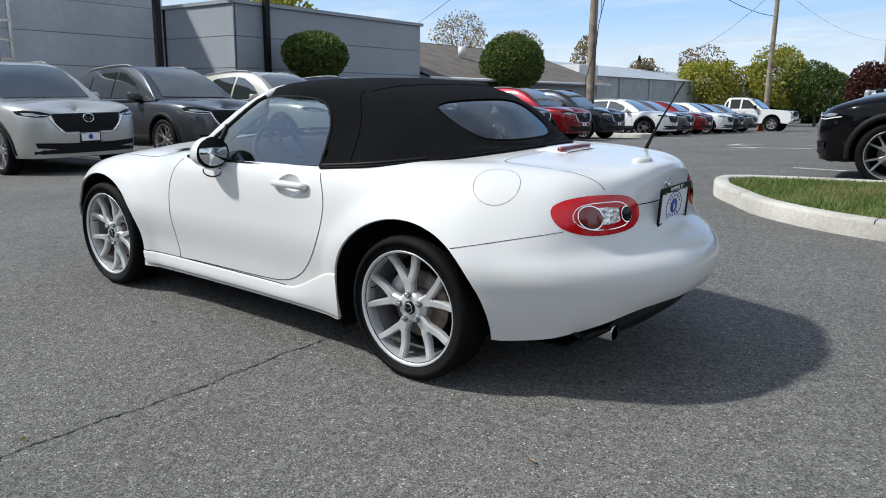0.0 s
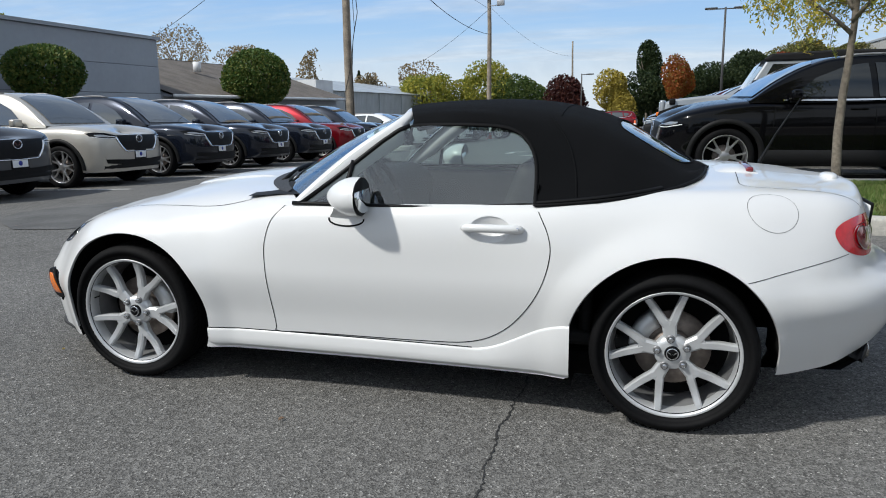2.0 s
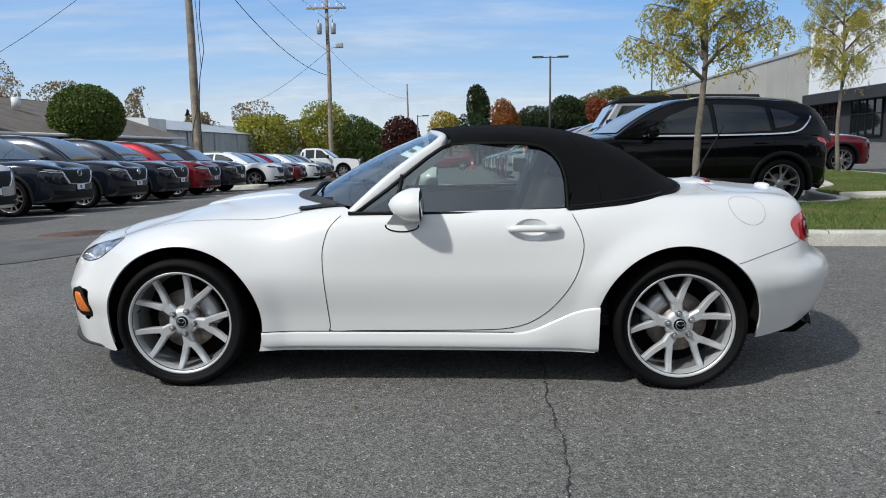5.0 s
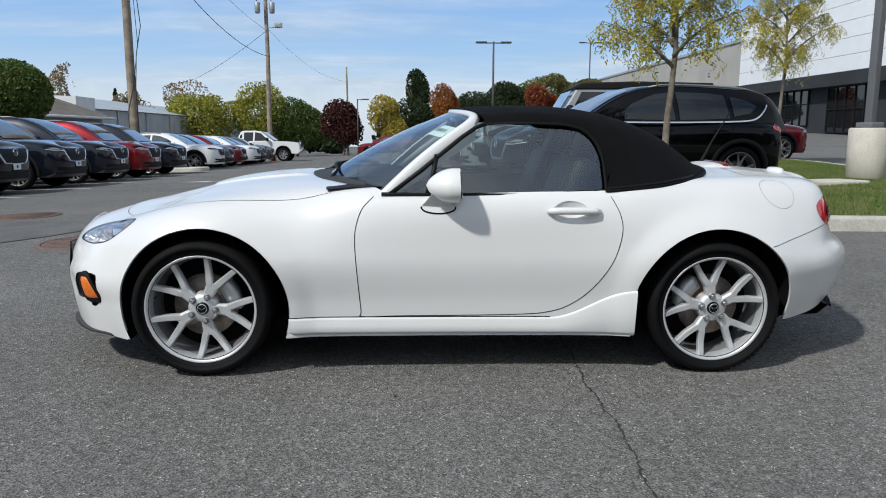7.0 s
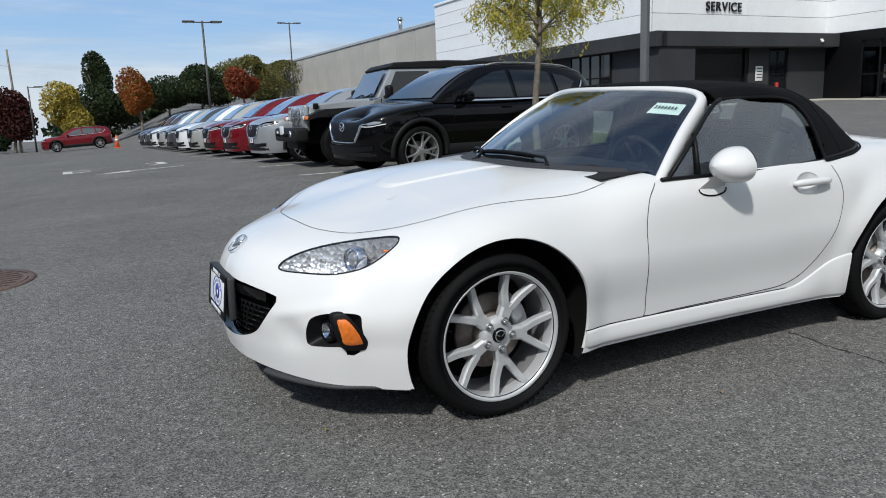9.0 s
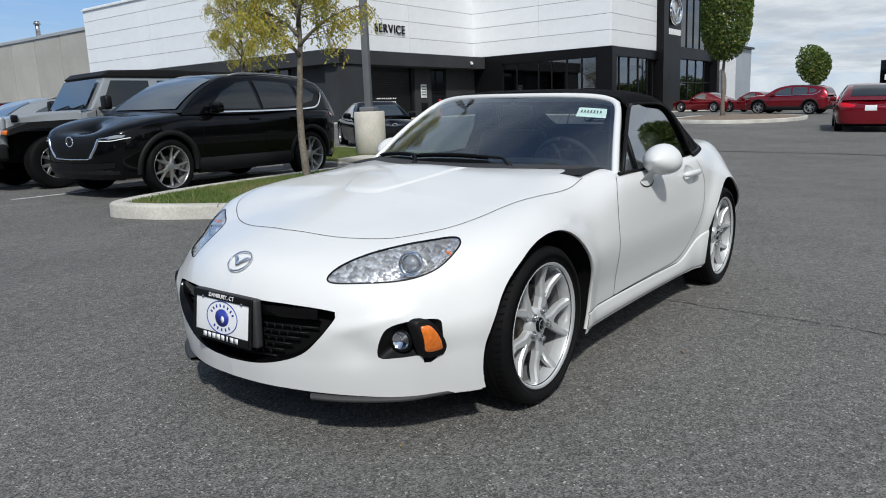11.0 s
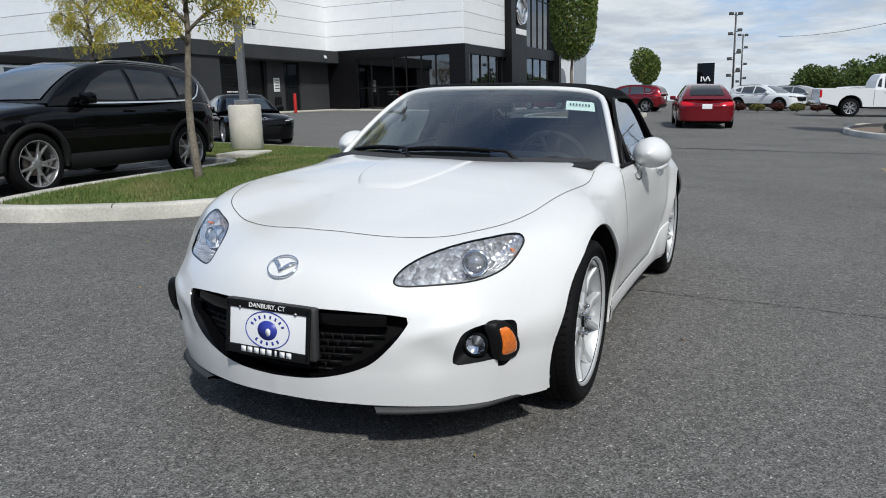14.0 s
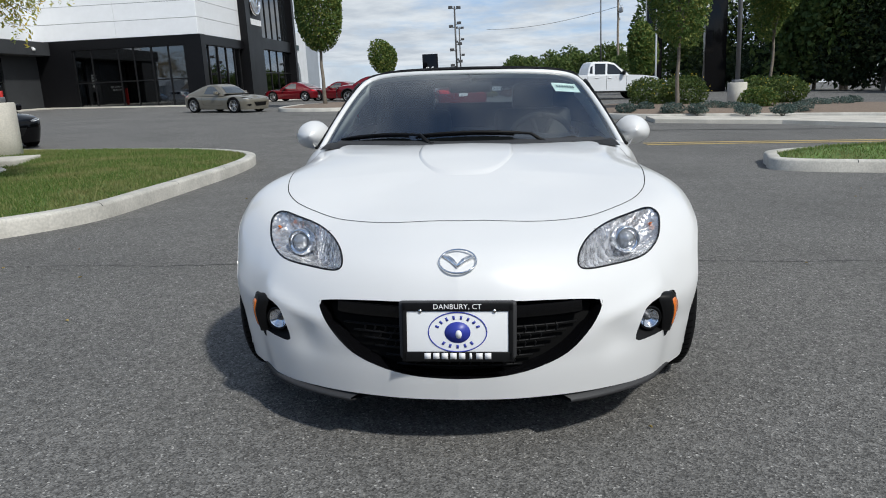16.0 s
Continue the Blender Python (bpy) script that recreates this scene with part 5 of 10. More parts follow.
    # wheels
    for x, y in ((1.165, 0.744), (-1.163, 0.735)):
        for s in (1, -1):
            make_wheel(CAR, (x, s * y, 0.306), s, spin=0.418 if x > 0 else -0.152, grip=156 if x > 0 else 30)


def lathe_cap(r, h, at):
    b = lathe_bm([(0.001, h), (r * 0.6, h * 0.9), (r * 0.92, h * 0.5), (r, 0.0), (r, -0.01)], 24, "Z")
    bmesh.ops.scale(b, vec=(0.75, 1.6, 1), verts=b.verts)
    bmesh.ops.translate(b, vec=at, verts=b.verts)
    return b


fittings()


def cabin():
    part("cabin_floor", box_bm(2.0, 1.40, 0.06, (-0.2, 0, 0.30), 0.02), M_TRIMGREY, CAR)
    part("rear_shelf", box_bm(0.42, 1.38, 0.06, (-1.02, 0, 0.80), 0.03), M_TRIMGREY, CAR)
    part("rear_bulkhead", box_bm(0.05, 1.36, 0.55, (-0.83, 0, 0.55), 0.02), M_TRIMGREY, CAR)
    rows = []
    for x, z in ((0.66, 0.845), (0.50, 0.86), (0.36, 0.86), (0.27, 0.83), (0.23, 0.76), (0.26, 0.62), (0.32, 0.45)):
        rows.append([(x - 0.04 * (y / 0.7) ** 2, y, z - 0.015 * (y / 0.7) ** 2 + (0.02 if 0.2 < y < 0.55 and 0.3 < x < 0.55 else 0)) for y in np.linspace(-0.70, 0.70, 21)])
    grid_part("dashboard", rows, M_TRIMGREY, CAR, "black dashboard")
    for s in (1, -1):
        y = s * 0.37
        st = new("seat"); st.parent = CAR
        st["label"] = "black leather bucket seat"
        part("cushion", box_bm(0.52, 0.47, 0.16, (-0.12, y, 0.42), 0.06, 3), M_LEATHER, st)
        b = box_bm(0.15, 0.47, 0.56, (0, 0, 0.28), 0.06, 3); bmesh.ops.transform(b, matrix=pose(-0.42, y, 0.44, 0, -20, 0), verts=b.verts)
        part("backrest", b, M_LEATHER, st)
        b = box_bm(0.10, 0.25, 0.20, (0, 0, 0.64), 0.045, 3); bmesh.ops.transform(b, matrix=pose(-0.42, y, 0.42, 0, -20, 0), verts=b.verts)
        part("headrest", b, M_LEATHER, st)
        hoop = [(-0.80, y + 0.17 * math.cos(a) * (1 if abs(math.cos(a)) < 0.9 else 1), 0.84 + 0.17 * math.sin(a)) for a in np.linspace(0, math.pi, 17)]
        part("roll_hoop", tube_bm(hoop, 0.026, 10), M_BLACK, CAR, "black roll-over hoop")
        part("door_card", box_bm(1.05, 0.05, 0.46, (-0.12, s * 0.745, 0.57), 0.02), M_TRIMGREY, PARTS["door", s])
    part("windblock", box_bm(0.01, 0.5, 0.16, (-0.80, 0, 0.93), 0.004), M_BLACK, CAR)
    sw = new("steering_wheel"); sw.parent = CAR
    m = pose(0.10, 0.37, 0.80, 0, -66, 0)
    rim = tube_bm([(0.175 * math.cos(a), 0.175 * math.sin(a), 0) for a in np.linspace(0, 2 * math.pi, 41)], 0.015, 8); bmesh.ops.transform(rim, matrix=m, verts=rim.verts)
    part("rim", rim, M_LEATHER, sw)
    hb = box_bm(0.13, 0.16, 0.05, (0, 0, -0.02), 0.03, 3); bmesh.ops.transform(hb, matrix=m, verts=hb.verts)
    part("hub", hb, M_TRIMGREY, sw)
    for a in (0.0, math.pi, -math.pi / 2 - 0.3, -math.pi / 2 + 0.3):
        sp = tube_bm([(0.05 * math.cos(a + 1.57), 0.05 * math.sin(a + 1.57), -0.01), (0.17 * math.cos(a + 1.57), 0.17 * math.sin(a + 1.57), 0)], 0.013, 6); bmesh.ops.transform(sp, matrix=m, verts=sp.verts)
        part("spoke", sp, M_TRIMGREY, sw)
    col = tube_bm([(0.12, 0.37, 0.79), (0.35, 0.37, 0.70)], 0.035, 10)
    part("column", col, M_TRIMGREY, CAR)
    part("console", box_bm(0.9, 0.20, 0.22, (-0.15, 0, 0.42), 0.04), M_TRIMGREY, CAR)
    gs = tube_bm([(0.05, 0, 0.52), (0.03, 0, 0.62)], 0.008, 8); part("gear_lever", join_bm(gs, cyl_bm(0.024, 0.024, 0.05, 14, pose(0.028, 0, 0.64), bevel=0.01)), M_LEATHER, CAR)


cabin()


# ---- ground ----
def lie(x, y):
    """Height of the ground: level round the roadster, falling away past the bays, rising towards the showroom."""
    def sp(v, k):
        v = v / k
        return k * (v if v > 30 else math.log1p(math.exp(v)))
    t = min(1.0, max(0.0, (x + 11.0) / 11.0)); s = t * t * (3 - 2 * t)
    u = min(1.0, max(0.0, (x + 1.0) / 6.0)); u = u * u * (3 - 2 * u)
    z = -0.046 * sp(-y - 8.5 + 4.5 * u, 1.5) * s
    z += 0.03 * math.exp(-((x + 3.3) / 3.5) ** 2 - ((y + 7.4) / 3.0) ** 2)
    z -= 0.038 * (sp(x - 3.0, 1.0) - sp(x - 12.0, 1.0))
    z += 0.016 * (sp(-x - 9.0, 1.5) - sp(-x - 45.0, 3.0))
    if y > 4.0:
        z -= 0.010 * min(y - 4.0, 30) * 0.5
    return z


# ---- the site ----
TILT = pose(0, 0, 0, 1.6, 0.6, 0)          # the lot leans: what is level or plumb leans a little against the roadster's own ground


def stand(x, y, turn=0.0, lift=0.0):
    """The pose of an upright thing on the ground."""
    return Matrix.Translation((x, y, lie(x, y) + lift)) @ TILT @ pose(0, 0, 0, 0, 0, turn)


def rest(x, y, turn=0.0):
    """The pose of a vehicle on the sloping ground."""
    e = 0.8
    n = Vector((-(lie(x + e, y) - lie(x - e, y)) / (2 * e), -(lie(x, y + e) - lie(x, y - e)) / (2 * e), 1)).normalized()
    q = Vector((0, 0, 1)).rotation_difference(n)
    return Matrix.Translation((x, y, lie(x, y))) @ q.to_matrix().to_4x4() @ pose(0, 0, 0, 0, 0, turn)


def asphalt_material():
    m = bpy.data.materials.new("asphalt")
    m.use_nodes = True
    n, l = m.node_tree.nodes, m.node_tree.links
    b = n["Principled BSDF"]
    tc = n.new("ShaderNodeTexCoord")

    def noise_tex(scale, detail=5, rough=0.6):
        t = n.new("ShaderNodeTexNoise")
        t.inputs["Scale"].default_value, t.inputs["Detail"].default_value, t.inputs["Roughness"].default_value = scale, detail, rough
        l.new(tc.outputs["Object"], t.inputs["Vector"])
        return t.outputs["Fac"]

    def ramp(src, lo, hi, a, c):
        r = n.new("ShaderNodeMapRange")
        for k, v in (("From Min", lo), ("From Max", hi), ("To Min", a), ("To Max", c)):
            r.inputs[k].default_value = v
        l.new(src, r.inputs["Value"])
        return r.outputs[0]

    def mul(a, c):
        r = n.new("ShaderNodeMath"); r.operation = "MULTIPLY"
        l.new(a, r.inputs[0]); l.new(c, r.inputs[1])
        return r.outputs[0]
    v = n.new("ShaderNodeTexVoronoi"); v.inputs["Scale"].default_value = 160.0
    l.new(tc.outputs["Object"], v.inputs["Vector"])
    sep = n.new("ShaderNodeSeparateColor"); l.new(v.outputs["Color"], sep.inputs[0])
    stones = ramp(sep.outputs[0], 0.0, 1.0, 0.46, 1.46)
    bright = ramp(sep.outputs[1], 0.95, 0.98, 1.0, 2.2)
    v2 = n.new("ShaderNodeTexVoronoi"); v2.inputs["Scale"].default_value = 48.0
    l.new(tc.outputs["Object"], v2.inputs["Vector"])
    sep2 = n.new("ShaderNodeSeparateColor"); l.new(v2.outputs["Color"], sep2.inputs[0])
    mid = ramp(sep2.outputs[0], 0.0, 1.0, 0.80, 1.20)
    big = ramp(noise_tex(0.45, 5), 0.3, 0.7, 0.84, 1.14)
    wet = ramp(noise_tex(1.7, 4), 0.35, 0.7, 1.05, 0.92)
    val = mul(mul(mul(stones, bright), mul(mid, big)), wet)
    col = n.new("ShaderNodeVectorMath"); col.operation = "SCALE"
    col.inputs[0].default_value = (0.136, 0.132, 0.1245)
    l.new(val, col.inputs["Scale"])
    l.new(col.outputs[0], b.inputs["Base Color"])
    l.new(ramp(noise_tex(3.0), 0.3, 0.7, 0.78, 0.95), b.inputs["Roughness"])
    b.inputs["Specular IOR Level"].default_value = 0.3
    bp = n.new("ShaderNodeBump"); bp.inputs["Strength"].default_value = 0.5; bp.inputs["Distance"].default_value = 0.006
    l.new(v.outputs["Distance"], bp.inputs["Height"]); l.new(bp.outputs[0], b.inputs["Normal"])
    return m


M_ASPHALT = asphalt_material()
M_SEAL = material("crack_black", (0.022, 0.022, 0.022), rough=0.8, grain=0.3, scale=40)
M_PATCH = material("dark_patched_asphalt", (0.098, 0.096, 0.092), rough=0.85, grain=0.4, scale=110, stain=0.2, stain_scale=2, bump=0.3, bump_scale=160)
M_CONCRETE = material("concrete", (0.47, 0.45, 0.405), rough=0.85, grain=0.14, scale=45, stain=0.16, stain_scale=2.2, bump=0.12, bump_scale=120)
M_PALECONC = material("pale_concrete", (0.52, 0.49, 0.43), rough=0.8, grain=0.1, scale=40, stain=0.12, stain_scale=1.8, bump=0.08)
M_LINE = material("worn_road_paint", (0.55, 0.55, 0.53), rough=0.75, grain=0.25, scale=60, stain=0.25, stain_scale=5)
M_YELLOW = material("worn_yellow_paint", (0.50, 0.36, 0.12), rough=0.75, grain=0.3, scale=50)
M_IRONLID = material("rusty_iron", (0.13, 0.085, 0.07), rough=0.75, grain=0.3, scale=50, bump=0.5, bump_scale=60)
M_SOIL = material("turf_soil", (0.09, 0.145, 0.035), rough=1.0, grain=0.35, scale=25, stain=0.3, stain_scale=1.5)
M_MULCH = material("bark_mulch", (0.19, 0.145, 0.11), rough=1.0, grain=0.4, scale=40, bump=0.6, bump_scale=60)


def axis_lines(lo, hi, near):
    """Grid lines close together near the middle and ever wider apart."""
    out = [0.0]
    step = near
    while out[-1] < hi:
        out.append(out[-1] + step)
        if out[-1] > 12:
            step *= 1.12
    neg = [0.0]
    step = near
    while neg[-1] > lo:
        neg.append(neg[-1] - step)
        if neg[-1] < -12:
            step *= 1.12
    return neg[:0:-1] + out


def ground():
    X, Y = axis_lines(-900, 900, 0.6), axis_lines(-900, 900, 0.6)
    g = grid_part("ground", [[(x, y, lie(x, y)) for y in Y] for x in X], M_ASPHALT)
    tagged(g, "worn grey asphalt of a car lot with fine stone grain", "asphalt", kind="structure")


ground()


def ribbon_on_ground(name, pts, width, mat, lift=0.004, jitter=0.0, rnd=None):
    rnd = rnd or random.Random(3)
    P = [Vector((a, b, 0)) for a, b in pts]
    rows = []
    for i, p in enumerate(P):
        t = (P[min(i + 1, len(P) - 1)] - P[max(i - 1, 0)]).normalized()
        s = Vector((-t.y, t.x, 0))
        w = width * (1 + (rnd.uniform(-0.7, 0.9) if jitter else 0))
        p = p + s * rnd.uniform(-jitter, jitter)
        rows.append([(q.x, q.y, lie(q.x, q.y) + lift) for q in (p - s * w / 2, p + s * w / 2)])
    return grid_part(name, rows, mat, smooth=False)


def markings():
    rnd = random.Random(11)
    c = ribbon_on_ground("crack", [(-0.53 + 0.03 * math.sin(k * 0.018) + 0.012 * math.sin(k * 0.113) + 0.006 * math.sin(k * 0.41 + 1), -4.3 + 0.018 * k) for k in range(725)], 0.0055, M_SEAL, 0.003, 0.006, rnd=rnd)
    tagged(c, "long thin dark crack across the asphalt", "crack", kind="structure")
    c = ribbon_on_ground("seam", [(-13.2 + 0.08 * math.sin(k * 0.5), -4.0 + 0.4 * k) for k in range(60)], 0.09, M_SEAL, 0.004, 0.03, rnd=rnd)
    tagged(c, "tarred seam across the drive", "seam", kind="structure")
    c = ribbon_on_ground("yellow_line", [(-9.6 - 0.02 * k, 3.0 + 0.5 * k) for k in range(40)], 0.13, M_YELLOW, 0.005, rnd=rnd)
    tagged(c, "worn yellow line along the drive", "road marking", kind="structure")
    c = ribbon_on_ground("yellow_line", [(-9.95 - 0.02 * k, 3.0 + 0.5 * k) for k in range(40)], 0.13, M_YELLOW, 0.005, rnd=rnd)
    tagged(c, "second worn yellow line along the drive", "road marking", kind="structure")
    for k in range(10):
        y = -3.7 - 2.68 * k
        c = ribbon_on_ground("bay_line", [(6.9 + 0.5 * i, y) for i in range(12)], 0.10, M_LINE, 0.004)
        tagged(c, "worn white bay line on asphalt", "road marking", "bay lines", kind="structure")
    for k in range(12):
        y = -8.05 - 2.75 * k
        c = ribbon_on_ground("bay_line", [(-0.7 - 0.5 * i, y) for i in range(11)], 0.10, M_LINE, 0.004)
        tagged(c, "worn white bay line on asphalt", "road marking", "bay lines", kind="structure")
    # arrows and a painted frame in the aisle
    for x, y in ((4.7, -13.6), (1.1, -13.9)):
        b = bmesh.new()
        for poly in ([(-0.9, -0.07), (0.2, -0.07), (0.2, 0.07), (-0.9, 0.07)], [(0.2, -0.28), (0.9, 0.0), (0.2, 0.28)]):
            b.faces.new([b.verts.new((x + q, y + r, lie(x + q, y + r) + 0.005)) for q, r in poly])
        tagged(part("lane_arrow", b, M_LINE, smooth=False), "worn white lane arrow on asphalt", "road marking", "lane arrows", kind="structure")
    b = bmesh.new()
    for x0, x1, y0, y1 in ((0.3, 2.6, -17.1, -16.95), (0.3, 2.6, -16.0, -15.85), (0.3, 0.5, -17.0, -15.9), (2.4, 2.6, -17.0, -15.9)):
        b.faces.new([b.verts.new((x, y, lie(x, y) + 0.005)) for x, y in ((x0, y0), (x1, y0), (x1, y1), (x0, y1))])
    tagged(part("painted_frame", b, M_LINE, smooth=False), "worn white painted frame on asphalt", "road marking", kind="structure")
    # iron lids and darker patches round them
    for x, y, r in ((3.2, -2.78, 0.37), (5.0, -5.2, 0.40)):
        lid = empty("manhole_cover", (x, y, lie(x, y)))
        lid.matrix_world = rest(x, y)
        tagged(lid, "rusty round iron cover set in asphalt", "manhole cover", "manhole covers")
        part("lid", cyl_bm(r, r, 0.012, 40, pose(0, 0, 0.002), bevel=0.003), M_IRONLID, lid)
        fr = lathe_bm([(r + 0.01, 0.008), (r + 0.05, 0.008), (r + 0.05, -0.01)], 40, "Z")
        part("frame", fr, M_IRONLID, lid)
        for k in range(-4, 5):
            w = math.sqrt(max(0.01, r * r - (k * r / 5) ** 2)) * 1.8
            part("ridge", box_bm(w, 0.02, 0.004, (0, k * r / 5, 0.010)), M_IRONLID, lid)
    for k, (x, y, sx, sy) in enumerate(((4.9, -3.6, 1.3, 1.1),)):
        b = bmesh.new()
        b.faces.new([b.verts.new((x + sx * math.cos(a) * rnd.uniform(0.85, 1.1), y + sy * math.sin(a) * rnd.uniform(0.85, 1.1), lie(x, y) + 0.004)) for a in np.linspace(0, 2 * math.pi, 15)[:-1]])
        for v in b.verts:
            v.co.z = lie(v.co.x, v.co.y) + 0.006
        tagged(part("asphalt_patch", b, M_PATCH, smooth=False), "darker patch in the asphalt", "patch", "asphalt patches", kind="structure")


markings()


def inset(poly, d):
    """The outline drawn inwards by d."""
    P = [np.array(p, float) for p in poly]
    k = len(P)
    area = sum(P[i][0] * P[(i + 1) % k][1] - P[(i + 1) % k][0] * P[i][1] for i in range(k))
    s = 1 if area > 0 else -1
    out = []
    for i in range(k):
        t = P[(i + 1) % k] - P[i - 1]
        t = t / (np.linalg.norm(t) + 1e-9)
        out.append(P[i] + s * d * np.array([-t[1], t[0]]))
    return out


M_GRASS = None


def leaf_material(name, a, b, c, rough=0.6):
    """Foliage whose every leaf takes one of three greens."""
    m = bpy.data.materials.new(name)
    m.use_nodes = True
    n, l = m.node_tree.nodes, m.node_tree.links
    p = n["Principled BSDF"]
    g = n.new("ShaderNodeNewGeometry")
    r = n.new("ShaderNodeValToRGB")
    r.color_ramp.elements[0].color, r.color_ramp.elements[1].color = (*a, 1), (*c, 1)
    e = r.color_ramp.elements.new(0.55); e.color = (*b, 1)
    l.new(g.outputs["Random Per Island"], r.inputs[0])
    l.new(r.outputs[0], p.inputs["Base Color"])
    p.inputs["Roughness"].default_value = rough
    p.inputs["Specular IOR Level"].default_value = 0.3
    tr = n.new("ShaderNodeBsdfTranslucent")
    l.new(r.outputs[0], tr.inputs["Color"])
    mx = n.new("ShaderNodeMixShader"); mx.inputs[0].default_value = 0.35
    l.new(p.outputs[0], mx.inputs[1]); l.new(tr.outputs[0], mx.inputs[2])
    l.new(mx.outputs[0], n["Material Output"].inputs[0])
    return m


M_GRASS = leaf_material("grass_blades", (0.085, 0.15, 0.030), (0.13, 0.20, 0.045), (0.27, 0.27, 0.11))


def patchy(m, colour, scale, lo, hi, most):
    """Dry patches with shapes of their own over a leaf material."""
    n, l = m.node_tree.nodes, m.node_tree.links
    ramp = n["Color Ramp"]
    g = n.new("ShaderNodeNewGeometry")
    t = n.new("ShaderNodeTexNoise"); t.inputs["Scale"].default_value = scale; t.inputs["Detail"].default_value = 5.0
    f = n.new("ShaderNodeMapRange"); f.inputs["From Min"].default_value, f.inputs["From Max"].default_value, f.inputs["To Max"].default_value = lo, hi, most
    x = n.new("ShaderNodeMix"); x.data_type = "RGBA"; x.inputs["B"].default_value = (*colour, 1)
    l.new(g.outputs["Position"], t.inputs["Vector"]); l.new(t.outputs[0], f.inputs["Value"]); l.new(f.outputs[0], x.inputs["Factor"])
    ends = [k.to_socket for k in ramp.outputs[0].links]
    l.new(ramp.outputs[0], x.inputs["A"])
    for e in ends:
        l.new(x.outputs["Result"], e)


patchy(M_GRASS, (0.30, 0.26, 0.12), 1.7, 0.47, 0.72, 0.75)


from mathutils import geometry


def island(name, poly, label, fill, joint=1.5, height=0.15, wide=0.155, blades=0, mound=0.06):
    """A raised bed: rounded concrete kerb stones round a filled middle."""
    line = smooth_line(poly, 10, True)
    k = len(line)
    inner = inset(line, wide)
    rows = []
    for p, q in zip(line, inner):
        z = lie(p[0], p[1])
        a = np.array(p); b = np.array(q)
        row = [(a, -0.05), (a, height - 0.03), (a + (b - a) * 0.06, height - 0.010), (a + (b - a) * 0.2, height), (a + (b - a) * 0.85, height + 0.002), (b, height - 0.01), (b, height - 0.10)]
        rows.append([(c[0], c[1], z + h) for c, h in row])
    kerb = grid_part(name, rows, M_CONCRETE, close_u=True)
    tagged(kerb, label, "kerb", "kerbs", kind="structure")
    # joints between the kerb stones
    run = 0.0
    for i in range(k):
        run += float(np.linalg.norm(np.array(line[i]) - np.array(line[i - 1])))
        if run > joint:
            run = 0.0
            a = rows[i]
            t = np.array(line[(i + 1) % k]) - np.array(line[i - 1]); t = t / np.linalg.norm(t) * 0.005
            o = np.array(line[i]) - np.array(inner[i]); o = o / np.linalg.norm(o) * 0.0015
            grid_part("kerb_joint", [[(x + s * t[0] + o[0], y + s * t[1] + o[1], z + 0.0015) for x, y, z in a[1:6]] for s in (-1, 1)], M_SEAL, kerb)
    # filling that follows the kerb and domes towards its middle
    A = np.array(inner)
    lo, hi = A.min(axis=0), A.max(axis=0)
    G = np.stack(np.meshgrid(np.arange(lo[0], hi[0], 0.4), np.arange(lo[1], hi[1], 0.4), indexing="ij"), 2).reshape(-1, 2)
    G = G[in_poly(G[:, 0], G[:, 1], [tuple(q) for q in inner])]
    far_in = np.min(np.linalg.norm(G[:, None, :] - A[None], axis=2), axis=1)
    G = G[far_in > 0.15]
    co, _, tri, _, _, _ = geometry.delaunay_2d_cdt([Vector(q) for q in inner] + [Vector(q) for q in G], [], [list(range(k))], 1, 1e-4)
    pts = []
    for p in co:
        d = min(1.0, float(np.min(np.linalg.norm(A - np.array(p), axis=1))) / 1.1)
        pts.append((p[0], p[1], lie(p[0], p[1]) + height - 0.035 + mound * d * (2 - d)))
    me = bpy.data.meshes.new("bed")
    me.from_pydata(pts, [], [list(f) for f in tri])
    bed = link_mesh("turf" if blades else "mulch_bed", me, fill)
    tagged(bed, "ground inside the kerb", "bed", kind="structure")
    if blades:
        rs = np.random.RandomState(5)
        P = rs.uniform(lo, hi, (blades * 3, 2))
        P = P[in_poly(P[:, 0], P[:, 1], [tuple(q) for q in inner])][:blades]
        n = len(P)
        T = Shell(pts, [list(f) for f in tri]).tree
        Z = np.array([(T.ray_cast(Vector((x, y, 5)), Vector((0, 0, -1)))[0] or Vector((x, y, 0.1))).z for x, y in P])
        h, a, w = rs.uniform(0.018, 0.055, n), rs.uniform(0, 6.283, n), rs.uniform(0.004, 0.008, n)
        bend = rs.uniform(-0.03, 0.03, (n, 2))
        V = np.zeros((n, 3, 3))
        V[:, 0, 0], V[:, 0, 1], V[:, 0, 2] = P[:, 0] - w * np.cos(a), P[:, 1] - w * np.sin(a), Z - 0.004
        V[:, 1, 0], V[:, 1, 1], V[:, 1, 2] = P[:, 0] + w * np.cos(a), P[:, 1] + w * np.sin(a), Z - 0.004
        V[:, 2, 0], V[:, 2, 1], V[:, 2, 2] = P[:, 0] + bend[:, 0], P[:, 1] + bend[:, 1], Z + h
        V, F = V.reshape(-1, 3).tolist(), np.arange(3 * n).reshape(-1, 3).tolist()
        me = bpy.data.meshes.new("grass")
        me.from_pydata(V, [], F)
        g = link_mesh("grass", me, M_GRASS, smooth=False)
        tagged(g, "short green lawn grass with dry blades", "grass", kind="stuff")
    return kerb


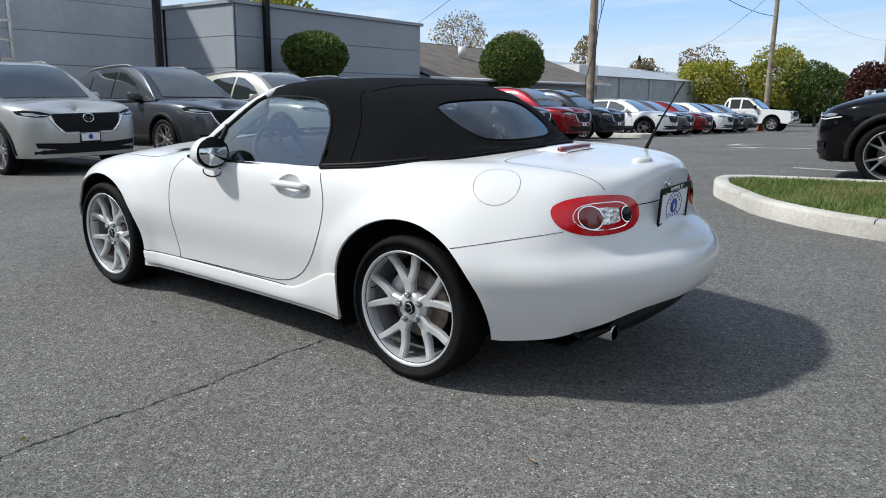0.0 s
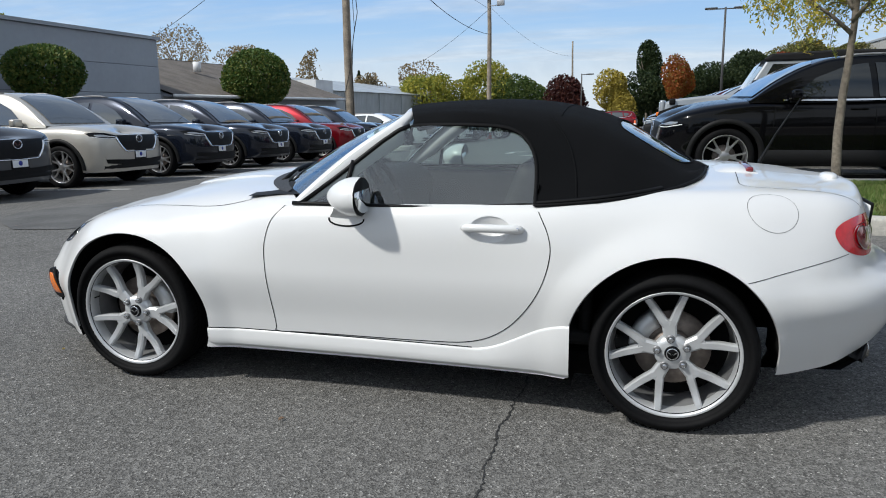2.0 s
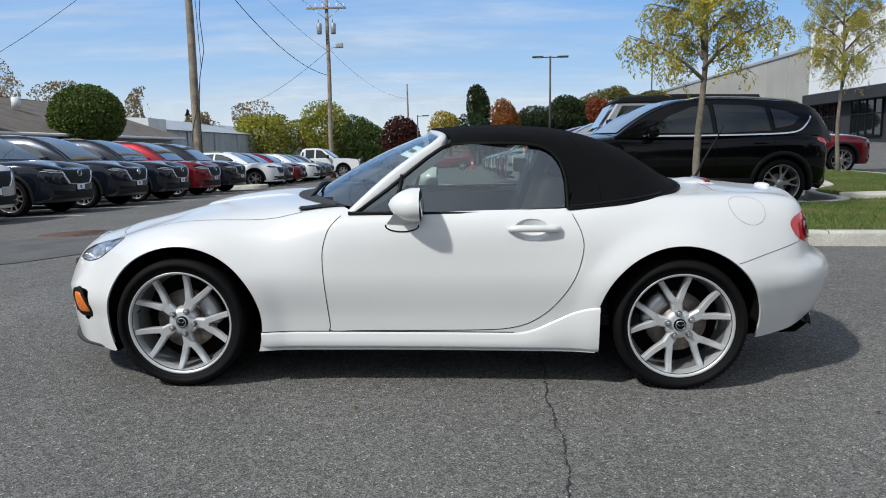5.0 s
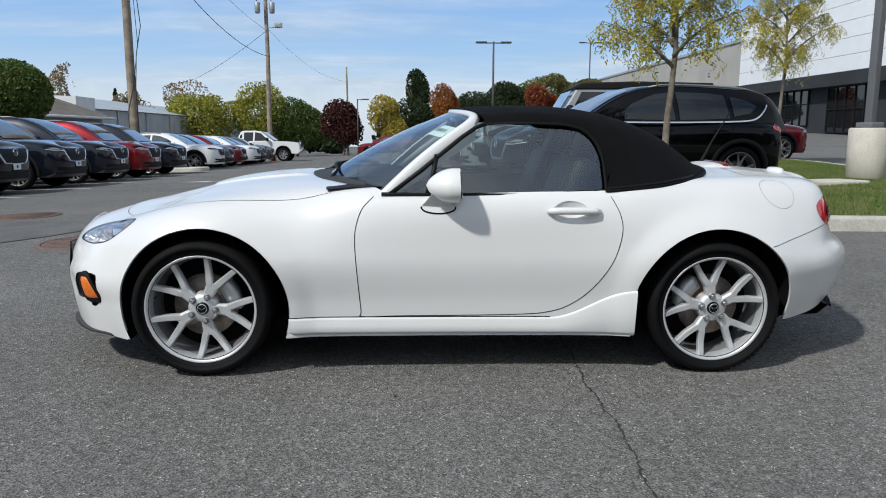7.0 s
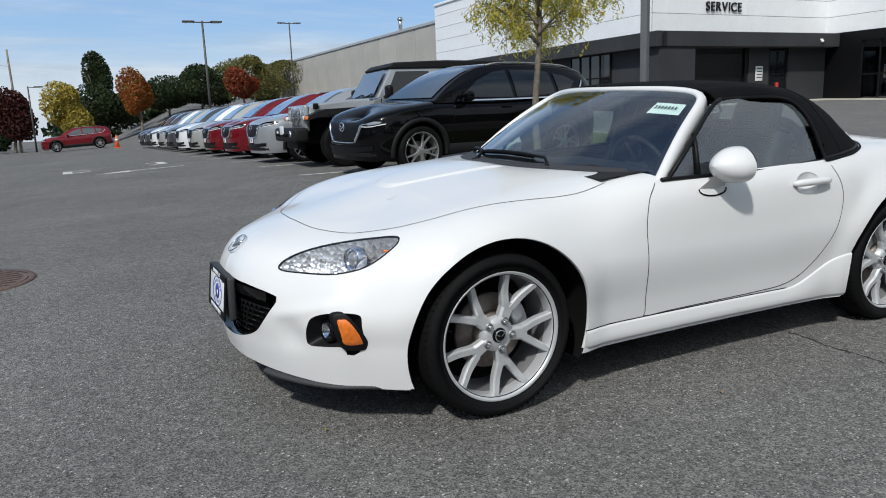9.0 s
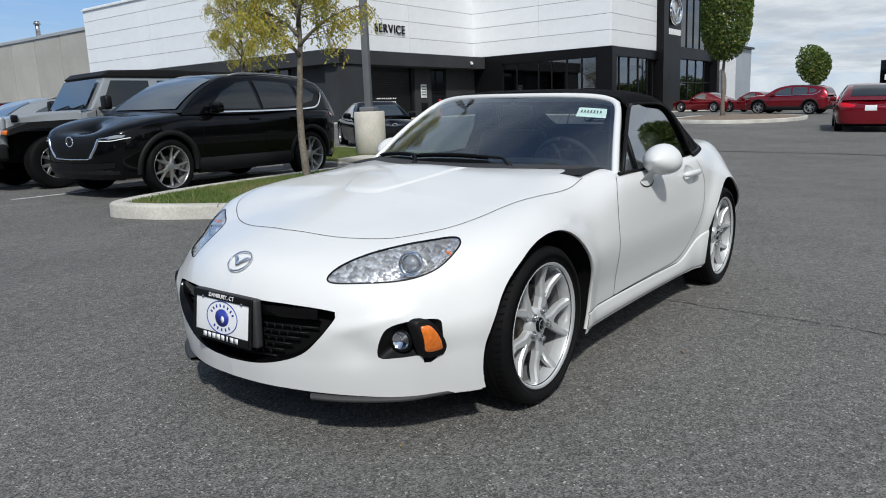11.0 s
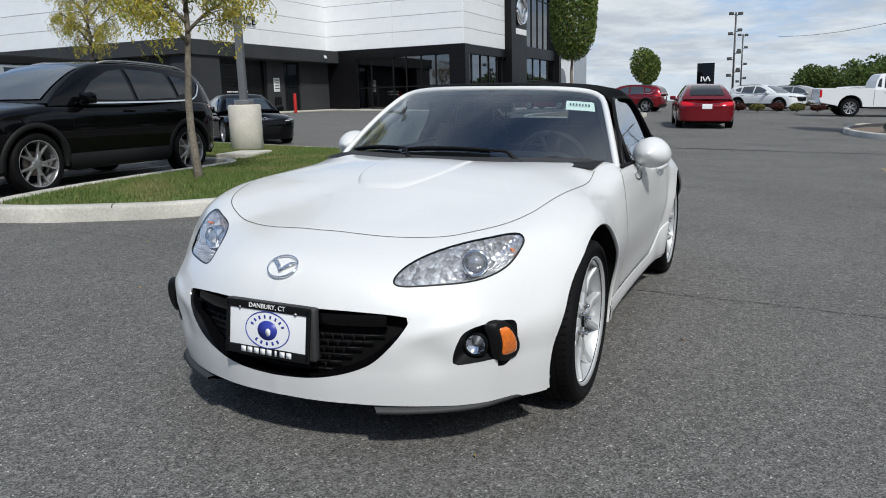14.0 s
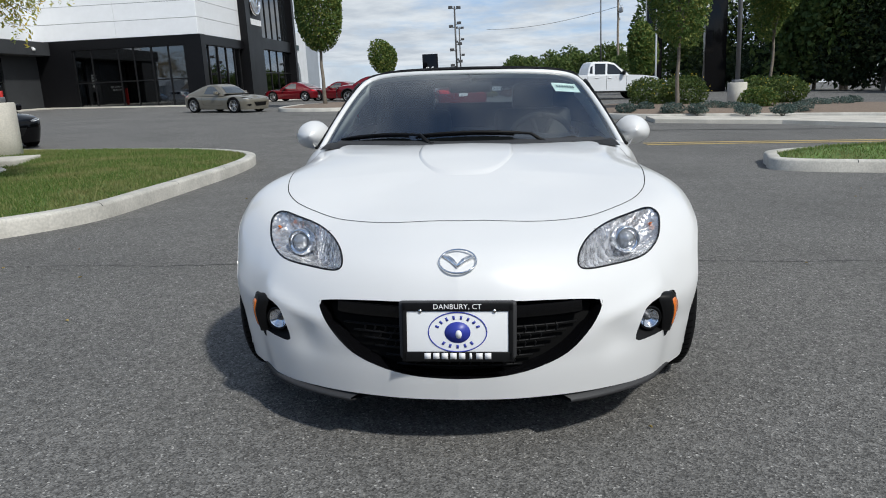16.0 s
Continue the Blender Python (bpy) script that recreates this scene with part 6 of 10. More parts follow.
GRASS_ISLE = [(-0.60, -5.45), (-0.62, -4.85), (-0.98, -4.30), (-1.42, -3.80), (-2.2, -3.42), (-3.3, -3.36), (-4.4, -3.35), (-5.6, -3.36), (-6.9, -3.48), (-7.8, -3.80),
              (-8.5, -4.6), (-8.9, -5.8), (-9.0, -7.4), (-9.3, -9.4), (-9.6, -12.6), (-9.2, -14.2), (-8.3, -14.3), (-7.7, -12.4), (-6.9, -9.9), (-6.1, -8.9), (-5.75, -7.9), (-5.72, -7.0), (-5.3, -6.52), (-4.5, -6.32), (-3.0, -6.12), (-1.6, -5.85)]
island("kerb_island", GRASS_ISLE, "pale concrete kerb round a grass island", M_SOIL, blades=120000)
island("kerb_island_far", [(-6.1, 3.85), (-5.5, 3.78), (-5.15, 4.6), (-5.0, 7.0), (-4.9, 14.0), (-7.2, 14.0), (-7.3, 7.0), (-7.2, 5.0), (-6.7, 4.1)], "concrete kerb round a small grass island", M_SOIL, blades=26000, mound=0.14)
bed = [(-18.8, 3.4), (-17.5, 4.5), (-17.2, 7.0), (-16.8, 10.0), (-15.4, 15.0), (-12.5, 22.0), (-18.0, 24.0), (-22.5, 14.0), (-24.8, 8.0), (-24.2, 4.2), (-21.5, 3.2)]
island("kerb_planting", bed, "concrete kerb round a mulched planting bed", M_MULCH, joint=3.0, mound=0.12)
apron = [(-17.4, 4.6), (-15.8, 4.5), (-14.8, 7.4), (-12.6, 10.0), (-9.0, 17.0), (-7.0, 26.0), (-10.5, 26.0), (-13.6, 17.0), (-16.0, 11.0), (-17.1, 7.2)]
b = bmesh.new()
b.faces.new([b.verts.new((x, y, lie(x, y) + 0.10)) for x, y in apron])
ext = bmesh.ops.extrude_face_region(b, geom=b.faces[:])
bmesh.ops.translate(b, vec=(0, 0, -0.25), verts=[v for v in ext["geom"] if isinstance(v, bmesh.types.BMVert)])
bmesh.ops.recalc_face_normals(b, faces=b.faces)
tagged(part("pavement", b, M_PALECONC, smooth=False), "pale concrete pavement strip beside the drive", "pavement", kind="structure")


# ---- other vehicles ----
PAINTS = {
    "black": paint("black_paint", (0.0022, 0.0022, 0.0028), 0.0, 0.15),
    "navy": paint("dark_navy_paint", (0.010, 0.013, 0.022), 0.3, 0.2),
    "grey": paint("dark_grey_metallic", (0.085, 0.09, 0.10), 0.55, 0.3),
    "silver": paint("pale_silver_metallic", (0.47, 0.47, 0.45), 0.45, 0.32),
    "beige": paint("warm_silver_metallic", (0.50, 0.47, 0.42), 0.4, 0.32),
    "white": paint("plain_white_paint", (0.72, 0.73, 0.74), 0.0, 0.3),
    "red": paint("soul_red_metallic", (0.17, 0.006, 0.012), 0.35, 0.25),
    "steel": paint("steel_grey_paint", (0.33, 0.35, 0.37), 0.4, 0.3),
    "sand": paint("zinc_sand_metallic", (0.20, 0.185, 0.15), 0.4, 0.3),
}
M_CLAD = material("wheel_arch_cladding", (0.011, 0.011, 0.0115), rough=0.6, spec=0.2, grain=0.12, scale=120, bump=0.08)


def lens_patch(sh, name, view, poly, mat, parent, off=0.004, n=4):
    line = []
    for a, b in zip(poly, poly[1:] + poly[:1]):
        line += [(a[0] + (b[0] - a[0]) * k / 6, a[1] + (b[1] - a[1]) * k / 6) for k in range(6)]
    return sh.patch(name, view, line, mat, parent, off=off, rings=6, n=0)


def vehicle(name, label, colour, D, plates=True, rails=True):
    """A car built about its middle on the ground, nose along +x. D holds its curves and sizes."""
    car = empty(name)
    tagged(car, label, D.get("kind", "car"))
    pm = PAINTS[colour]
    L0, L1, W = D["rear"], D["front"], D["half"]
    hub = D["hub"]
    R = D["tyre"]
    C = {
        "w": pchip([(L0, 0.0), (L0 + 0.012, W * 0.40), (L0 + 0.06, W * 0.72), (L0 + 0.20, W * 0.92), (L0 + 0.55, W), (0, W * 0.985), (L1 - 0.75, W), (L1 - 0.42, W * 0.965), (L1 - 0.20, W * 0.86), (L1 - 0.075, W * 0.68), (L1 - 0.016, W * 0.40), (L1, 0.0)]),
        "z0": pchip(D["deck"]),
        "r1": pchip([(L0, 0.6), (L1, 0.6)]),
        "z1": pchip([(x, z - 0.02) for x, z in D["deck"]]),
        "r2": pchip([(L0, 0.93), (L0 + 0.4, 0.93), (L1 - 0.6, 0.92), (L1, 0.93)]),
        "z2": pchip([(x, z - 0.075) for x, z in D["deck"]]),
        "zw": pchip([(L0, D["waist"]), (L1 - 0.5, D["waist"]), (L1, D["waist"] * 0.80)]),
        "r4": pchip([(L0, 0.97), (L1, 0.975)]),
        "z4": pchip([(L0, D["sill"] + 0.14), (L1, D["sill"] + 0.12)]),
        "r5": pchip([(L0, 0.92), (0, 0.95), (L1, 0.93)]),
        "z5": pchip([(L0, D["sill"] + 0.05), (0, D["sill"]), (L1, D["sill"] - 0.02)]),
    }
    us = [L0 + 0.2 - 0.2 * math.sin(math.pi / 2 * k / 8) for k in range(8, 0, -1)] + list(np.linspace(L0 + 0.2, L1 - 0.3, 74)) + [L1 - 0.3 + 0.3 * math.sin(math.pi / 2 * k / 12) for k in range(1, 13)]
    sh = Shell(*section_shell(C, us, (L1 - 0.55, L1, L1 - 0.40), (L0 + 0.35, L0, L0 + 0.25), 5))
    full = Shell(sh.v.copy(), sh.f)
    ra = R + 0.05
    for cx in hub:
        ring = [(cx + ra * math.cos(a), R + ra * math.sin(a)) for a in np.linspace(-0.6, math.pi + 0.6, 40)]
        for view in ("left", "right"):
            sh.cut(view, ring)
    body = sh.split("body", sh.f, pm, car)
    # roof and pillars
    xs = np.linspace(D["roof"][0][0], D["roof"][-1][0], 46)
    zc, zb, yb = pchip(D["roof"]), pchip([(x, z - 0.06) for x, z in D["deck"]]), pchip(D["belt"])
    top = max(z for _, z in D["roof"])
    rows = []
    for x in xs:
        c, b0 = float(zc(x)), float(zb(x))
        k = max(0.0, (c - b0) / (top - b0))
        y0 = float(yb(x)); y1 = y0 - 0.26 * k * D.get("tumble", 1.0)
        prof = smooth_line([(0, c), (y1 * 0.6, c - 0.008 * k), (y1 * 0.93, c - 0.03 * k), (y1 + (y0 - y1) * 0.14, c - 0.11 * k), ((y0 + y1) / 2 + 0.015 * k, (c + b0) / 2), (y0, b0)], 5)
        h = [(x, p[0], p[1]) for p in prof]
        rows.append([(p, -q, r) for p, q, r in h[:0:-1]] + h)
    cc = len(rows[0])
    gh = Shell([p for r in rows for p in r], [(i * cc + j, i * cc + j + 1, (i + 1) * cc + j + 1, (i + 1) * cc + j) for i in range(len(rows) - 1) for j in range(cc - 1)])
    roof = gh.split("roof", gh.f, PAINTS["black"] if D.get("dark_roof") else pm, car)
    for s, view in ((1, "left"), (-1, "right")):
        for w in D["windows"]:
            lens_patch(gh, "side_window", view, w, D.get("pane", M_CARSCREEN), roof, 0.011, 5)
        if D.get("chrome_line"):
            gh.ribbon("window_trim", view, D["chrome_line"], 0.022, M_CHROME, roof, off=0.016, n=6)
        for g in D.get("gaps", ()):
            full.ribbon("door_gap", view, g, 0.006, M_GAPSHADE, body, off=0.002, n=6)
        for x in D.get("handles", ()):
            p, n = full.drop(view, x, D["waist"] + 0.17)
            part("door_handle", box_bm(0.20, 0.03, 0.03, tuple(p + n * 0.012), 0.012), pm, body)
        # mirror, lamps
        mx, mz = D["mirror"]
        my = float(yb(mx)) + 0.10
        mr = part("door_mirror", box_bm(0.13, 0.20, 0.14, (mx, s * my, mz), 0.045, 3), pm if D.get("mirror_paint", True) else M_BLACK, car)
        part("mirror_foot", box_bm(0.08, 0.14, 0.04, (mx, s * (my - 0.10), mz - 0.07), 0.012), M_BLACK, mr)
        head = [(s * y, z) for y, z in D["headlamp"]]
        lp = lens_patch(full, "headlamp", "front", head, M_GLOSSBLACK, car, 0.003, 4)
        lens_patch(full, "lamp_unit", "front", [(s * y, z) for y, z in D["headlamp_in"]], M_PROJECTOR, lp, 0.008, 4)
        hl = D["headlamp"]
        full.ribbon("lamp_line", "front", [(s * y, z) for y, z in (hl[-1], hl[-2], hl[-3])], 0.010, M_PLATE, lp, n=5, off=0.012)
        full.patch("tail_lamp", "rear", [(s * y, z) for y, z in D["taillamp"]], M_RED, car, off=0.006, rings=3, n=4)
        if D.get("clad"):
            for cx in hub:
                rr = []
                for a in np.linspace(-0.15, math.pi + 0.15, 26):
                    x, z = cx + ra * math.cos(a), R + ra * math.sin(a)
                    p, _ = full.drop(view, x, z)
                    p2, _ = full.drop(view, cx + (ra + 0.065) * math.cos(a), R + (ra + 0.065) * math.sin(a))
                    rr.append([(x, p.y - s * 0.05, z), (x, p.y + s * 0.012, z), (p2.x, p2.y + s * 0.010, p2.z), (p2.x, p2.y - s * 0.01, p2.z)])
                grid_part("arch_cladding", rr, M_CLAD, car)
            x0, x1 = hub[1] + ra + 0.04, hub[0] - ra - 0.04
            rr = []
            for x in np.linspace(x0, x1, 12):
                p, _ = full.drop(view, x, D["sill"] + 0.09)
                rr.append([(x, p.y - s * 0.01, D["sill"] + 0.20), (x, p.y + s * 0.016, D["sill"] + 0.17), (x, p.y + s * 0.016, D["sill"] + 0.02), (x, p.y - s * 0.06, D["sill"] - 0.03)])
            grid_part("sill_cladding", rr, M_CLAD, car)
        if rails and D.get("rails"):
            pts = []
            for x in np.linspace(*D["rails"], 10):
                p, n = gh.drop("top", x, s * 0.56)
                pts.append(p + Vector((0, 0, 0.022 if abs(x - sum(D["rails"]) / 2) < abs(D["rails"][0] - D["rails"][1]) * 0.45 else 0.0)))
            part("roof_rail", tube_bm(pts, 0.018, 6), M_ALLOYDARK, roof)
    for q, nm in ((D["screen"], "windscreen"),):
        lens_patch(gh, nm, "front", q, M_CARSCREEN, roof, 0.012, 5)
    lens_patch(gh, "rear_window", "rear", D["rear_window"], M_DARKGLASS, roof, 0.010, 5)
    # front face
    gr = lens_patch(full, "grille", "front", D["grille"], M_BLACK, car, 0.006)
    gz = [z for _, z in D["grille"]]
    for k in range(5):
        z = min(gz) + (max(gz) - min(gz)) * (0.22 + 0.16 * k)
        wd = min(W * 0.36, W * (0.30 + 0.05 * k))
        full.ribbon("grille_bar", "front", [(-wd, z), (-wd / 2, z), (0, z), (wd / 2, z), (wd, z)], 0.010, M_BLACK, gr, n=3, off=0.010)
    if D.get("wing"):
        full.ribbon("grille_wing", "front", D["wing"], 0.014, M_CHROME, gr, n=6, thick=0.014)
        for blade in (D["wing"][1:4], D["wing"][-4:-1]):
            full.ribbon("grille_blade", "front", blade, 0.034, M_CHROME, gr, n=6, thick=0.016)
    lens_patch(full, "lower_intake", "front", D["intake"], M_BLACK, car, 0.014)
    ez = D["emblem"]
    p, n = full.drop("front", 0, ez)
    ring = tube_bm([(p.x + 0.012, 0.075 * math.cos(a), ez + 0.06 * math.sin(a)) for a in np.linspace(0, 2 * math.pi, 21)], 0.009, 5)
    for s in (1, -1):
        vs = [ring.verts.new((p.x + 0.016, s * y, ez + z)) for y, z in ((0.0, -0.03), (0.03, 0.02), (0.068, 0.03), (0.03, -0.005))]
        ring.faces.new(vs if s < 0 else vs[::-1])
    part("badge", ring, M_CHROME, gr)
    if plates:
        pl = part("plate", box_bm(0.012, 0.31, 0.16, (L1 - 0.005, 0, D["plate"]), 0.004), M_BLACK, car)
        part("plate_card", box_bm(0.004, 0.27, 0.115, (L1 + 0.003, 0, D["plate"]), 0.001), M_PLATE, pl)
        part("plate_mark", cyl_bm(0.035, 0.035, 0.003, 16, pose(L1 + 0.006, 0, D["plate"], 0, 90, 0)), M_BLUE, pl)
        rp, _ = full.drop("rear", 0, D["waist"] + 0.05)
        part("rear_plate", box_bm(0.012, 0.31, 0.16, (rp.x - 0.004, 0, D["waist"] + 0.05), 0.004), M_PLATE, car)
    if D.get("clad"):
        rr = []
        for y in np.linspace(-W * 0.8, W * 0.8, 15):
            p, _ = full.drop("front", y, D["sill"] + 0.05)
            rr.append([(p.x + 0.004, y, D["sill"] + 0.12), (p.x + 0.02, y, D["sill"] + 0.06), (p.x - 0.06, y, D["sill"] - 0.03)])
        grid_part("front_skirt", rr, M_CLAD, car)
        rr = []
        for y in np.linspace(-W * 0.85, W * 0.85, 15):
            p, _ = full.drop("rear", y, D["sill"] + 0.1)
            rr.append([(p.x - 0.004, y, D["sill"] + 0.24), (p.x - 0.02, y, D["sill"] + 0.1), (p.x + 0.06, y, D["sill"] + 0.0)])
        grid_part("rear_skirt", rr, M_CLAD, car)
    part("underbody", box_bm(L1 - L0 - 0.5, W * 1.5, 0.25, ((L0 + L1) / 2, 0, D["sill"] + 0.10), 0.05), M_GAPSHADE, car)
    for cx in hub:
        # near-black block between the wheels, put in for the shade under the car
        part("axle_shadow", box_bm(ra * 1.9, W * 1.55, ra, (cx, 0, R + ra * 0.42), 0.02), M_GAPSHADE, car)
        for s in (1, -1):
            make_wheel(car, (cx, s * (W - 0.115), R), s, radius=R, rim=D["rim"], width=0.215, fine=False, spin=0.3 + cx, alloy=D.get("alloy"), fork=0.24, spoke_w=0.024, root=0.16)
    return car


M_DARKALLOY = material("machined_alloy", (0.45, 0.45, 0.46), rough=0.3, metal=0.8)
SUV = dict(
    kind="car", rear=-2.19, front=2.27, half=0.92, hub=(1.35, -1.35), tyre=0.362, rim=0.268, waist=0.78, sill=0.27, emblem=0.80, plate=0.53,
    deck=[(-2.19, 0.98), (-1.85, 1.12), (-1.2, 1.13), (0.0, 1.09), (0.95, 1.09), (1.4, 1.085), (1.8, 1.05), (2.05, 1.005), (2.20, 0.955), (2.27, 0.905)],
    belt=[(-2.16, 0.74), (-1.8, 0.83), (-0.8, 0.86), (0.6, 0.855), (1.05, 0.84)],
    roof=[(-2.15, 1.05), (-2.08, 1.25), (-1.95, 1.45), (-1.80, 1.535), (-1.2, 1.60), (-0.5, 1.625), (0.05, 1.595), (0.40, 1.49), (0.75, 1.30), (1.08, 1.06)],
    windows=[[(0.62, 1.10), (0.30, 1.33), (-0.05, 1.465), (-0.30, 1.497), (-0.33, 1.09)], [(-0.40, 1.09), (-0.38, 1.50), (-0.9, 1.49), (-1.13, 1.46), (-1.18, 1.12)], [(-1.25, 1.15), (-1.22, 1.44), (-1.45, 1.40), (-1.64, 1.31), (-1.52, 1.20)]],
    chrome_line=[(0.70, 1.055), (0.0, 1.055), (-0.8, 1.065), (-1.4, 1.085), (-1.62, 1.13), (-1.76, 1.25), (-1.81, 1.33)],
    gaps=[[(0.78, 1.03), (0.80, 0.75), (0.76, 0.46), (-0.2, 0.45)], [(-0.36, 1.06), (-0.37, 0.75), (-0.36, 0.46)], [(-1.23, 1.08), (-1.18, 0.85), (-0.98, 0.62), (-0.90, 0.46)]],
    handles=(-0.18, -1.02), mirror=(0.58, 1.12), clad=True, rails=(-1.7, 0.0), chrome=True,
    headlamp=[(0.50, 0.86), (0.62, 0.90), (0.78, 0.925), (0.86, 0.91), (0.84, 0.85), (0.70, 0.815), (0.54, 0.815)],
    headlamp_in=[(0.60, 0.85), (0.74, 0.885), (0.81, 0.88), (0.79, 0.85), (0.66, 0.832)],
    taillamp=[(0.52, 0.98), (0.70, 1.02), (0.82, 1.03), (0.86, 0.98), (0.78, 0.92), (0.56, 0.93)],
    screen=[(-0.66, 1.10), (0.66, 1.10), (0.57, 1.50), (0.3, 1.54), (-0.3, 1.54), (-0.57, 1.50)],
    rear_window=[(-0.56, 1.18), (0.56, 1.18), (0.50, 1.42), (-0.50, 1.42)],
    grille=[(-0.50, 0.865), (0.50, 0.865), (0.46, 0.72), (0.34, 0.61), (-0.34, 0.61), (-0.46, 0.72)],
    wing=[(-0.66, 0.85), (-0.53, 0.83), (-0.48, 0.73), (-0.38, 0.605), (-0.2, 0.585), (0.2, 0.585), (0.38, 0.605), (0.48, 0.73), (0.53, 0.83), (0.66, 0.85)],
    intake=[(-0.72, 0.47), (-0.3, 0.45), (0.3, 0.45), (0.72, 0.47), (0.70, 0.40), (0.3, 0.36), (-0.3, 0.36), (-0.70, 0.40)], alloy=M_DARKALLOY)


def scaled(D, sx, sy, sz, **more):
    """The same kind of car at other proportions."""
    E = {}
    for k, v in D.items():
        if k in ("deck", "roof", "chrome_line"):
            E[k] = [(a * sx, b * sz) for a, b in v]
        elif k == "belt":
            E[k] = [(a * sx, b * sy) for a, b in v]
        elif k in ("windows", "gaps"):
            E[k] = [[(a * sx, b * sz) for a, b in w] for w in v]
        elif k in ("headlamp", "headlamp_in", "taillamp", "screen", "rear_window", "grille", "wing", "intake"):
            E[k] = [(a * sy, b * sz) for a, b in v]
        elif k in ("rear", "front"):
            E[k] = v * sx
        elif k == "half":
            E[k] = v * sy
        elif k in ("waist", "emblem", "plate"):
            E[k] = v * sz
        elif k in ("hub", "handles", "rails"):
            E[k] = tuple(a * sx for a in v)
        elif k == "mirror":
            E[k] = (v[0] * sx, v[1] * sz)
        else:
            E[k] = v
    E.update(more)
    return E


SMALL = scaled(SUV, 0.966, 0.975, 0.925, tyre=0.345, rim=0.25, sill=0.24)
SEDAN = scaled(SUV, 1.06, 0.99, 0.86, tyre=0.335, rim=0.235, sill=0.20, clad=False, rails=None,
               roof=[(-2.10, 0.95), (-1.75, 1.14), (-1.2, 1.36), (-0.7, 1.44), (-0.1, 1.45), (0.30, 1.36), (0.75, 1.12), (1.05, 0.93)],
               windows=[[(0.60, 0.98), (0.25, 1.20), (-0.05, 1.33), (-0.30, 1.35), (-0.33, 0.96)], [(-0.40, 0.96), (-0.38, 1.35), (-0.8, 1.33), (-1.15, 1.24), (-1.42, 1.05), (-1.1, 0.98)]],
               chrome_line=[(0.62, 0.945), (-0.4, 0.935), (-1.1, 0.955), (-1.46, 1.05)],
               screen=[(-0.62, 0.98), (0.62, 0.98), (0.52, 1.34), (0.3, 1.38), (-0.3, 1.38), (-0.52, 1.34)], rear_window=[(-0.54, 1.06), (0.54, 1.06), (0.46, 1.38), (-0.46, 1.38)],
               taillamp=[(0.40, 0.80), (0.62, 0.86), (0.82, 0.87), (0.87, 0.82), (0.78, 0.75), (0.50, 0.74)])
COUPE = scaled(SUV, 0.86, 0.935, 0.70, tyre=0.312, rim=0.225, sill=0.16, clad=False, rails=None,
               roof=[(-1.55, 0.80), (-1.2, 0.95), (-0.8, 1.12), (-0.45, 1.20), (-0.1, 1.21), (0.15, 1.13), (0.62, 0.80)],
               windows=[[(0.38, 0.80), (0.12, 0.98), (-0.08, 1.09), (-0.30, 1.12), (-0.46, 1.08), (-0.52, 0.80)]],
               chrome_line=None, wing=None, emblem=0.60, grille=[(-0.40, 0.45), (0.40, 0.45), (0.30, 0.28), (-0.30, 0.28)], intake=[(-0.72, 0.34), (-0.6, 0.38), (-0.5, 0.34), (-0.6, 0.28)], headlamp=[(0.46, 0.60), (0.60, 0.635), (0.72, 0.65), (0.80, 0.64), (0.76, 0.605), (0.62, 0.58), (0.50, 0.575)], headlamp_in=[(0.54, 0.605), (0.66, 0.625), (0.72, 0.62), (0.68, 0.605), (0.58, 0.592)],
               gaps=[[(0.48, 0.72), (0.50, 0.5), (0.46, 0.32), (-0.45, 0.32), (-0.62, 0.5), (-0.60, 0.72)]], handles=(-0.42,), mirror=(0.28, 0.84), hub=(1.16, -1.16),
               screen=[(-0.58, 0.82), (0.58, 0.82), (0.48, 1.10), (-0.48, 1.10)], rear_window=[(-0.4, 0.92), (0.4, 0.92), (0.36, 1.10), (-0.36, 1.10)])


def taller(D, k, z0=1.1):
    """The same car with a higher cabin."""
    up = lambda z: z0 + (z - z0) * k if z > z0 else z
    E = dict(D)
    for key in ("roof", "chrome_line", "screen", "rear_window"):
        E[key] = [(a, up(z)) for a, z in D[key]]
    E["windows"] = [[(a, up(z)) for a, z in w] for w in D["windows"]]
    return E


TALL = taller(SUV, 1.16)


# the one by the lawn: longer screen, lower and blunter nose
LAWN = dict(SUV, front=2.17, pane=M_DARKGLASS)
LAWN["deck"] = SUV["deck"][:5] + [(1.4, 1.055), (1.8, 0.99), (2.0, 0.935), (2.11, 0.885), (2.17, 0.83)]
for key in ("headlamp", "headlamp_in", "grille", "wing"):
    LAWN[key] = [(a, z - 0.085) for a, z in SUV[key]]
LAWN["emblem"] = 0.72


def parked(first, spots):
    """Puts a built car at the first spot and copies it to the rest."""
    first.matrix_world = rest(*spots[0])
    for q in spots[1:]:
        copy_thing(first, rest(*q))


ROW_X = 9.85     # middle of the cars whose noses point at the aisle


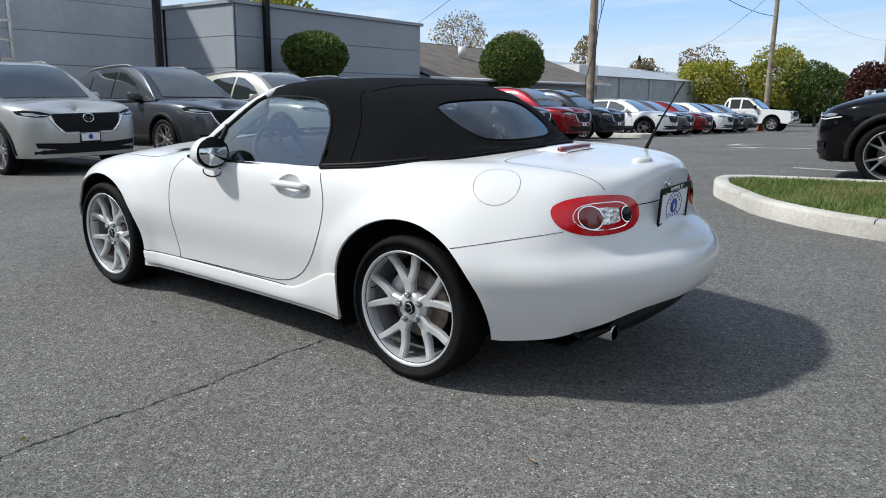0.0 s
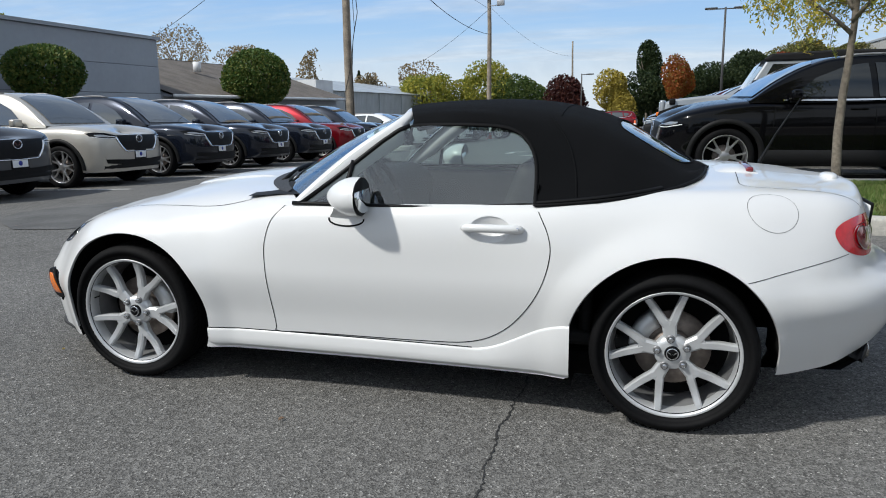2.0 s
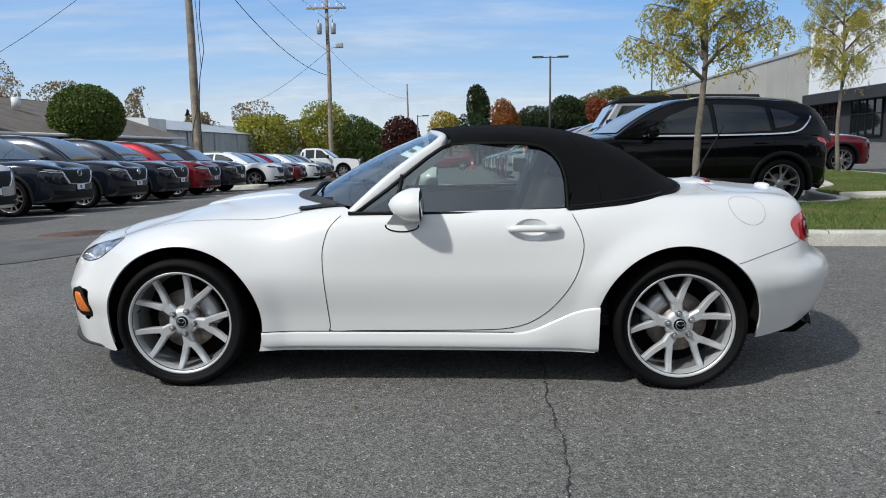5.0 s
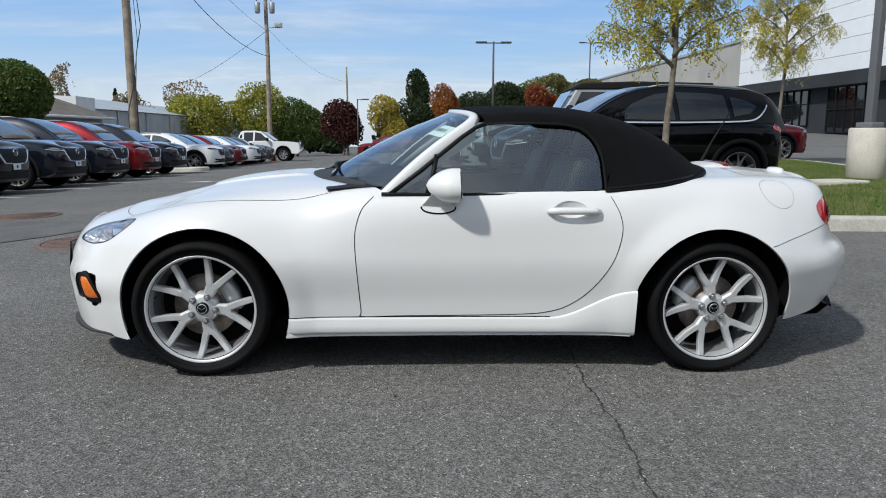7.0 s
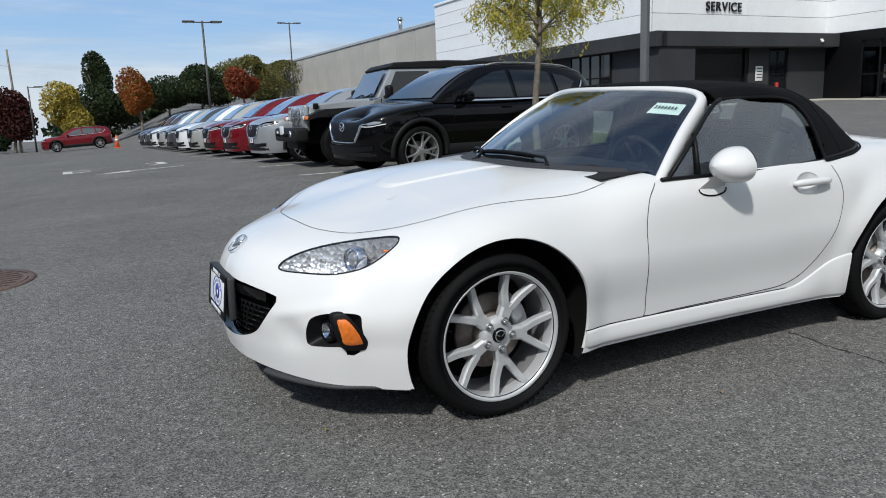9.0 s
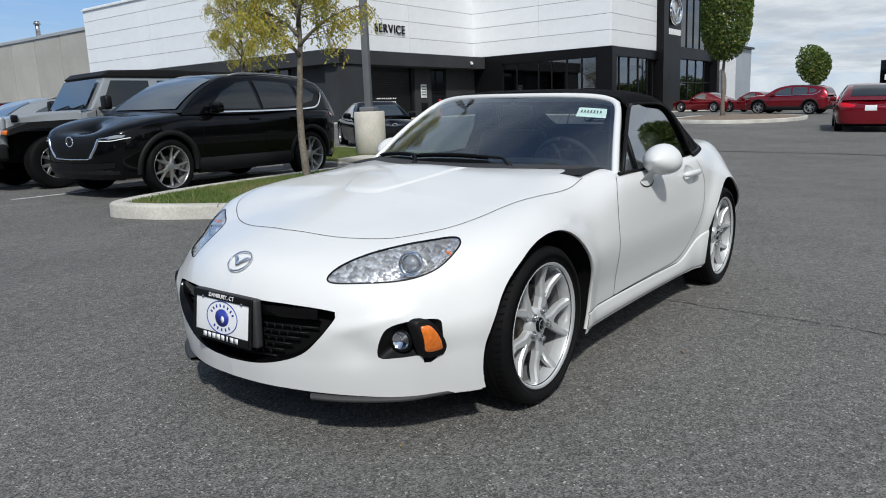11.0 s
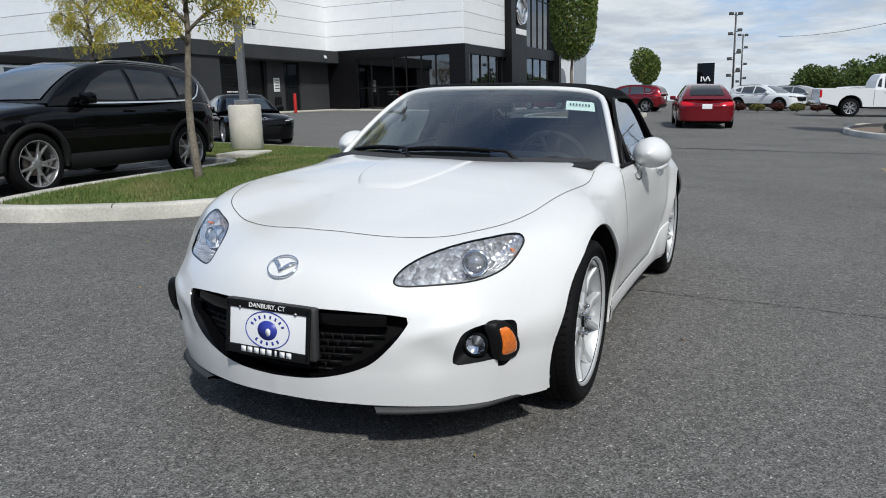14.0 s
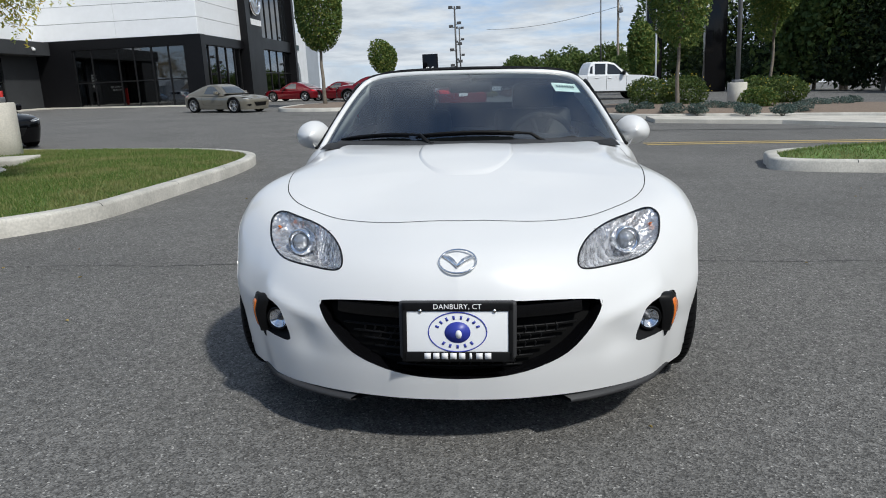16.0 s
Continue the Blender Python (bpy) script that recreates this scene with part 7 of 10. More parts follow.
def row_a():
    ys = [-2.36 - 2.62 * k for k in range(8)]
    def spot(k, dx=0.0):
        return (ROW_X + dx, ys[k], 180)
    g = "cars in the long row"
    c = vehicle("suv", "pale silver mid-size SUV with dark grille, parked", "silver", TALL); tagged(c, group=g); parked(c, [spot(0)])
    c = vehicle("suv", "dark grey metallic SUV with black cladding, parked", "grey", TALL); tagged(c, group=g); parked(c, [spot(1)])
    c = vehicle("suv", "warm silver SUV with roof rails, parked", "beige", TALL); tagged(c, group=g); parked(c, [spot(2)])
    c = vehicle("suv", "dark navy SUV with chrome-edged grille, parked", "navy", TALL); tagged(c, group=g); parked(c, [spot(3), spot(4), spot(5), (ROW_X, ys[7], 180), (15.3, -4.2, 180), (15.4, -9.6, 180)])
    c = vehicle("suv", "deep red SUV between dark ones, parked", "red", TALL); tagged(c, group=g); parked(c, [spot(6)])
    far = [-25.7 - 2.5 * k for k in range(6)]
    c = vehicle("crossover", "white compact crossover with dark cladding, parked", "white", SMALL); tagged(c, group=g); parked(c, [(9.7, far[0], 180), (9.7, far[3], 180)])
    c = vehicle("crossover", "dark grey compact crossover, parked", "grey", SMALL); tagged(c, group=g); parked(c, [(9.9, far[1], 180), (9.9, far[5], 180)])
    c = vehicle("crossover", "deep red compact crossover, parked", "red", SMALL); tagged(c, group=g); parked(c, [(9.9, far[2], 180), (1.6, -52.0, 0), (-39.4, -6.6, 262)])
    c = vehicle("crossover", "navy compact crossover, parked", "navy", SMALL); tagged(c, group=g); parked(c, [(9.9, far[4], 180), (14.0, -62, 180)])


row_a()


def row_b():
    g = "cars in the row by the lawn"
    c = vehicle("suv", "glossy black SUV with chrome window line beside the lawn", "black", LAWN, plates=False); tagged(c, group=g); parked(c, [(-3.30, -7.43, 4.7)])
    c = vehicle("hatchback", "steel grey hatchback, parked", "steel", SMALL); tagged(c, group=g); parked(c, [(-3.2, -12.5, 0)])
    c = vehicle("suv", "deep red SUV, parked nose to the aisle", "red", SMALL); tagged(c, group=g); parked(c, [(-3.2, -15.3, 0), (-3.2, -18.1, 0), (-8.3, -15.6, 180)])
    c = vehicle("crossover", "white crossover, parked nose to the aisle", "white", SMALL); tagged(c, group=g); parked(c, [(-3.2, -23.7, 0), (-3.2, -32.0, 0), (-44.0, 0.6, 60), (-52.0, 6.5, 80)])
    c = vehicle("crossover", "silver crossover, parked nose to the aisle", "silver", SMALL); tagged(c, group=g); parked(c, [(-3.2, -20.9, 0), (-3.2, -29.2, 0), (-49.0, 2.6, 70)])
    c = vehicle("crossover", "dark crossover, parked nose to the aisle", "grey", SMALL); tagged(c, group=g); parked(c, [(-3.2, -26.5, 0), (-3.2, -34.8, 0), (-3.2, -37.5, 0)])
    c = vehicle("sedan", "deep red sedan with rear to the roadster", "red", SEDAN); parked(c, [(-23.9, -1.15, 190)])
    c = vehicle("coupe", "sand-coloured hardtop coupe before the showroom", "sand", COUPE, plates=False); parked(c, [(-28.2, -11.45, 66)])
    c = vehicle("coupe", "glossy black low roadster by the lamp base", "black", COUPE, plates=False); parked(c, [(-11.7, -11.4, 55)])
    c = vehicle("coupe", "small red open-top car before the glass hall", "red", COUPE, plates=False); parked(c, [(-43.5, -9.4, 250), (-44.0, -12.5, 255)])


row_b()


# ---- buildings ----
M_PANEL = material("white_wall_panel", (0.78, 0.79, 0.80), rough=0.4, grain=0.02, scale=3, stain=0.03, stain_scale=0.5, per_object=0.015)
M_JOINT = material("panel_joint_grey", (0.16, 0.16, 0.165), rough=0.8)
M_CHAR = material("charcoal_wall", (0.005, 0.005, 0.0058), rough=0.4, spec=0.2, grain=0.1, scale=6, stain=0.12, stain_scale=0.7)
M_CHARLIGHT = material("dark_grey_render", (0.034, 0.036, 0.039), rough=0.75, spec=0.3, grain=0.1, scale=12, stain=0.1, stain_scale=0.6, bump=0.05)
M_FRAME = material("black_window_frame", (0.007, 0.007, 0.0075), rough=0.45, spec=0.25)
M_SLAT = material("roller_slat_black", (0.012, 0.012, 0.013), rough=0.35, metal=0.2)
M_TAN = material("tan_wall_panel", (0.42, 0.40, 0.36), rough=0.6, grain=0.04, scale=8, stain=0.08, stain_scale=0.4, per_object=0.05)
M_GREYWALL = material("blue_grey_panel", (0.33, 0.36, 0.40), rough=0.6, grain=0.03, scale=5, stain=0.06, stain_scale=0.4, per_object=0.03)
# recess wall's grey, lightened in its colour to offset the canopy's shade
M_GREYLIGHTENED = material("lightened_grey_panel", (0.52, 0.55, 0.59), rough=0.6, grain=0.05, scale=5, stain=0.1, stain_scale=0.5, per_object=0.06)
M_SHEET = material("corrugated_steel", (0.42, 0.45, 0.47), rough=0.5, metal=0.25, stain=0.1, stain_scale=0.6)
M_SHINGLE = material("brown_shingle_roof", (0.13, 0.112, 0.095), rough=0.95, grain=0.25, scale=14, stain=0.18, stain_scale=1.2, bump=0.3, bump_scale=20)
M_TRIMWHITE = material("white_metal_trim", (0.7, 0.71, 0.72), rough=0.5, stain=0.05)
M_ROOFDARK = material("dark_roof_sheet", (0.05, 0.05, 0.052), rough=0.8, stain=0.2)
M_FLOOR = material("showroom_floor", (0.35, 0.35, 0.34), rough=0.3)
M_ROOMWALL = material("showroom_inner_wall", (0.20, 0.20, 0.20), rough=0.8, stain=0.1)
M_SHOPGLASS = glass_material("shop_glass", (0.55, 0.60, 0.62), 0.55, 1.75)
M_REDPAINT = material("red_signal_paint", (0.45, 0.02, 0.015), rough=0.4)
M_ORANGE = material("orange_cone_plastic", (0.75, 0.12, 0.03), rough=0.5, stain=0.08, stain_scale=5)
M_SIGNPAPER = material("white_notice_board", (0.72, 0.72, 0.70), rough=0.6)


def block(name, x0, x1, y0, y1, z0, z1, mat, parent=None, label="", bevel=0.0):
    return part(name, box_bm(abs(x1 - x0), abs(y1 - y0), abs(z1 - z0), ((x0 + x1) / 2, (y0 + y1) / 2, (z0 + z1) / 2), bevel, 1), mat, parent, label, smooth=False)


def boarded(parent, a, b, z0, rows, height, out, mat=M_PANEL, gap=0.022, thick=0.05, split=None, name="wall_panel"):
    """Long wall boards laid edge to edge between two plan points, one above another."""
    A, B = Vector((*a, 0)), Vector((*b, 0))
    d = (B - A).normalized()
    n = Vector((-d.y, d.x, 0)) * out
    L = (B - A).length
    cuts = [0.0] + list(split or []) + [L]
    turn = math.degrees(math.atan2(d.y, d.x))
    for s0, s1 in zip(cuts, cuts[1:]):
        bm = box_bm(s1 - s0 - gap * 0.6, thick, height - gap, (0, 0, 0), 0.006, 1)
        me = bpy.data.meshes.new(name)
        bm.to_mesh(me); bm.free()
        me.materials.append(mat)
        for k in range(rows):
            ob = new(name, me)
            ob.parent = parent
            c = A + d * ((s0 + s1) / 2) + n * (thick / 2 + 0.004)
            ob.matrix_local = pose(c.x, c.y, z0 + height * (k + 0.5), 0, 0, turn)


def glazed(parent, a, b, z0, z1, posts, rails, out, glass=M_GLAZING, frame=0.07, name="window", depth=0.10):
    """A framed window with mullions between two plan points."""
    A, B = Vector((*a, 0)), Vector((*b, 0))
    d = (B - A).normalized()
    n = Vector((-d.y, d.x, 0)) * out
    L = (B - A).length
    turn = math.degrees(math.atan2(d.y, d.x))
    w = empty(name)
    w.parent = parent
    w.matrix_local = pose(A.x + n.x * 0.02, A.y + n.y * 0.02, 0, 0, 0, turn)
    sgn = out
    for s in posts:
        part("mullion", box_bm(frame, depth, z1 - z0, (s * L, sgn * depth / 2, (z0 + z1) / 2), 0.008, 1), M_FRAME, w, smooth=False)
    for z in rails:
        part("transom", box_bm(L, depth * 0.9, frame, (L / 2, sgn * depth / 2, z), 0.008, 1), M_FRAME, w, smooth=False)
    for p, q in zip(posts, posts[1:]):
        for u, v in zip(rails, rails[1:]):
            part("pane", box_bm((q - p) * L - frame, 0.012, v - u - frame, ((p + q) / 2 * L, sgn * 0.03, (u + v) / 2)), glass, w, smooth=False)
    return w


def lettering(parent, text, at, size, turn, mat, depth=0.05, name="letter"):
    """Raised letters, one object a letter, along a wall."""
    x = 0.0
    for ch in text:
        cu = bpy.data.curves.new(name, "FONT")
        cu.body, cu.size, cu.extrude, cu.bevel_depth = ch, size, depth / 2, 0.004
        tmp = bpy.data.objects.new(name, cu)
        me = bpy.data.meshes.new_from_object(tmp)
        bpy.data.objects.remove(tmp); bpy.data.curves.remove(cu)
        w = max([v.co.x for v in me.vertices] or [0.2])
        me.materials.append(mat)
        ob = new(name, me)
        ob.parent = parent
        c, s = math.cos(math.radians(turn)), math.sin(math.radians(turn))
        ob.matrix_local = pose(at[0] + c * x, at[1] + s * x, at[2], 90, 0, turn)
        x += w + size * 0.09


def showroom():
    b = empty("showroom_building")
    b.matrix_world = TILT
    tagged(b, "car showroom with white panelled upper walls and charcoal base", "building")
    lo, top, band = -0.6, 8.95, 4.50
    # main masses
    part("core_wall", box_bm(0.4, 23.8, top - lo - 0.3, (-24.75, -37.9, (top + lo) / 2 - 0.15)), M_CHARLIGHT, b, smooth=False)
    block("service_wall", -36.0, -24.6, -26.3, -26.0, lo, top - 0.3, M_CHARLIGHT, b)
    block("inner_wall", -38.3, -38.0, -26.2, -16.2, band - 0.6, top - 0.3, M_JOINT, b)
    block("front_wall", -45.2, -38.0, -16.5, -16.2, band - 0.6, top - 0.3, M_JOINT, b)
    block("roof", -44.0, -24.6, -49.9, -26.1, top - 0.35, top - 0.15, M_ROOFDARK, b)
    block("showroom_roof", -58.0, -38.1, -52.0, -16.3, top - 0.35, top - 0.15, M_ROOFDARK, b)
    # white boards with dark joints behind them
    h = 0.93
    n = 5
    block("joint_backing", -24.55, -24.52, -49.8, -26.2, band - 0.05, top - 0.3, M_JOINT, b)
    block("joint_backing", -38.0, -24.6, -25.96, -25.93, band - 0.05, top - 0.3, M_JOINT, b)
    boarded(b, (-24.5, -49.8), (-24.5, -25.9), band, n, h, -1, split=[8.0, 16.0])
    boarded(b, (-24.52, -25.92), (-37.9, -25.92), band, n, h, -1, split=[6.7])
    boarded(b, (-37.95, -25.9), (-37.95, -16.12), band, n, h, -1, split=[5.0])
    boarded(b, (-37.93, -16.15), (-45.2, -16.15), band, n, h, -1)
    # flashings
    block("parapet_cap", -24.7, -24.35, -49.9, -25.7, top, top + 0.10, M_TRIMWHITE, b)
    block("parapet_cap", -38.0, -24.4, -26.1, -25.72, top, top + 0.10, M_TRIMWHITE, b)
    # service face: charcoal canopy, roller door and side door
    block("canopy", -37.9, -24.2, -26.0, -24.9, 3.72, band - 0.03, M_CHARLIGHT, b, "charcoal overhanging band", 0.02)
    block("canopy_return", -24.6, -23.9, -49.5, -24.9, 3.72, band - 0.03, M_CHARLIGHT, b, "", 0.02)
    block("corner_wall", -26.6, -24.2, -25.98, -25.0, lo, 3.74, M_CHARLIGHT, b)
    door = empty("roller_door"); door.parent = b
    for k in range(34):
        z = 0.05 + k * 0.10
        part("slat", box_bm(3.7, 0.03, 0.092, (-29.2, -25.93 + (k % 2) * 0.006, z + 0.05), 0.012, 1), M_SLAT, door, smooth=False)
    for k, z in enumerate((1.95, 1.75)):
        for j in range(11):
            w = (0.09, 0.12, 0.07)[(j + k) % 3]
            part("text_bar", box_bm(w, 0.008, 0.07, (-28.1 - j * 0.16, -25.895, z)), M_WHITEPRINT, door, smooth=False)
    block("door_jamb", -27.3, -27.1, -25.98, -25.8, lo, 3.74, M_FRAME, b)
    block("door_jamb", -31.35, -31.15, -25.98, -25.8, lo, 3.74, M_FRAME, b)
    block("pier", -33.0, -31.4, -25.99, -25.75, lo, 3.74, M_CHARLIGHT, b)
    block("pier", -37.9, -34.6, -25.99, -25.75, lo, 3.74, M_CHARLIGHT, b)
    glazed(b, (-33.1, -25.9), (-34.5, -25.9), lo, 3.6, (0, 1), (lo, 2.3, 3.6), -1, name="side_door")
    nb = part("notice_board", box_bm(0.55, 0.03, 0.8, (-32.2, -25.72, 2.35), 0.01), M_SIGNPAPER, b)
    for k in range(4):
        part("text_bar", box_bm(0.40, 0.006, 0.06, (-32.2, -25.70, 2.62 - 0.16 * k)), M_INK, nb, smooth=False)
    part("key_box", box_bm(0.5, 0.14, 0.6, (-32.2, -25.68, 1.35), 0.02), M_BLACK, b)
    lettering(b, "SERVICE", (-28.1, -25.80, 5.62), 0.66, 180, M_FRAME)
    part("wall_camera", join_bm(cyl_bm(0.07, 0.07, 0.16, 12, pose(-36.2, -24.85, 4.02, 90, 0, 0)), box_bm(0.2, 0.1, 0.08, (-36.2, -24.9, 4.12), 0.01)), M_WHITEPRINT, b)
    # windows of the service wing
    for y in (-29.0, -34.6):
        glazed(b, (-24.53, y - 3.5), (-24.53, y), 1.15, 3.7, (0, 0.25, 0.5, 0.75, 1), (1.15, 2.45, 3.7), -1)
    for y in (-40.2, -45.8):
        glazed(b, (-24.53, y - 3.5), (-24.53, y), 1.55, 4.15, (0, 0.25, 0.5, 0.75, 1), (1.55, 2.85, 4.15), -1)
    # showroom: black base frame with wide glazing, a plain room behind
    block("corner_pier", -38.4, -37.75, -17.0, -15.95, lo, band, M_CHAR, b)
    block("lintel", -38.3, -37.8, -26.0, -16.9, 3.95, band - 0.02, M_CHAR, b)
    block("lintel", -45.2, -38.3, -16.4, -15.97, 3.95, band - 0.02, M_CHAR, b)
    block("inner_pier", -38.3, -37.78, -26.0, -23.6, lo, 3.97, M_CHAR, b)
    glazed(b, (-38.0, -23.6), (-38.0, -17.0), lo, 3.95, (0, 0.16, 0.40, 0.54, 0.70, 0.85, 1), (lo, 2.1, 3.95), -1, glass=M_SHOPGLASS)
    glazed(b, (-38.4, -16.2), (-44.6, -16.2), lo, 3.95, (0, 0.12, 0.36, 0.6, 0.84, 1), (lo, 3.95), -1, glass=M_SHOPGLASS)
    block("room_floor", -57.5, -38.2, -40.0, -16.4, lo - 0.1, 0.02, M_FLOOR, b)
    block("room_back_wall", -57.5, -38.2, -40.2, -40.0, lo, top - 0.4, M_ROOMWALL, b)
    block("room_ceiling", -57.5, -38.35, -40.0, -16.5, 4.35, 4.47, M_ROOMWALL, b)
    block("counter", -46.0, -41.5, -31.0, -30.2, 0, 1.1, M_TRIMWHITE, b)
    block("far_side_wall", -57.9, -57.6, -40.0, -16.3, lo, top - 0.4, M_CHAR, b)
    # dark entrance tower
    t0, t1, tt = -51.0, -45.2, 10.4
    block("tower_leaf", t1 - 0.9, t1, -16.9, -15.6, lo, tt, M_CHAR, b)
    block("tower_back", t0, t1 - 0.9, -16.9, -16.4, band, tt, M_CHAR, b)
    block("tower_face", t1 - 3.9, t1 - 0.9, -16.4, -15.8, lo, tt, M_CHAR, b)
    em = empty("round_emblem"); em.parent = b
    c = (-47.4, -15.62, 7.2)
    part("ring", tube_bm([(c[0] + 1.02 * math.cos(a), c[1], c[2] + 0.86 * math.sin(a)) for a in np.linspace(0, 2 * math.pi, 33)], 0.12, 8), M_CHROME, em)
    part("disc", cyl_bm(0.9, 0.9, 0.05, 32, pose(c[0], c[1] - 0.08, c[2], 90, 0, 0)), M_ALLOY, em)
    wg = bmesh.new()
    for s in (1, -1):
        f = wg.faces.new([wg.verts.new((c[0] + s * x, c[1] + 0.04, c[2] + z)) for x, z in ((0, -0.42), (0.38, 0.18), (0.86, 0.36), (0.40, -0.08))])
    bmesh.ops.recalc_face_normals(wg, faces=wg.faces)
    part("wing", wg, M_CHROME, em, smooth=False)
    for k in range(5):
        block("sign_bar", -46.75 - 0.42 * k, -47.07 - 0.42 * k, -15.78, -15.70, 5.62, 6.0, M_WHITEPRINT, b)
    block("sign_bar", -46.25, -46.6, -15.78, -15.70, 5.62, 6.0, M_WHITEPRINT, b)
    # tall glass hall and its frame
    glazed(b, (t1 - 4.0, -16.3), (-57.6, -16.3), 4.9, 9.6, (0, 0.1, 0.28, 0.46, 0.64, 0.82, 1), (4.9, 8.6, 9.6), -1, glass=M_GLAZING)
    glazed(b, (t1 - 4.0, -16.3), (-57.6, -16.3), lo, 4.2, (0, 0.1, 0.32, 0.55, 0.78, 1), (lo, 2.5, 4.2), -1, glass=M_SHOPGLASS)
    block("hall_beam", -57.7, t1 - 3.9, -16.7, -16.0, 4.15, 4.95, M_CHAR, b)
    block("hall_pier", -58.1, -57.5, -16.8, -15.7, lo, 9.7, M_CHAR, b)
    block("hall_roof", -58.1, t1, -22, -15.6, 9.6, 10.4, M_CHAR, b)
    # pavement before it
    pv = bmesh.new()
    poly = [(-23.0, -24.6), (-36.8, -24.6), (-36.8, -14.2), (-58.0, -13.6), (-58.0, -16.5), (-37.9, -16.5), (-37.9, -26.2), (-23.0, -26.2)]
    pv.faces.new([pv.verts.new((x, y, lie(x, y) + 0.05)) for x, y in poly])
    ext = bmesh.ops.extrude_face_region(pv, geom=pv.faces[:])
    bmesh.ops.translate(pv, vec=(0, 0, -0.25), verts=[v for v in ext["geom"] if isinstance(v, bmesh.types.BMVert)])
    bmesh.ops.recalc_face_normals(pv, faces=pv.faces)
    tagged(part("pavement", pv, M_PALECONC, smooth=False), "pale concrete walk along the showroom", "pavement", kind="structure")


showroom()


def tan_shed():
    s = empty("panelled_shed"); s.matrix_world = TILT
    tagged(s, "tan warehouse with tall wall panels and flat roof", "building")
    block("wall", -40.0, -24.9, -112.0, -50.1, -2.5, 7.8, M_JOINT, s)
    bm = box_bm(0.08, 3.90, 10.5, (0, 0, 0), 0.012, 1)
    me = bpy.data.meshes.new("wall_panel"); bm.to_mesh(me); bm.free(); me.materials.append(M_TAN)
    for k in range(15):
        ob = new("wall_panel", me); ob.parent = s
        ob.matrix_local = pose(-24.84, -52.3 - 4.0 * k, 2.8)
    block("parapet_cap", -40.2, -24.7, -112.2, -50.0, 7.8, 7.97, M_GREYWALL, s)
    part("roof_vent", join_bm(cyl_bm(0.18, 0.18, 1.1, 12, pose(-27, -62, 9.0)), cyl_bm(0.3, 0.2, 0.25, 12, pose(-27, -62, 9.6))), M_STEEL, s)


tan_shed()


def arched_neighbour():
    s = empty("neighbour_showroom"); s.matrix_world = TILT
    tagged(s, "pale grey neighbouring showroom with an arched front", "building")
    block("wall", -86, -66, -26, -20.3, -0.5, 6.6, M_GREYWALL, s)
    block("front", -76.5, -66.2, -20.3, -19.4, -0.5, 6.9, M_TRIMWHITE, s, "pale front panel")
    bm = bmesh.new()
    pts = [(-73.0, -0.4)] + [(-71.5 + 1.5 * math.cos(a), 2.6 + 1.5 * math.sin(a)) for a in np.linspace(math.pi, 0, 13)] + [(-70.0, -0.4)]
    f = bm.faces.new([bm.verts.new((x, -19.35, z)) for x, z in pts])
    ex = bmesh.ops.extrude_face_region(bm, geom=[f])
    bmesh.ops.translate(bm, vec=(0, 0.06, 0), verts=[v for v in ex["geom"] if isinstance(v, bmesh.types.BMVert)])
    bmesh.ops.recalc_face_normals(bm, faces=bm.faces)
    part("arched_window", bm, M_GLAZING, s, smooth=False)
    for k in range(6):
        block("sign_bar", -69.6 - 0.62 * k, -70.05 - 0.62 * k, -19.38, -19.28, 5.1, 5.6, M_INK, s)
    block("roof_edge", -86.2, -66.0, -26.2, -20.0, 6.6, 6.8, M_CHAR, s)


arched_neighbour()


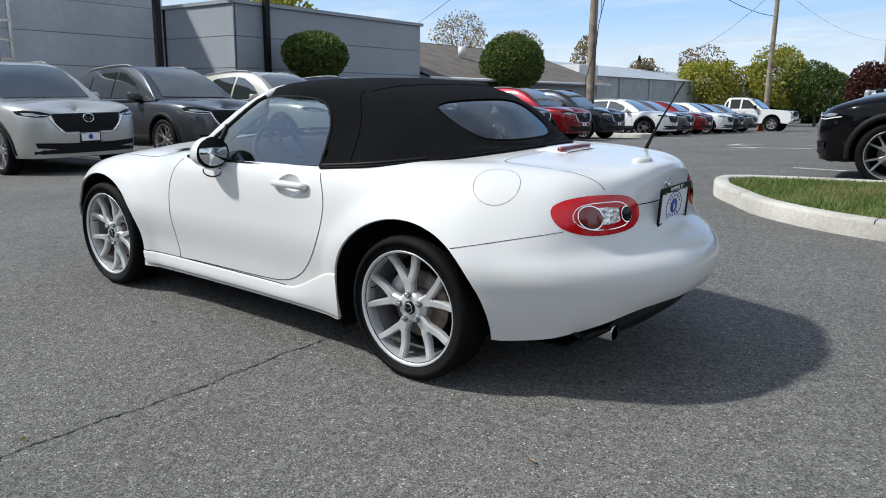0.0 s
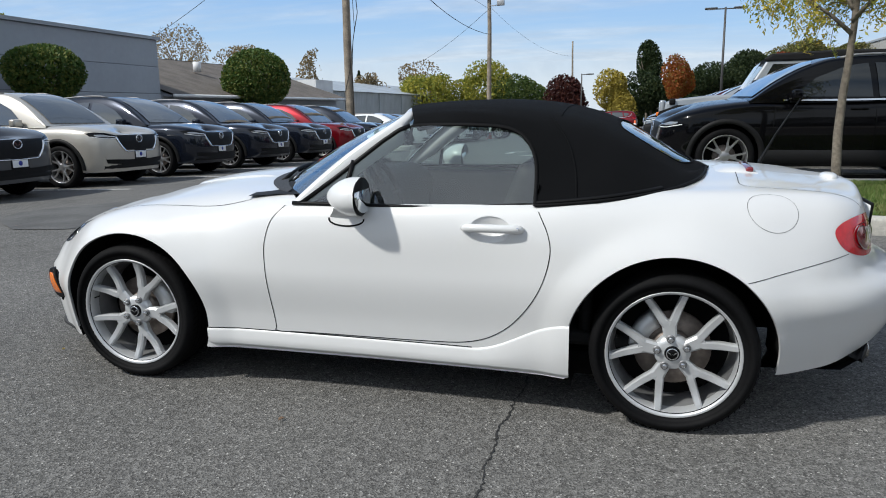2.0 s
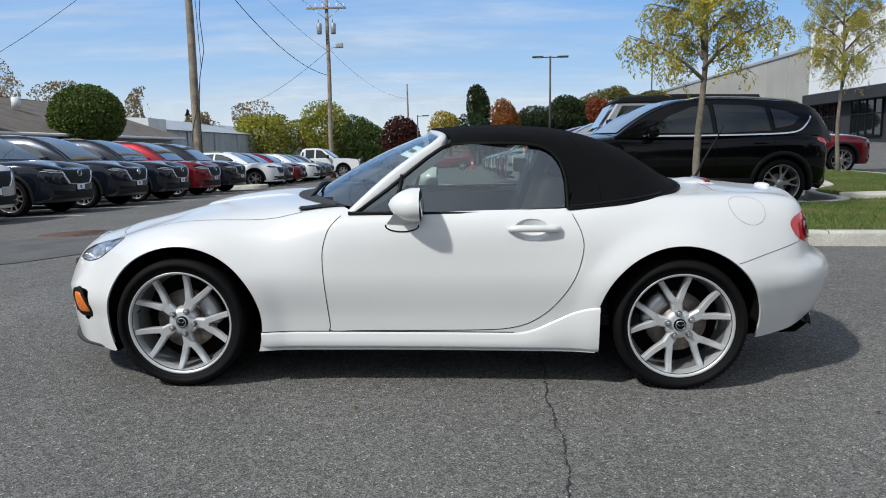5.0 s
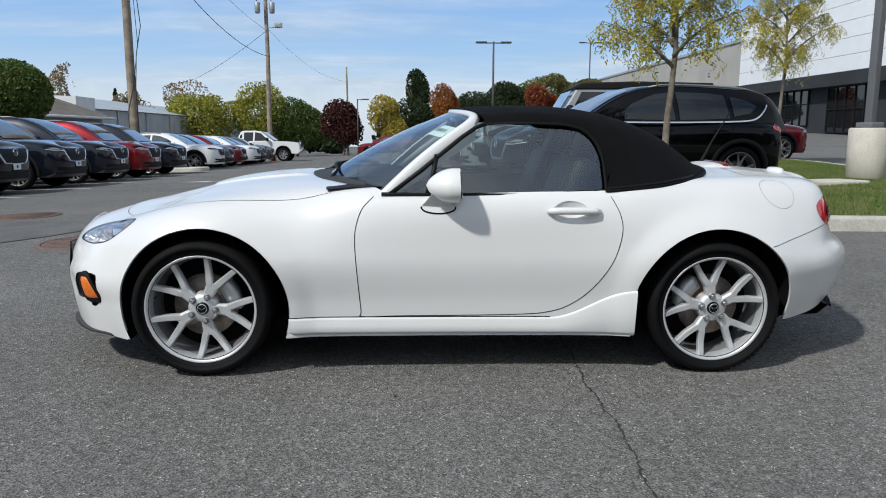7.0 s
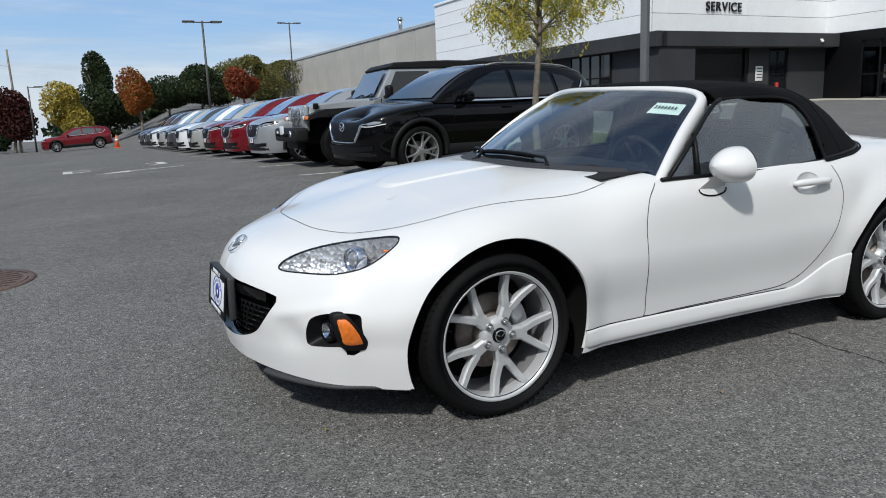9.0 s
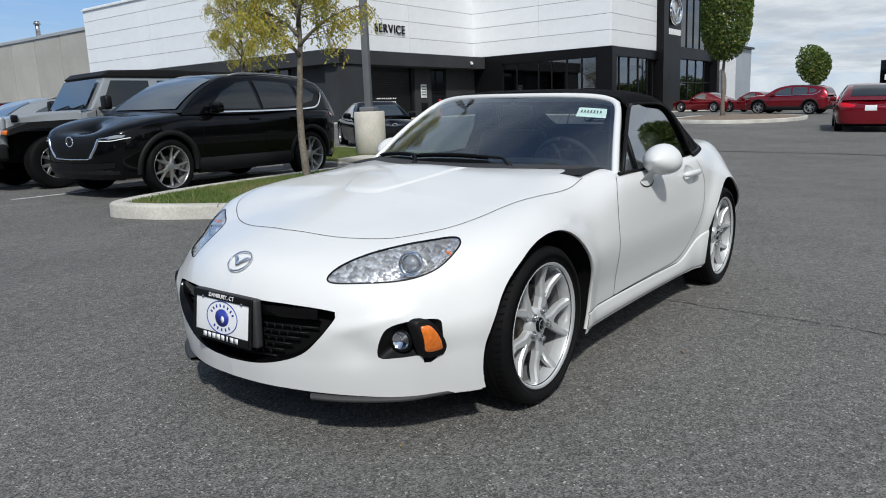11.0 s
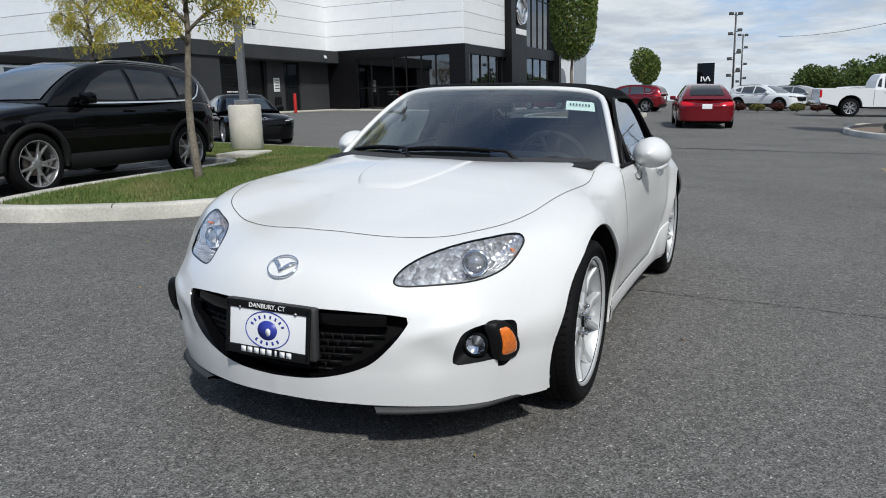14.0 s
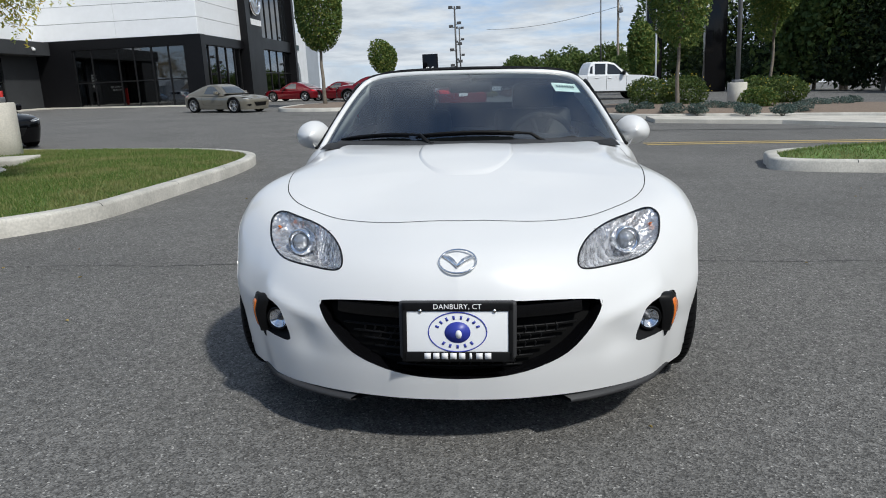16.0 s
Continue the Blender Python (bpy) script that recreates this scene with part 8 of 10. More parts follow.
def grey_buildings():
    s = empty("workshop_building"); s.matrix_world = TILT
    tagged(s, "blue-grey panelled workshop with a dark canopy", "building")
    base, top = -1.2, 4.05
    block("core", 18.1, 34, -22.6, -12.9, base, top - 0.1, M_JOINT, s)
    boarded(s, (18.06, -12.86), (18.06, -22.6), base, 5, 1.05, -1, M_GREYWALL, gap=0.016)
    boarded(s, (22.0, -12.82), (18.0, -12.82), base, 5, 1.05, -1, M_GREYWALL, gap=0.016)
    block("parapet_cap", 17.9, 34.1, -22.7, -12.7, top, top + 0.12, M_GREYWALL, s)
    block("recess_core", 22.3, 34, -12.8, 30, base, top + 2.0, M_JOINT, s)
    boarded(s, (22.25, 30), (22.25, -12.8), base, 7, 1.05, -1, M_GREYLIGHTENED, gap=0.016, split=[14, 28])
    block("canopy_roof", 17.5, 18.6, -12.7, 30, 4.75, 5.35, M_FRAME, s, "black canopy roof")
    for y in (-14.0, -9.85, -4.4, 1.0, 6.4):
        block("post", 17.72, 17.90, y - 0.09, y + 0.09, base, 4.78, M_FRAME, s)
    for y in (-5.9, -5.55):
        block("rack_post", 18.4, 18.48, y - 0.04, y + 0.04, base, 3.6, M_STEEL, s)
    for k in range(6):
        block("rack_rung", 18.4, 18.46, -5.9, -5.55, 0.4 + 0.5 * k, 0.46 + 0.5 * k, M_STEEL, s)
    for y in (-11.9, -10.3):
        part("lamp", cyl_bm(0.12, 0.16, 0.25, 14, pose(18.4, y, 4.62)), M_WHITEPRINT, s)
    block("vent", 33, 34, -20, -19, top, top + 0.6, M_STEEL, s)
    # lower shed with a pitched shingle roof
    p = empty("pitched_shed"); p.matrix_world = TILT
    tagged(p, "low grey shed with a brown shingle roof", "building")
    wt = 1.95
    block("wall", 18.1, 30, -40.5, -22.75, -1.6, wt, M_GREYWALL, p)
    rf = bmesh.new()
    for x0, z0, x1, z1 in ((17.5, wt - 0.05, 23.5, wt + 2.0), (23.5, wt + 2.0, 30.6, wt - 0.05)):
        n = 1
        for k in range(n):
            a, c = k / n, (k + 1) / n
            q = [(x0 + (x1 - x0) * t, z0 + (z1 - z0) * t) for t in (a, c)]
            f = rf.faces.new([rf.verts.new(v) for v in ((q[0][0], -41, q[0][1] + 0.025), (q[0][0], -22.8, q[0][1] + 0.025), (q[1][0], -22.8, q[1][1]), (q[1][0], -41, q[1][1]))])
    bmesh.ops.recalc_face_normals(rf, faces=rf.faces)
    part("roof", rf, M_SHINGLE, p, smooth=False)
    gb = bmesh.new()
    for y in (-22.85, -40.9):
        gb.faces.new([gb.verts.new(v) for v in ((17.6, y, wt - 0.1), (30.4, y, wt - 0.1), (23.5, y, wt + 1.97))])
    part("gable", gb, M_GREYWALL, p, smooth=False)
    part("gutter", tube_bm([(17.46, -41, wt - 0.08), (17.46, -22.7, wt - 0.08)], 0.07, 8), M_TRIMWHITE, p)
    for y in (-25.2, -31.0, -36.5):
        block("window", 18.0, 18.12, y - 0.45, y + 0.45, 0.6, 1.5, M_GLAZING, p)
    block("sign", 18.02, 18.09, -29.3, -27.6, 1.1, 1.45, M_FRAME, p)
    part("roof_vent", cyl_bm(0.2, 0.2, 0.5, 12, pose(21.0, -29.8, wt + 1.5)), M_TRIMWHITE, p)
    block("end_wall", 19.8, 30, -43.9, -41.2, -1.8, 3.2, M_TRIMWHITE, p)
    # corrugated steel shed
    c = empty("corrugated_shed"); c.matrix_world = TILT
    tagged(c, "long corrugated steel shed, pale grey", "building")
    rows = []
    n = 620
    for z in (-2.0, 2.55):
        rows.append([(20.0 + 0.035 * ((k % 4) in (0, 1)), -44.0 - 54.0 * k / n, z) for k in range(n)])
    grid_part("wall", rows, M_SHEET, c, smooth=False)
    rows = []
    for z in (-2.0, 3.0):
        rows.append([(20.0 + 12.0 * k / 140, -44.0 - 0.035 * ((k % 4) in (0, 1)), z if z < 0 else 2.55 + min(k, 140 - k) / 140 * 2.4) for k in range(141)])
    grid_part("end_wall", rows, M_SHEET, c, smooth=False)
    rf = grid_part("roof", [[(19.8, -43.8, 2.56), (19.8, -98.2, 2.56)], [(26, -43.8, 3.8), (26, -98.2, 3.8)], [(32.2, -43.8, 2.56), (32.2, -98.2, 2.56)]], M_SHEET, c, smooth=False)
    for k in range(9):
        block("door" if k == 2 else "wall_batten", 19.93, 19.98, -48.0 - 5.6 * k, -47.9 - 5.6 * k, -2, 2.5, M_SHEET, c)


grey_buildings()


# ---- trees and shrubs ----
M_BARK = material("grey_brown_bark", (0.17, 0.145, 0.115), rough=0.95, grain=0.3, scale=30, stain=0.2, stain_scale=6, bump=0.5, bump_scale=60)
M_LOCUST = leaf_material("locust_leaves", (0.24, 0.30, 0.07), (0.46, 0.42, 0.08), (0.66, 0.47, 0.06))
M_CLIPPED = leaf_material("clipped_leaves", (0.045, 0.09, 0.02), (0.085, 0.14, 0.03), (0.20, 0.21, 0.05))
M_PEARL = leaf_material("pear_leaves", (0.06, 0.115, 0.026), (0.11, 0.17, 0.04), (0.24, 0.25, 0.06))
AUTUMN = {
    "yellow_green": leaf_material("yellow_green_leaves", (0.15, 0.19, 0.03), (0.29, 0.29, 0.045), (0.42, 0.36, 0.05)),
    "green": leaf_material("green_leaves", (0.045, 0.08, 0.02), (0.08, 0.125, 0.03), (0.14, 0.17, 0.045)),
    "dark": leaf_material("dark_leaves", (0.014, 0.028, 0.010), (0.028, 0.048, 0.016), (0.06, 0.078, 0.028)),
    "maroon": leaf_material("maroon_leaves", (0.035, 0.012, 0.012), (0.07, 0.022, 0.02), (0.12, 0.04, 0.025)),
    "yellow": leaf_material("yellow_leaves", (0.26, 0.21, 0.04), (0.42, 0.34, 0.06), (0.52, 0.42, 0.10)),
    "orange": leaf_material("orange_leaves", (0.24, 0.06, 0.02), (0.34, 0.10, 0.02), (0.20, 0.16, 0.03)),
    "red": leaf_material("red_leaves", (0.17, 0.03, 0.02), (0.30, 0.06, 0.03), (0.20, 0.11, 0.03)),
    "brown": leaf_material("brown_green_leaves", (0.085, 0.10, 0.03), (0.15, 0.15, 0.045), (0.23, 0.18, 0.06)),
    "tan": leaf_material("tan_leaves", (0.18, 0.14, 0.08), (0.26, 0.20, 0.11), (0.33, 0.24, 0.12)),
    "juniper": leaf_material("juniper_needles", (0.05, 0.085, 0.075), (0.09, 0.13, 0.115), (0.14, 0.18, 0.15)),
    "flower": leaf_material("yellow_petals", (0.50, 0.38, 0.03), (0.55, 0.44, 0.05), (0.6, 0.5, 0.1)),
}


def leaves_mesh(name, C, size, rs, up=0.35, long=1.6):
    """Folded leaf blades, one to each centre."""
    n = len(C)
    d = rs.normal(size=(n, 3)); d[:, 2] -= up; d /= np.linalg.norm(d, axis=1)[:, None]
    e = rs.normal(size=(n, 3)); e -= d * (e * d).sum(1)[:, None]; e /= np.linalg.norm(e, axis=1)[:, None]
    f = np.cross(d, e)
    s = (size * rs.uniform(0.65, 1.35, n))[:, None]
    V = np.stack([C - d * s * long / 2, C + e * s * 0.5 + f * s * 0.12, C + d * s * long / 2, C - e * s * 0.5 + f * s * 0.12], 1).reshape(-1, 3)
    F = np.arange(4 * n).reshape(-1, 4)
    me = bpy.data.meshes.new(name)
    me.from_pydata(V.tolist(), [], F.tolist())
    return me


def lumpy(rs, n, radii, lumps, rough=0.30, shell=0.55):
    """Leaf places in an uneven crown: lumps on an ellipsoid, thicker near its skin."""
    L = rs.normal(size=(lumps, 3)); L /= np.linalg.norm(L, axis=1)[:, None]
    amp = rs.uniform(-rough, rough, lumps)
    d = rs.normal(size=(n, 3)); d /= np.linalg.norm(d, axis=1)[:, None]
    w = np.exp(6.0 * (d @ L.T - 1.0))
    r = 1.0 + (w * amp).sum(1) / (w.sum(1) * 0.9 + 0.15)
    r = r * (shell + (1 - shell) * rs.uniform(0, 1, n) ** 0.45)
    return d * r[:, None] * np.array(radii)


def crown_tree(name, label, at, trunk_h, trunk_r, crown_c, radii, mat, leaf, n, seed=1, lumps=26, rough=0.28, shell=0.55, holes=0.0, group="", turn=0.0, category="tree"):
    """A tree: tapered trunk, limbs into the crown, and a crown of many leaves."""
    rs = np.random.RandomState(seed)
    rd = random.Random(seed)
    t = empty(name)
    t.matrix_world = stand(*at, turn)
    tagged(t, label, category, group)
    bits = [tube_bm([(rd.uniform(-1, 1) * 0.02 * k, rd.uniform(-1, 1) * 0.02 * k, -0.1 + (trunk_h + 0.1 + radii[2] * 0.6) * k / 6) for k in range(7)], [trunk_r * (1.25 if k == 0 else 1 - 0.10 * k) for k in range(7)], 9)]
    for k in range(7):
        a, s = rd.uniform(0, 6.28), rd.uniform(0.5, 0.8)
        z0 = trunk_h * 0.9 + radii[2] * 0.12 * k
        e = (radii[0] * s * math.cos(a), radii[1] * s * math.sin(a), crown_c + radii[2] * rd.uniform(-0.2, 0.6))
        bits.append(tube_bm([(0, 0, z0), (e[0] * 0.45, e[1] * 0.45, (z0 + e[2]) / 2 - 0.05), e], [trunk_r * 0.45, trunk_r * 0.3, trunk_r * 0.1], 6))
    part("trunk", join_bm(*bits), M_BARK, t)
    C = lumpy(rs, n, radii, lumps, rough, shell)
    if holes:
        H = rs.normal(size=(14, 3)) * np.array(radii) * 0.62
        dist = np.min(np.linalg.norm((C[:, None, :] - H[None]) / np.array(radii), axis=2), axis=1)
        C = C[dist > holes]
    C[:, 2] += crown_c
    C = C[C[:, 2] > trunk_h * 0.55]
    link_mesh("crown", leaves_mesh("crown", C, leaf, rs), mat, t, smooth=False)
    return t


def locust_tree(at, height, seed, spread=1.15, n_limbs=19, turn=0.0, low=1.75):
    """A young honey locust: slim trunk, rising limbs, hanging sprays of small leaflets."""
    rs = np.random.RandomState(seed)
    rd = random.Random(seed)
    t = empty("locust_tree")
    t.matrix_world = stand(*at, turn, 0.10)
    tagged(t, "young honey locust with thin yellowing leaves in the lawn", "tree", "lawn trees")
    tr = [(0.03 * math.sin(k * 0.9), 0.03 * math.cos(k * 1.1) - 0.03, -0.12 + height * 0.86 * k / 10) for k in range(11)]
    part("trunk", tube_bm(tr, [0.054 * (1.3 if k == 0 else 1 - 0.082 * k) for k in range(11)], 10), M_BARK, t)
    bits, C = [], []
    for k in range(n_limbs):
        f = k / (n_limbs - 1)
        a = k * 2.4 + rd.uniform(-0.4, 0.4)
        z0 = low + (height * 0.84 - low) * f
        ln = spread * (1.05 - 0.55 * f) * rd.uniform(0.75, 1.15)
        rise = rd.uniform(0.85, 1.45) * ln
        P = [Vector((ln * s * math.cos(a + 0.25 * s), ln * s * math.sin(a + 0.25 * s), z0 + rise * (s - 0.42 * s * s))) for s in (0, 0.25, 0.5, 0.75, 1.0)]
        bits.append(tube_bm(P, [0.026, 0.020, 0.014, 0.009, 0.004], 6))
        for j in range(18):
            s = 0.10 + 0.90 * j / 17
            i = min(3, int(s * 4)); p = P[i].lerp(P[i + 1], s * 4 - i)
            b2 = a + rd.uniform(-1.5, 1.5)
            l2 = rd.uniform(0.25, 0.55) * (1.1 - 0.35 * s)
            drop = rd.uniform(0.05, 0.55) * l2
            q = [p, p + Vector((math.cos(b2) * l2 * 0.55, math.sin(b2) * l2 * 0.55, 0.05)), p + Vector((math.cos(b2) * l2, math.sin(b2) * l2, -drop))]
            bits.append(tube_bm(q, [0.006, 0.004, 0.002], 4))
            for m in range(5):
                u = 0.3 + 0.7 * m / 4
                c0 = q[0].lerp(q[1], u * 2) if u < 0.5 else q[1].lerp(q[2], u * 2 - 1)
                h2 = rd.uniform(0.10, 0.24)
                for w in range(13):
                    g = (w + 0.5) / 13
                    C.append((c0.x + rd.uniform(-0.035, 0.035) + 0.10 * g * math.cos(b2 + m), c0.y + rd.uniform(-0.035, 0.035) + 0.10 * g * math.sin(b2 + m), c0.z - h2 * g))
    part("limb", join_bm(*bits), M_BARK, t)
    link_mesh("crown", leaves_mesh("crown", np.array(C), 0.018, rs, 0.8, 2.6), M_LOCUST, t, smooth=False)


locust_tree((-3.0, -4.9), 4.5, 3, 0.74, low=1.66)
locust_tree((-8.75, -13.2), 5.2, 8, 1.0, turn=70, low=2.0)

# clipped trees behind the long row and beside the showroom
crown_tree("clipped_tree", "round clipped tree with dense dark green leaves", (16.2, -14.8), 1.9, 0.09, 2.66, (1.10, 1.14, 0.90), M_CLIPPED, 0.07, 9000, 21, 70, 0.30, 0.55, group="clipped trees")
crown_tree("clipped_tree", "round clipped tree with dense green leaves", (17.1, -28.7), 1.9, 0.11, 3.22, (1.70, 1.78, 1.42), M_CLIPPED, 0.09, 13000, 22, 80, 0.32, 0.5, group="clipped trees")
crown_tree("clipped_tree", "tall clipped tree with egg-shaped crown by the showroom", (-30.8, -7.6), 2.9, 0.10, 5.2, (1.20, 1.20, 2.15), M_PEARL, 0.075, 20000, 23, 50, 0.4, 0.6, group="clipped trees")
crown_tree("clipped_tree", "round-crowned tree on the far lot", (-50.0, -7.3), 1.5, 0.10, 2.85, (0.82, 0.82, 1.12), M_PEARL, 0.10, 5000, 24, 30, 0.8, 0.4, group="clipped trees")
for k, (x, y) in enumerate(((-19.3, 5.95), (-23.5, 10.3))):
    crown_tree("pear_tree", "slim columnar tree with green leaves in the planting bed", (x, y), 2.3, 0.07, 4.5, (0.95, 0.95, 2.05), M_PEARL, 0.062, 15000, 30 + k, 36, 0.6, 0.5, 0.0, "columnar trees")
crown_tree("pear_tree", "slim columnar tree with green leaves beyond the pickup", (-44.0, 9.9), 0.9, 0.08, 2.6, (0.95, 0.95, 1.75), M_PEARL, 0.13, 6000, 35, 50, 0.2, 0.6, 0.0, "columnar trees")

# autumn trees along the far edge
FAR = [(22.6, -72, 4.2, 2.6, "tan", 0.5), (25.5, -66, 3.4, 2.4, "tan", 0.5), (15, -70, 3.9, 2.9, "yellow_green", 0.0), (10.8, -69, 1.9, 2.6, "green", 0.0), (6.0, -66, 1.6, 1.7, "maroon", 0.0), (1.4, -70, 2.6, 1.9, "yellow", 0.2),
       (-1.1, -78, 6.2, 1.9, "dark", 0.18), (-4.1, -70, 3.0, 1.75, "orange", 0.0), (-1.6, -74, 2.4, 2.6, "dark", 0.0), (-7.6, -78, 2.9, 3.2, "dark", 0.0), (-11.3, -80, 4.6, 2.4, "dark", 0.3), (-13.6, -70, 4.0, 1.75, "red", 0.0),
       (-17.5, -82, 6.6, 4.6, "brown", 0.2), (-23.5, -92, 7.4, 4.6, "brown", 0.3), (19.6, -66, 3.2, 2.7, "yellow_green", 0.0), (28.5, -60, 4.4, 2.0, "tan", 0.6)]
for k, (x, y, top, r, tint, holes) in enumerate(FAR):
    g = lie(x, y)
    H = top - g
    rz = H * 0.38 if tint != "dark" or r > 2 else H * 0.34
    crown_tree("autumn_tree", tint.replace("_", " ").replace("dark", "dark green").replace("tan", "half-bare tan").replace("brown", "brownish green") + " autumn tree at the far edge of the lot", (x, y), max(0.6, H - 2 * rz), 0.14, H - rz, (r * (0.82 if r < 2.2 else 0.96), r * (0.82 if r < 2.2 else 0.96), rz), AUTUMN[tint], 0.155, 9500 if holes < 0.4 else 4500, 40 + k, 11, 0.95, 0.30, holes, "autumn trees")
# conifer and trees over the roofs
for x, y, H, tint, r in ((24, -30, 7.6, "yellow_green", 2.4), (30, -13, 9.5, "yellow_green", 3.0), (27, -6, 9.4, "dark", 2.2), (21.5, -47, 8.0, "tan", 2.4), (25.5, -52, 8.6, "tan", 2.6), (17, -47.5, 7.0, "tan", 2.0)):
    crown_tree("roofline_tree", "tree standing behind the grey workshop", (x + 12, y), H * 0.5, 0.15, H * 0.82, (r, r, H * 0.22), AUTUMN[tint], 0.20 if tint != "tan" else 0.11, 2800 if tint != "tan" else 1300, int(x * 7 + H * 10) % 97, 18, 0.4, 0.45, 0.3, "trees behind roofs")
t = empty("spruce_tree"); t.matrix_world = stand(33, -82)
tagged(t, "small dark spruce behind the corrugated shed", "tree")
part("trunk", tube_bm([(0, 0, 0), (0, 0, 7.2)], [0.16, 0.02], 8), M_BARK, t)
rs = np.random.RandomState(77)
zz = rs.uniform(0.1, 1, 3000) ** 0.7
rr, aa = (1 - zz) * 2.0 * (0.75 + 0.25 * np.sign(np.sin(zz * 50))) * rs.uniform(0.3, 1, 3000), rs.uniform(0, 6.283, 3000)
link_mesh("crown", leaves_mesh("crown", np.stack([rr * np.cos(aa), rr * np.sin(aa), 1.0 + 6.2 * zz], 1), 0.16, rs, 0.6, 2.0), AUTUMN["dark"], t, smooth=False)


def woodland(name, label, line, depth, height, n, tint, seed, leaf=0.5, trunks=0, every=3.2):
    """A belt of trees too many to count."""
    rs = np.random.RandomState(seed)
    P = np.array(line, float)
    seg = np.linalg.norm(np.diff(P, axis=0), axis=1)
    cum = np.concatenate([[0], np.cumsum(seg)])
    k = max(6, int(cum[-1] / every))
    C = []
    per = n // k
    bits = []
    for i in range(k):
        s = rs.uniform(0, cum[-1])
        j = min(len(seg) - 1, int(np.searchsorted(cum, s) - 1))
        p = P[j] + (P[j + 1] - P[j]) * ((s - cum[j]) / seg[j]) + rs.normal(size=2) * depth * 0.4
        H = height * rs.uniform(0.72, 1.12)
        c = lumpy(rs, per, (2.4 * rs.uniform(0.8, 1.3), 2.4 * rs.uniform(0.8, 1.3), H * 0.46), 14, 0.45, 0.4)
        g = lie(float(p[0]), float(p[1]))
        C.append(c + np.array([p[0], p[1], g + H * 0.54]))
        if trunks and i < trunks:
            bits.append(tube_bm([(p[0], p[1], g - 0.2), (p[0] + rs.uniform(-0.3, 0.3), p[1] + rs.uniform(-0.3, 0.3), g + H * 0.7)], [0.16, 0.07], 6))
    w = link_mesh(name, leaves_mesh(name, np.concatenate(C), leaf, rs), AUTUMN[tint], smooth=False)
    tagged(w, label, "woodland", kind="stuff")
    if bits:
        tagged(part("woodland_trunks", join_bm(*bits), M_BARK), "grey trunks among the dark woodland", "woodland", kind="stuff")


woodland("woodland", "dense dark green woodland beyond the road", [(-78, 22), (-52, 26), (-38, 31), (-26, 40), (-16, 52), (-4, 70), (14, 84)], 5, 13.5, 170000, "dark", 5, 0.22, 40)
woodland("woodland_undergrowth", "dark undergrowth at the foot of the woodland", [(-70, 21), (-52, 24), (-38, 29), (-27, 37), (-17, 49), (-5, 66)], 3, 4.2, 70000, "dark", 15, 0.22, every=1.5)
# lighter leaf green puts the sun on these treetops into the colour
woodland("woodland_sunlit", "green treetops of the woodland edge", [(-80, 17), (-60, 20), (-46, 24.5), (-33, 29)], 2.5, 10.5, 20000, "green", 6, 0.26)
woodland("woodland_far", "distant green trees on the skyline", [(-144, -1), (-135, 8), (-125, 14), (-100, 17), (-85, 18)], 6, 6.8, 26000, "green", 7, 0.32)
woodland("woodland_edge", "dark hedge and trees behind the far lot", [(40, -100), (10, -92), (-10, -92), (-24, -100)], 4, 3.2, 14000, "dark", 9, 0.45)
woodland("woodland_back", "trees closing the lot behind the camera", [(-10, 60), (20, 66), (60, 50), (75, 10), (70, -40)], 5, 9, 40000, "green", 12, 0.40)


def shrub(name, label, x, y, r, h, mat, n, leaf, seed, dots=0, group="shrubs"):
    rs = np.random.RandomState(seed)
    C = lumpy(rs, n, (r, r, h * 0.55), 14, 0.3, 0.35)
    C[:, 2] += h * 0.42
    C = C[C[:, 2] > 0.01]
    s = empty(name); s.matrix_world = stand(x, y, 0, 0.15)
    tagged(s, label, "shrub", group)
    link_mesh("foliage", leaves_mesh("foliage", C, leaf, rs, 0.0, 2.0), mat, s, smooth=False)
    part("stems", join_bm(*[tube_bm([(0, 0, -0.1), (r * 0.5 * math.cos(a), r * 0.5 * math.sin(a), h * 0.6)], [0.014, 0.006], 5) for a in (0.3, 1.6, 2.9, 4.2, 5.4)]), M_BARK, s)
    if dots:
        D = lumpy(rs, dots, (r * 1.03, r * 1.03, h * 0.58), 14, 0.3, 0.93); D[:, 2] = np.abs(D[:, 2]) + h * 0.42
        link_mesh("flowers", leaves_mesh("flowers", D, 0.045, rs, 0.0, 1.0), AUTUMN["flower"], s, "yellow flowers", smooth=False)


for k, (x, y, r) in enumerate(((-17.9, 4.2, 0.42), (-18.6, 4.9, 0.40), (-17.3, 5.4, 0.45), (-16.9, 6.0, 0.38), (-18.9, 7.0, 0.55), (-18.4, 7.5, 0.5), (-16.3, 7.2, 0.5), (-16.2, 8.1, 0.45), (-17.2, 8.9, 0.5), (-20.2, 10.6, 0.6), (-20.6, 11.6, 0.55), (-21.4, 12.3, 0.5))):
    shrub("juniper_shrub", "low blue-green juniper on bark mulch", x - 0.4, y, r * 0.8, 0.30, AUTUMN["juniper"], 800, 0.032, 100 + k, group="junipers")
shrub("round_shrub", "rounded dark green shrub beside the lamp base", -19.6, 8.5, 0.62, 0.75, M_CLIPPED, 1800, 0.05, 130)
for k, (x, y) in enumerate(((-22.8, 5.9), (-22.6, 7.0), (-22.9, 9.6), (-22.5, 10.4))):
    shrub("flowering_shrub", "bushy shrub dotted with yellow flowers", x, y, 0.85, 1.05, AUTUMN["green"], 2400, 0.055, 140 + k, 45)
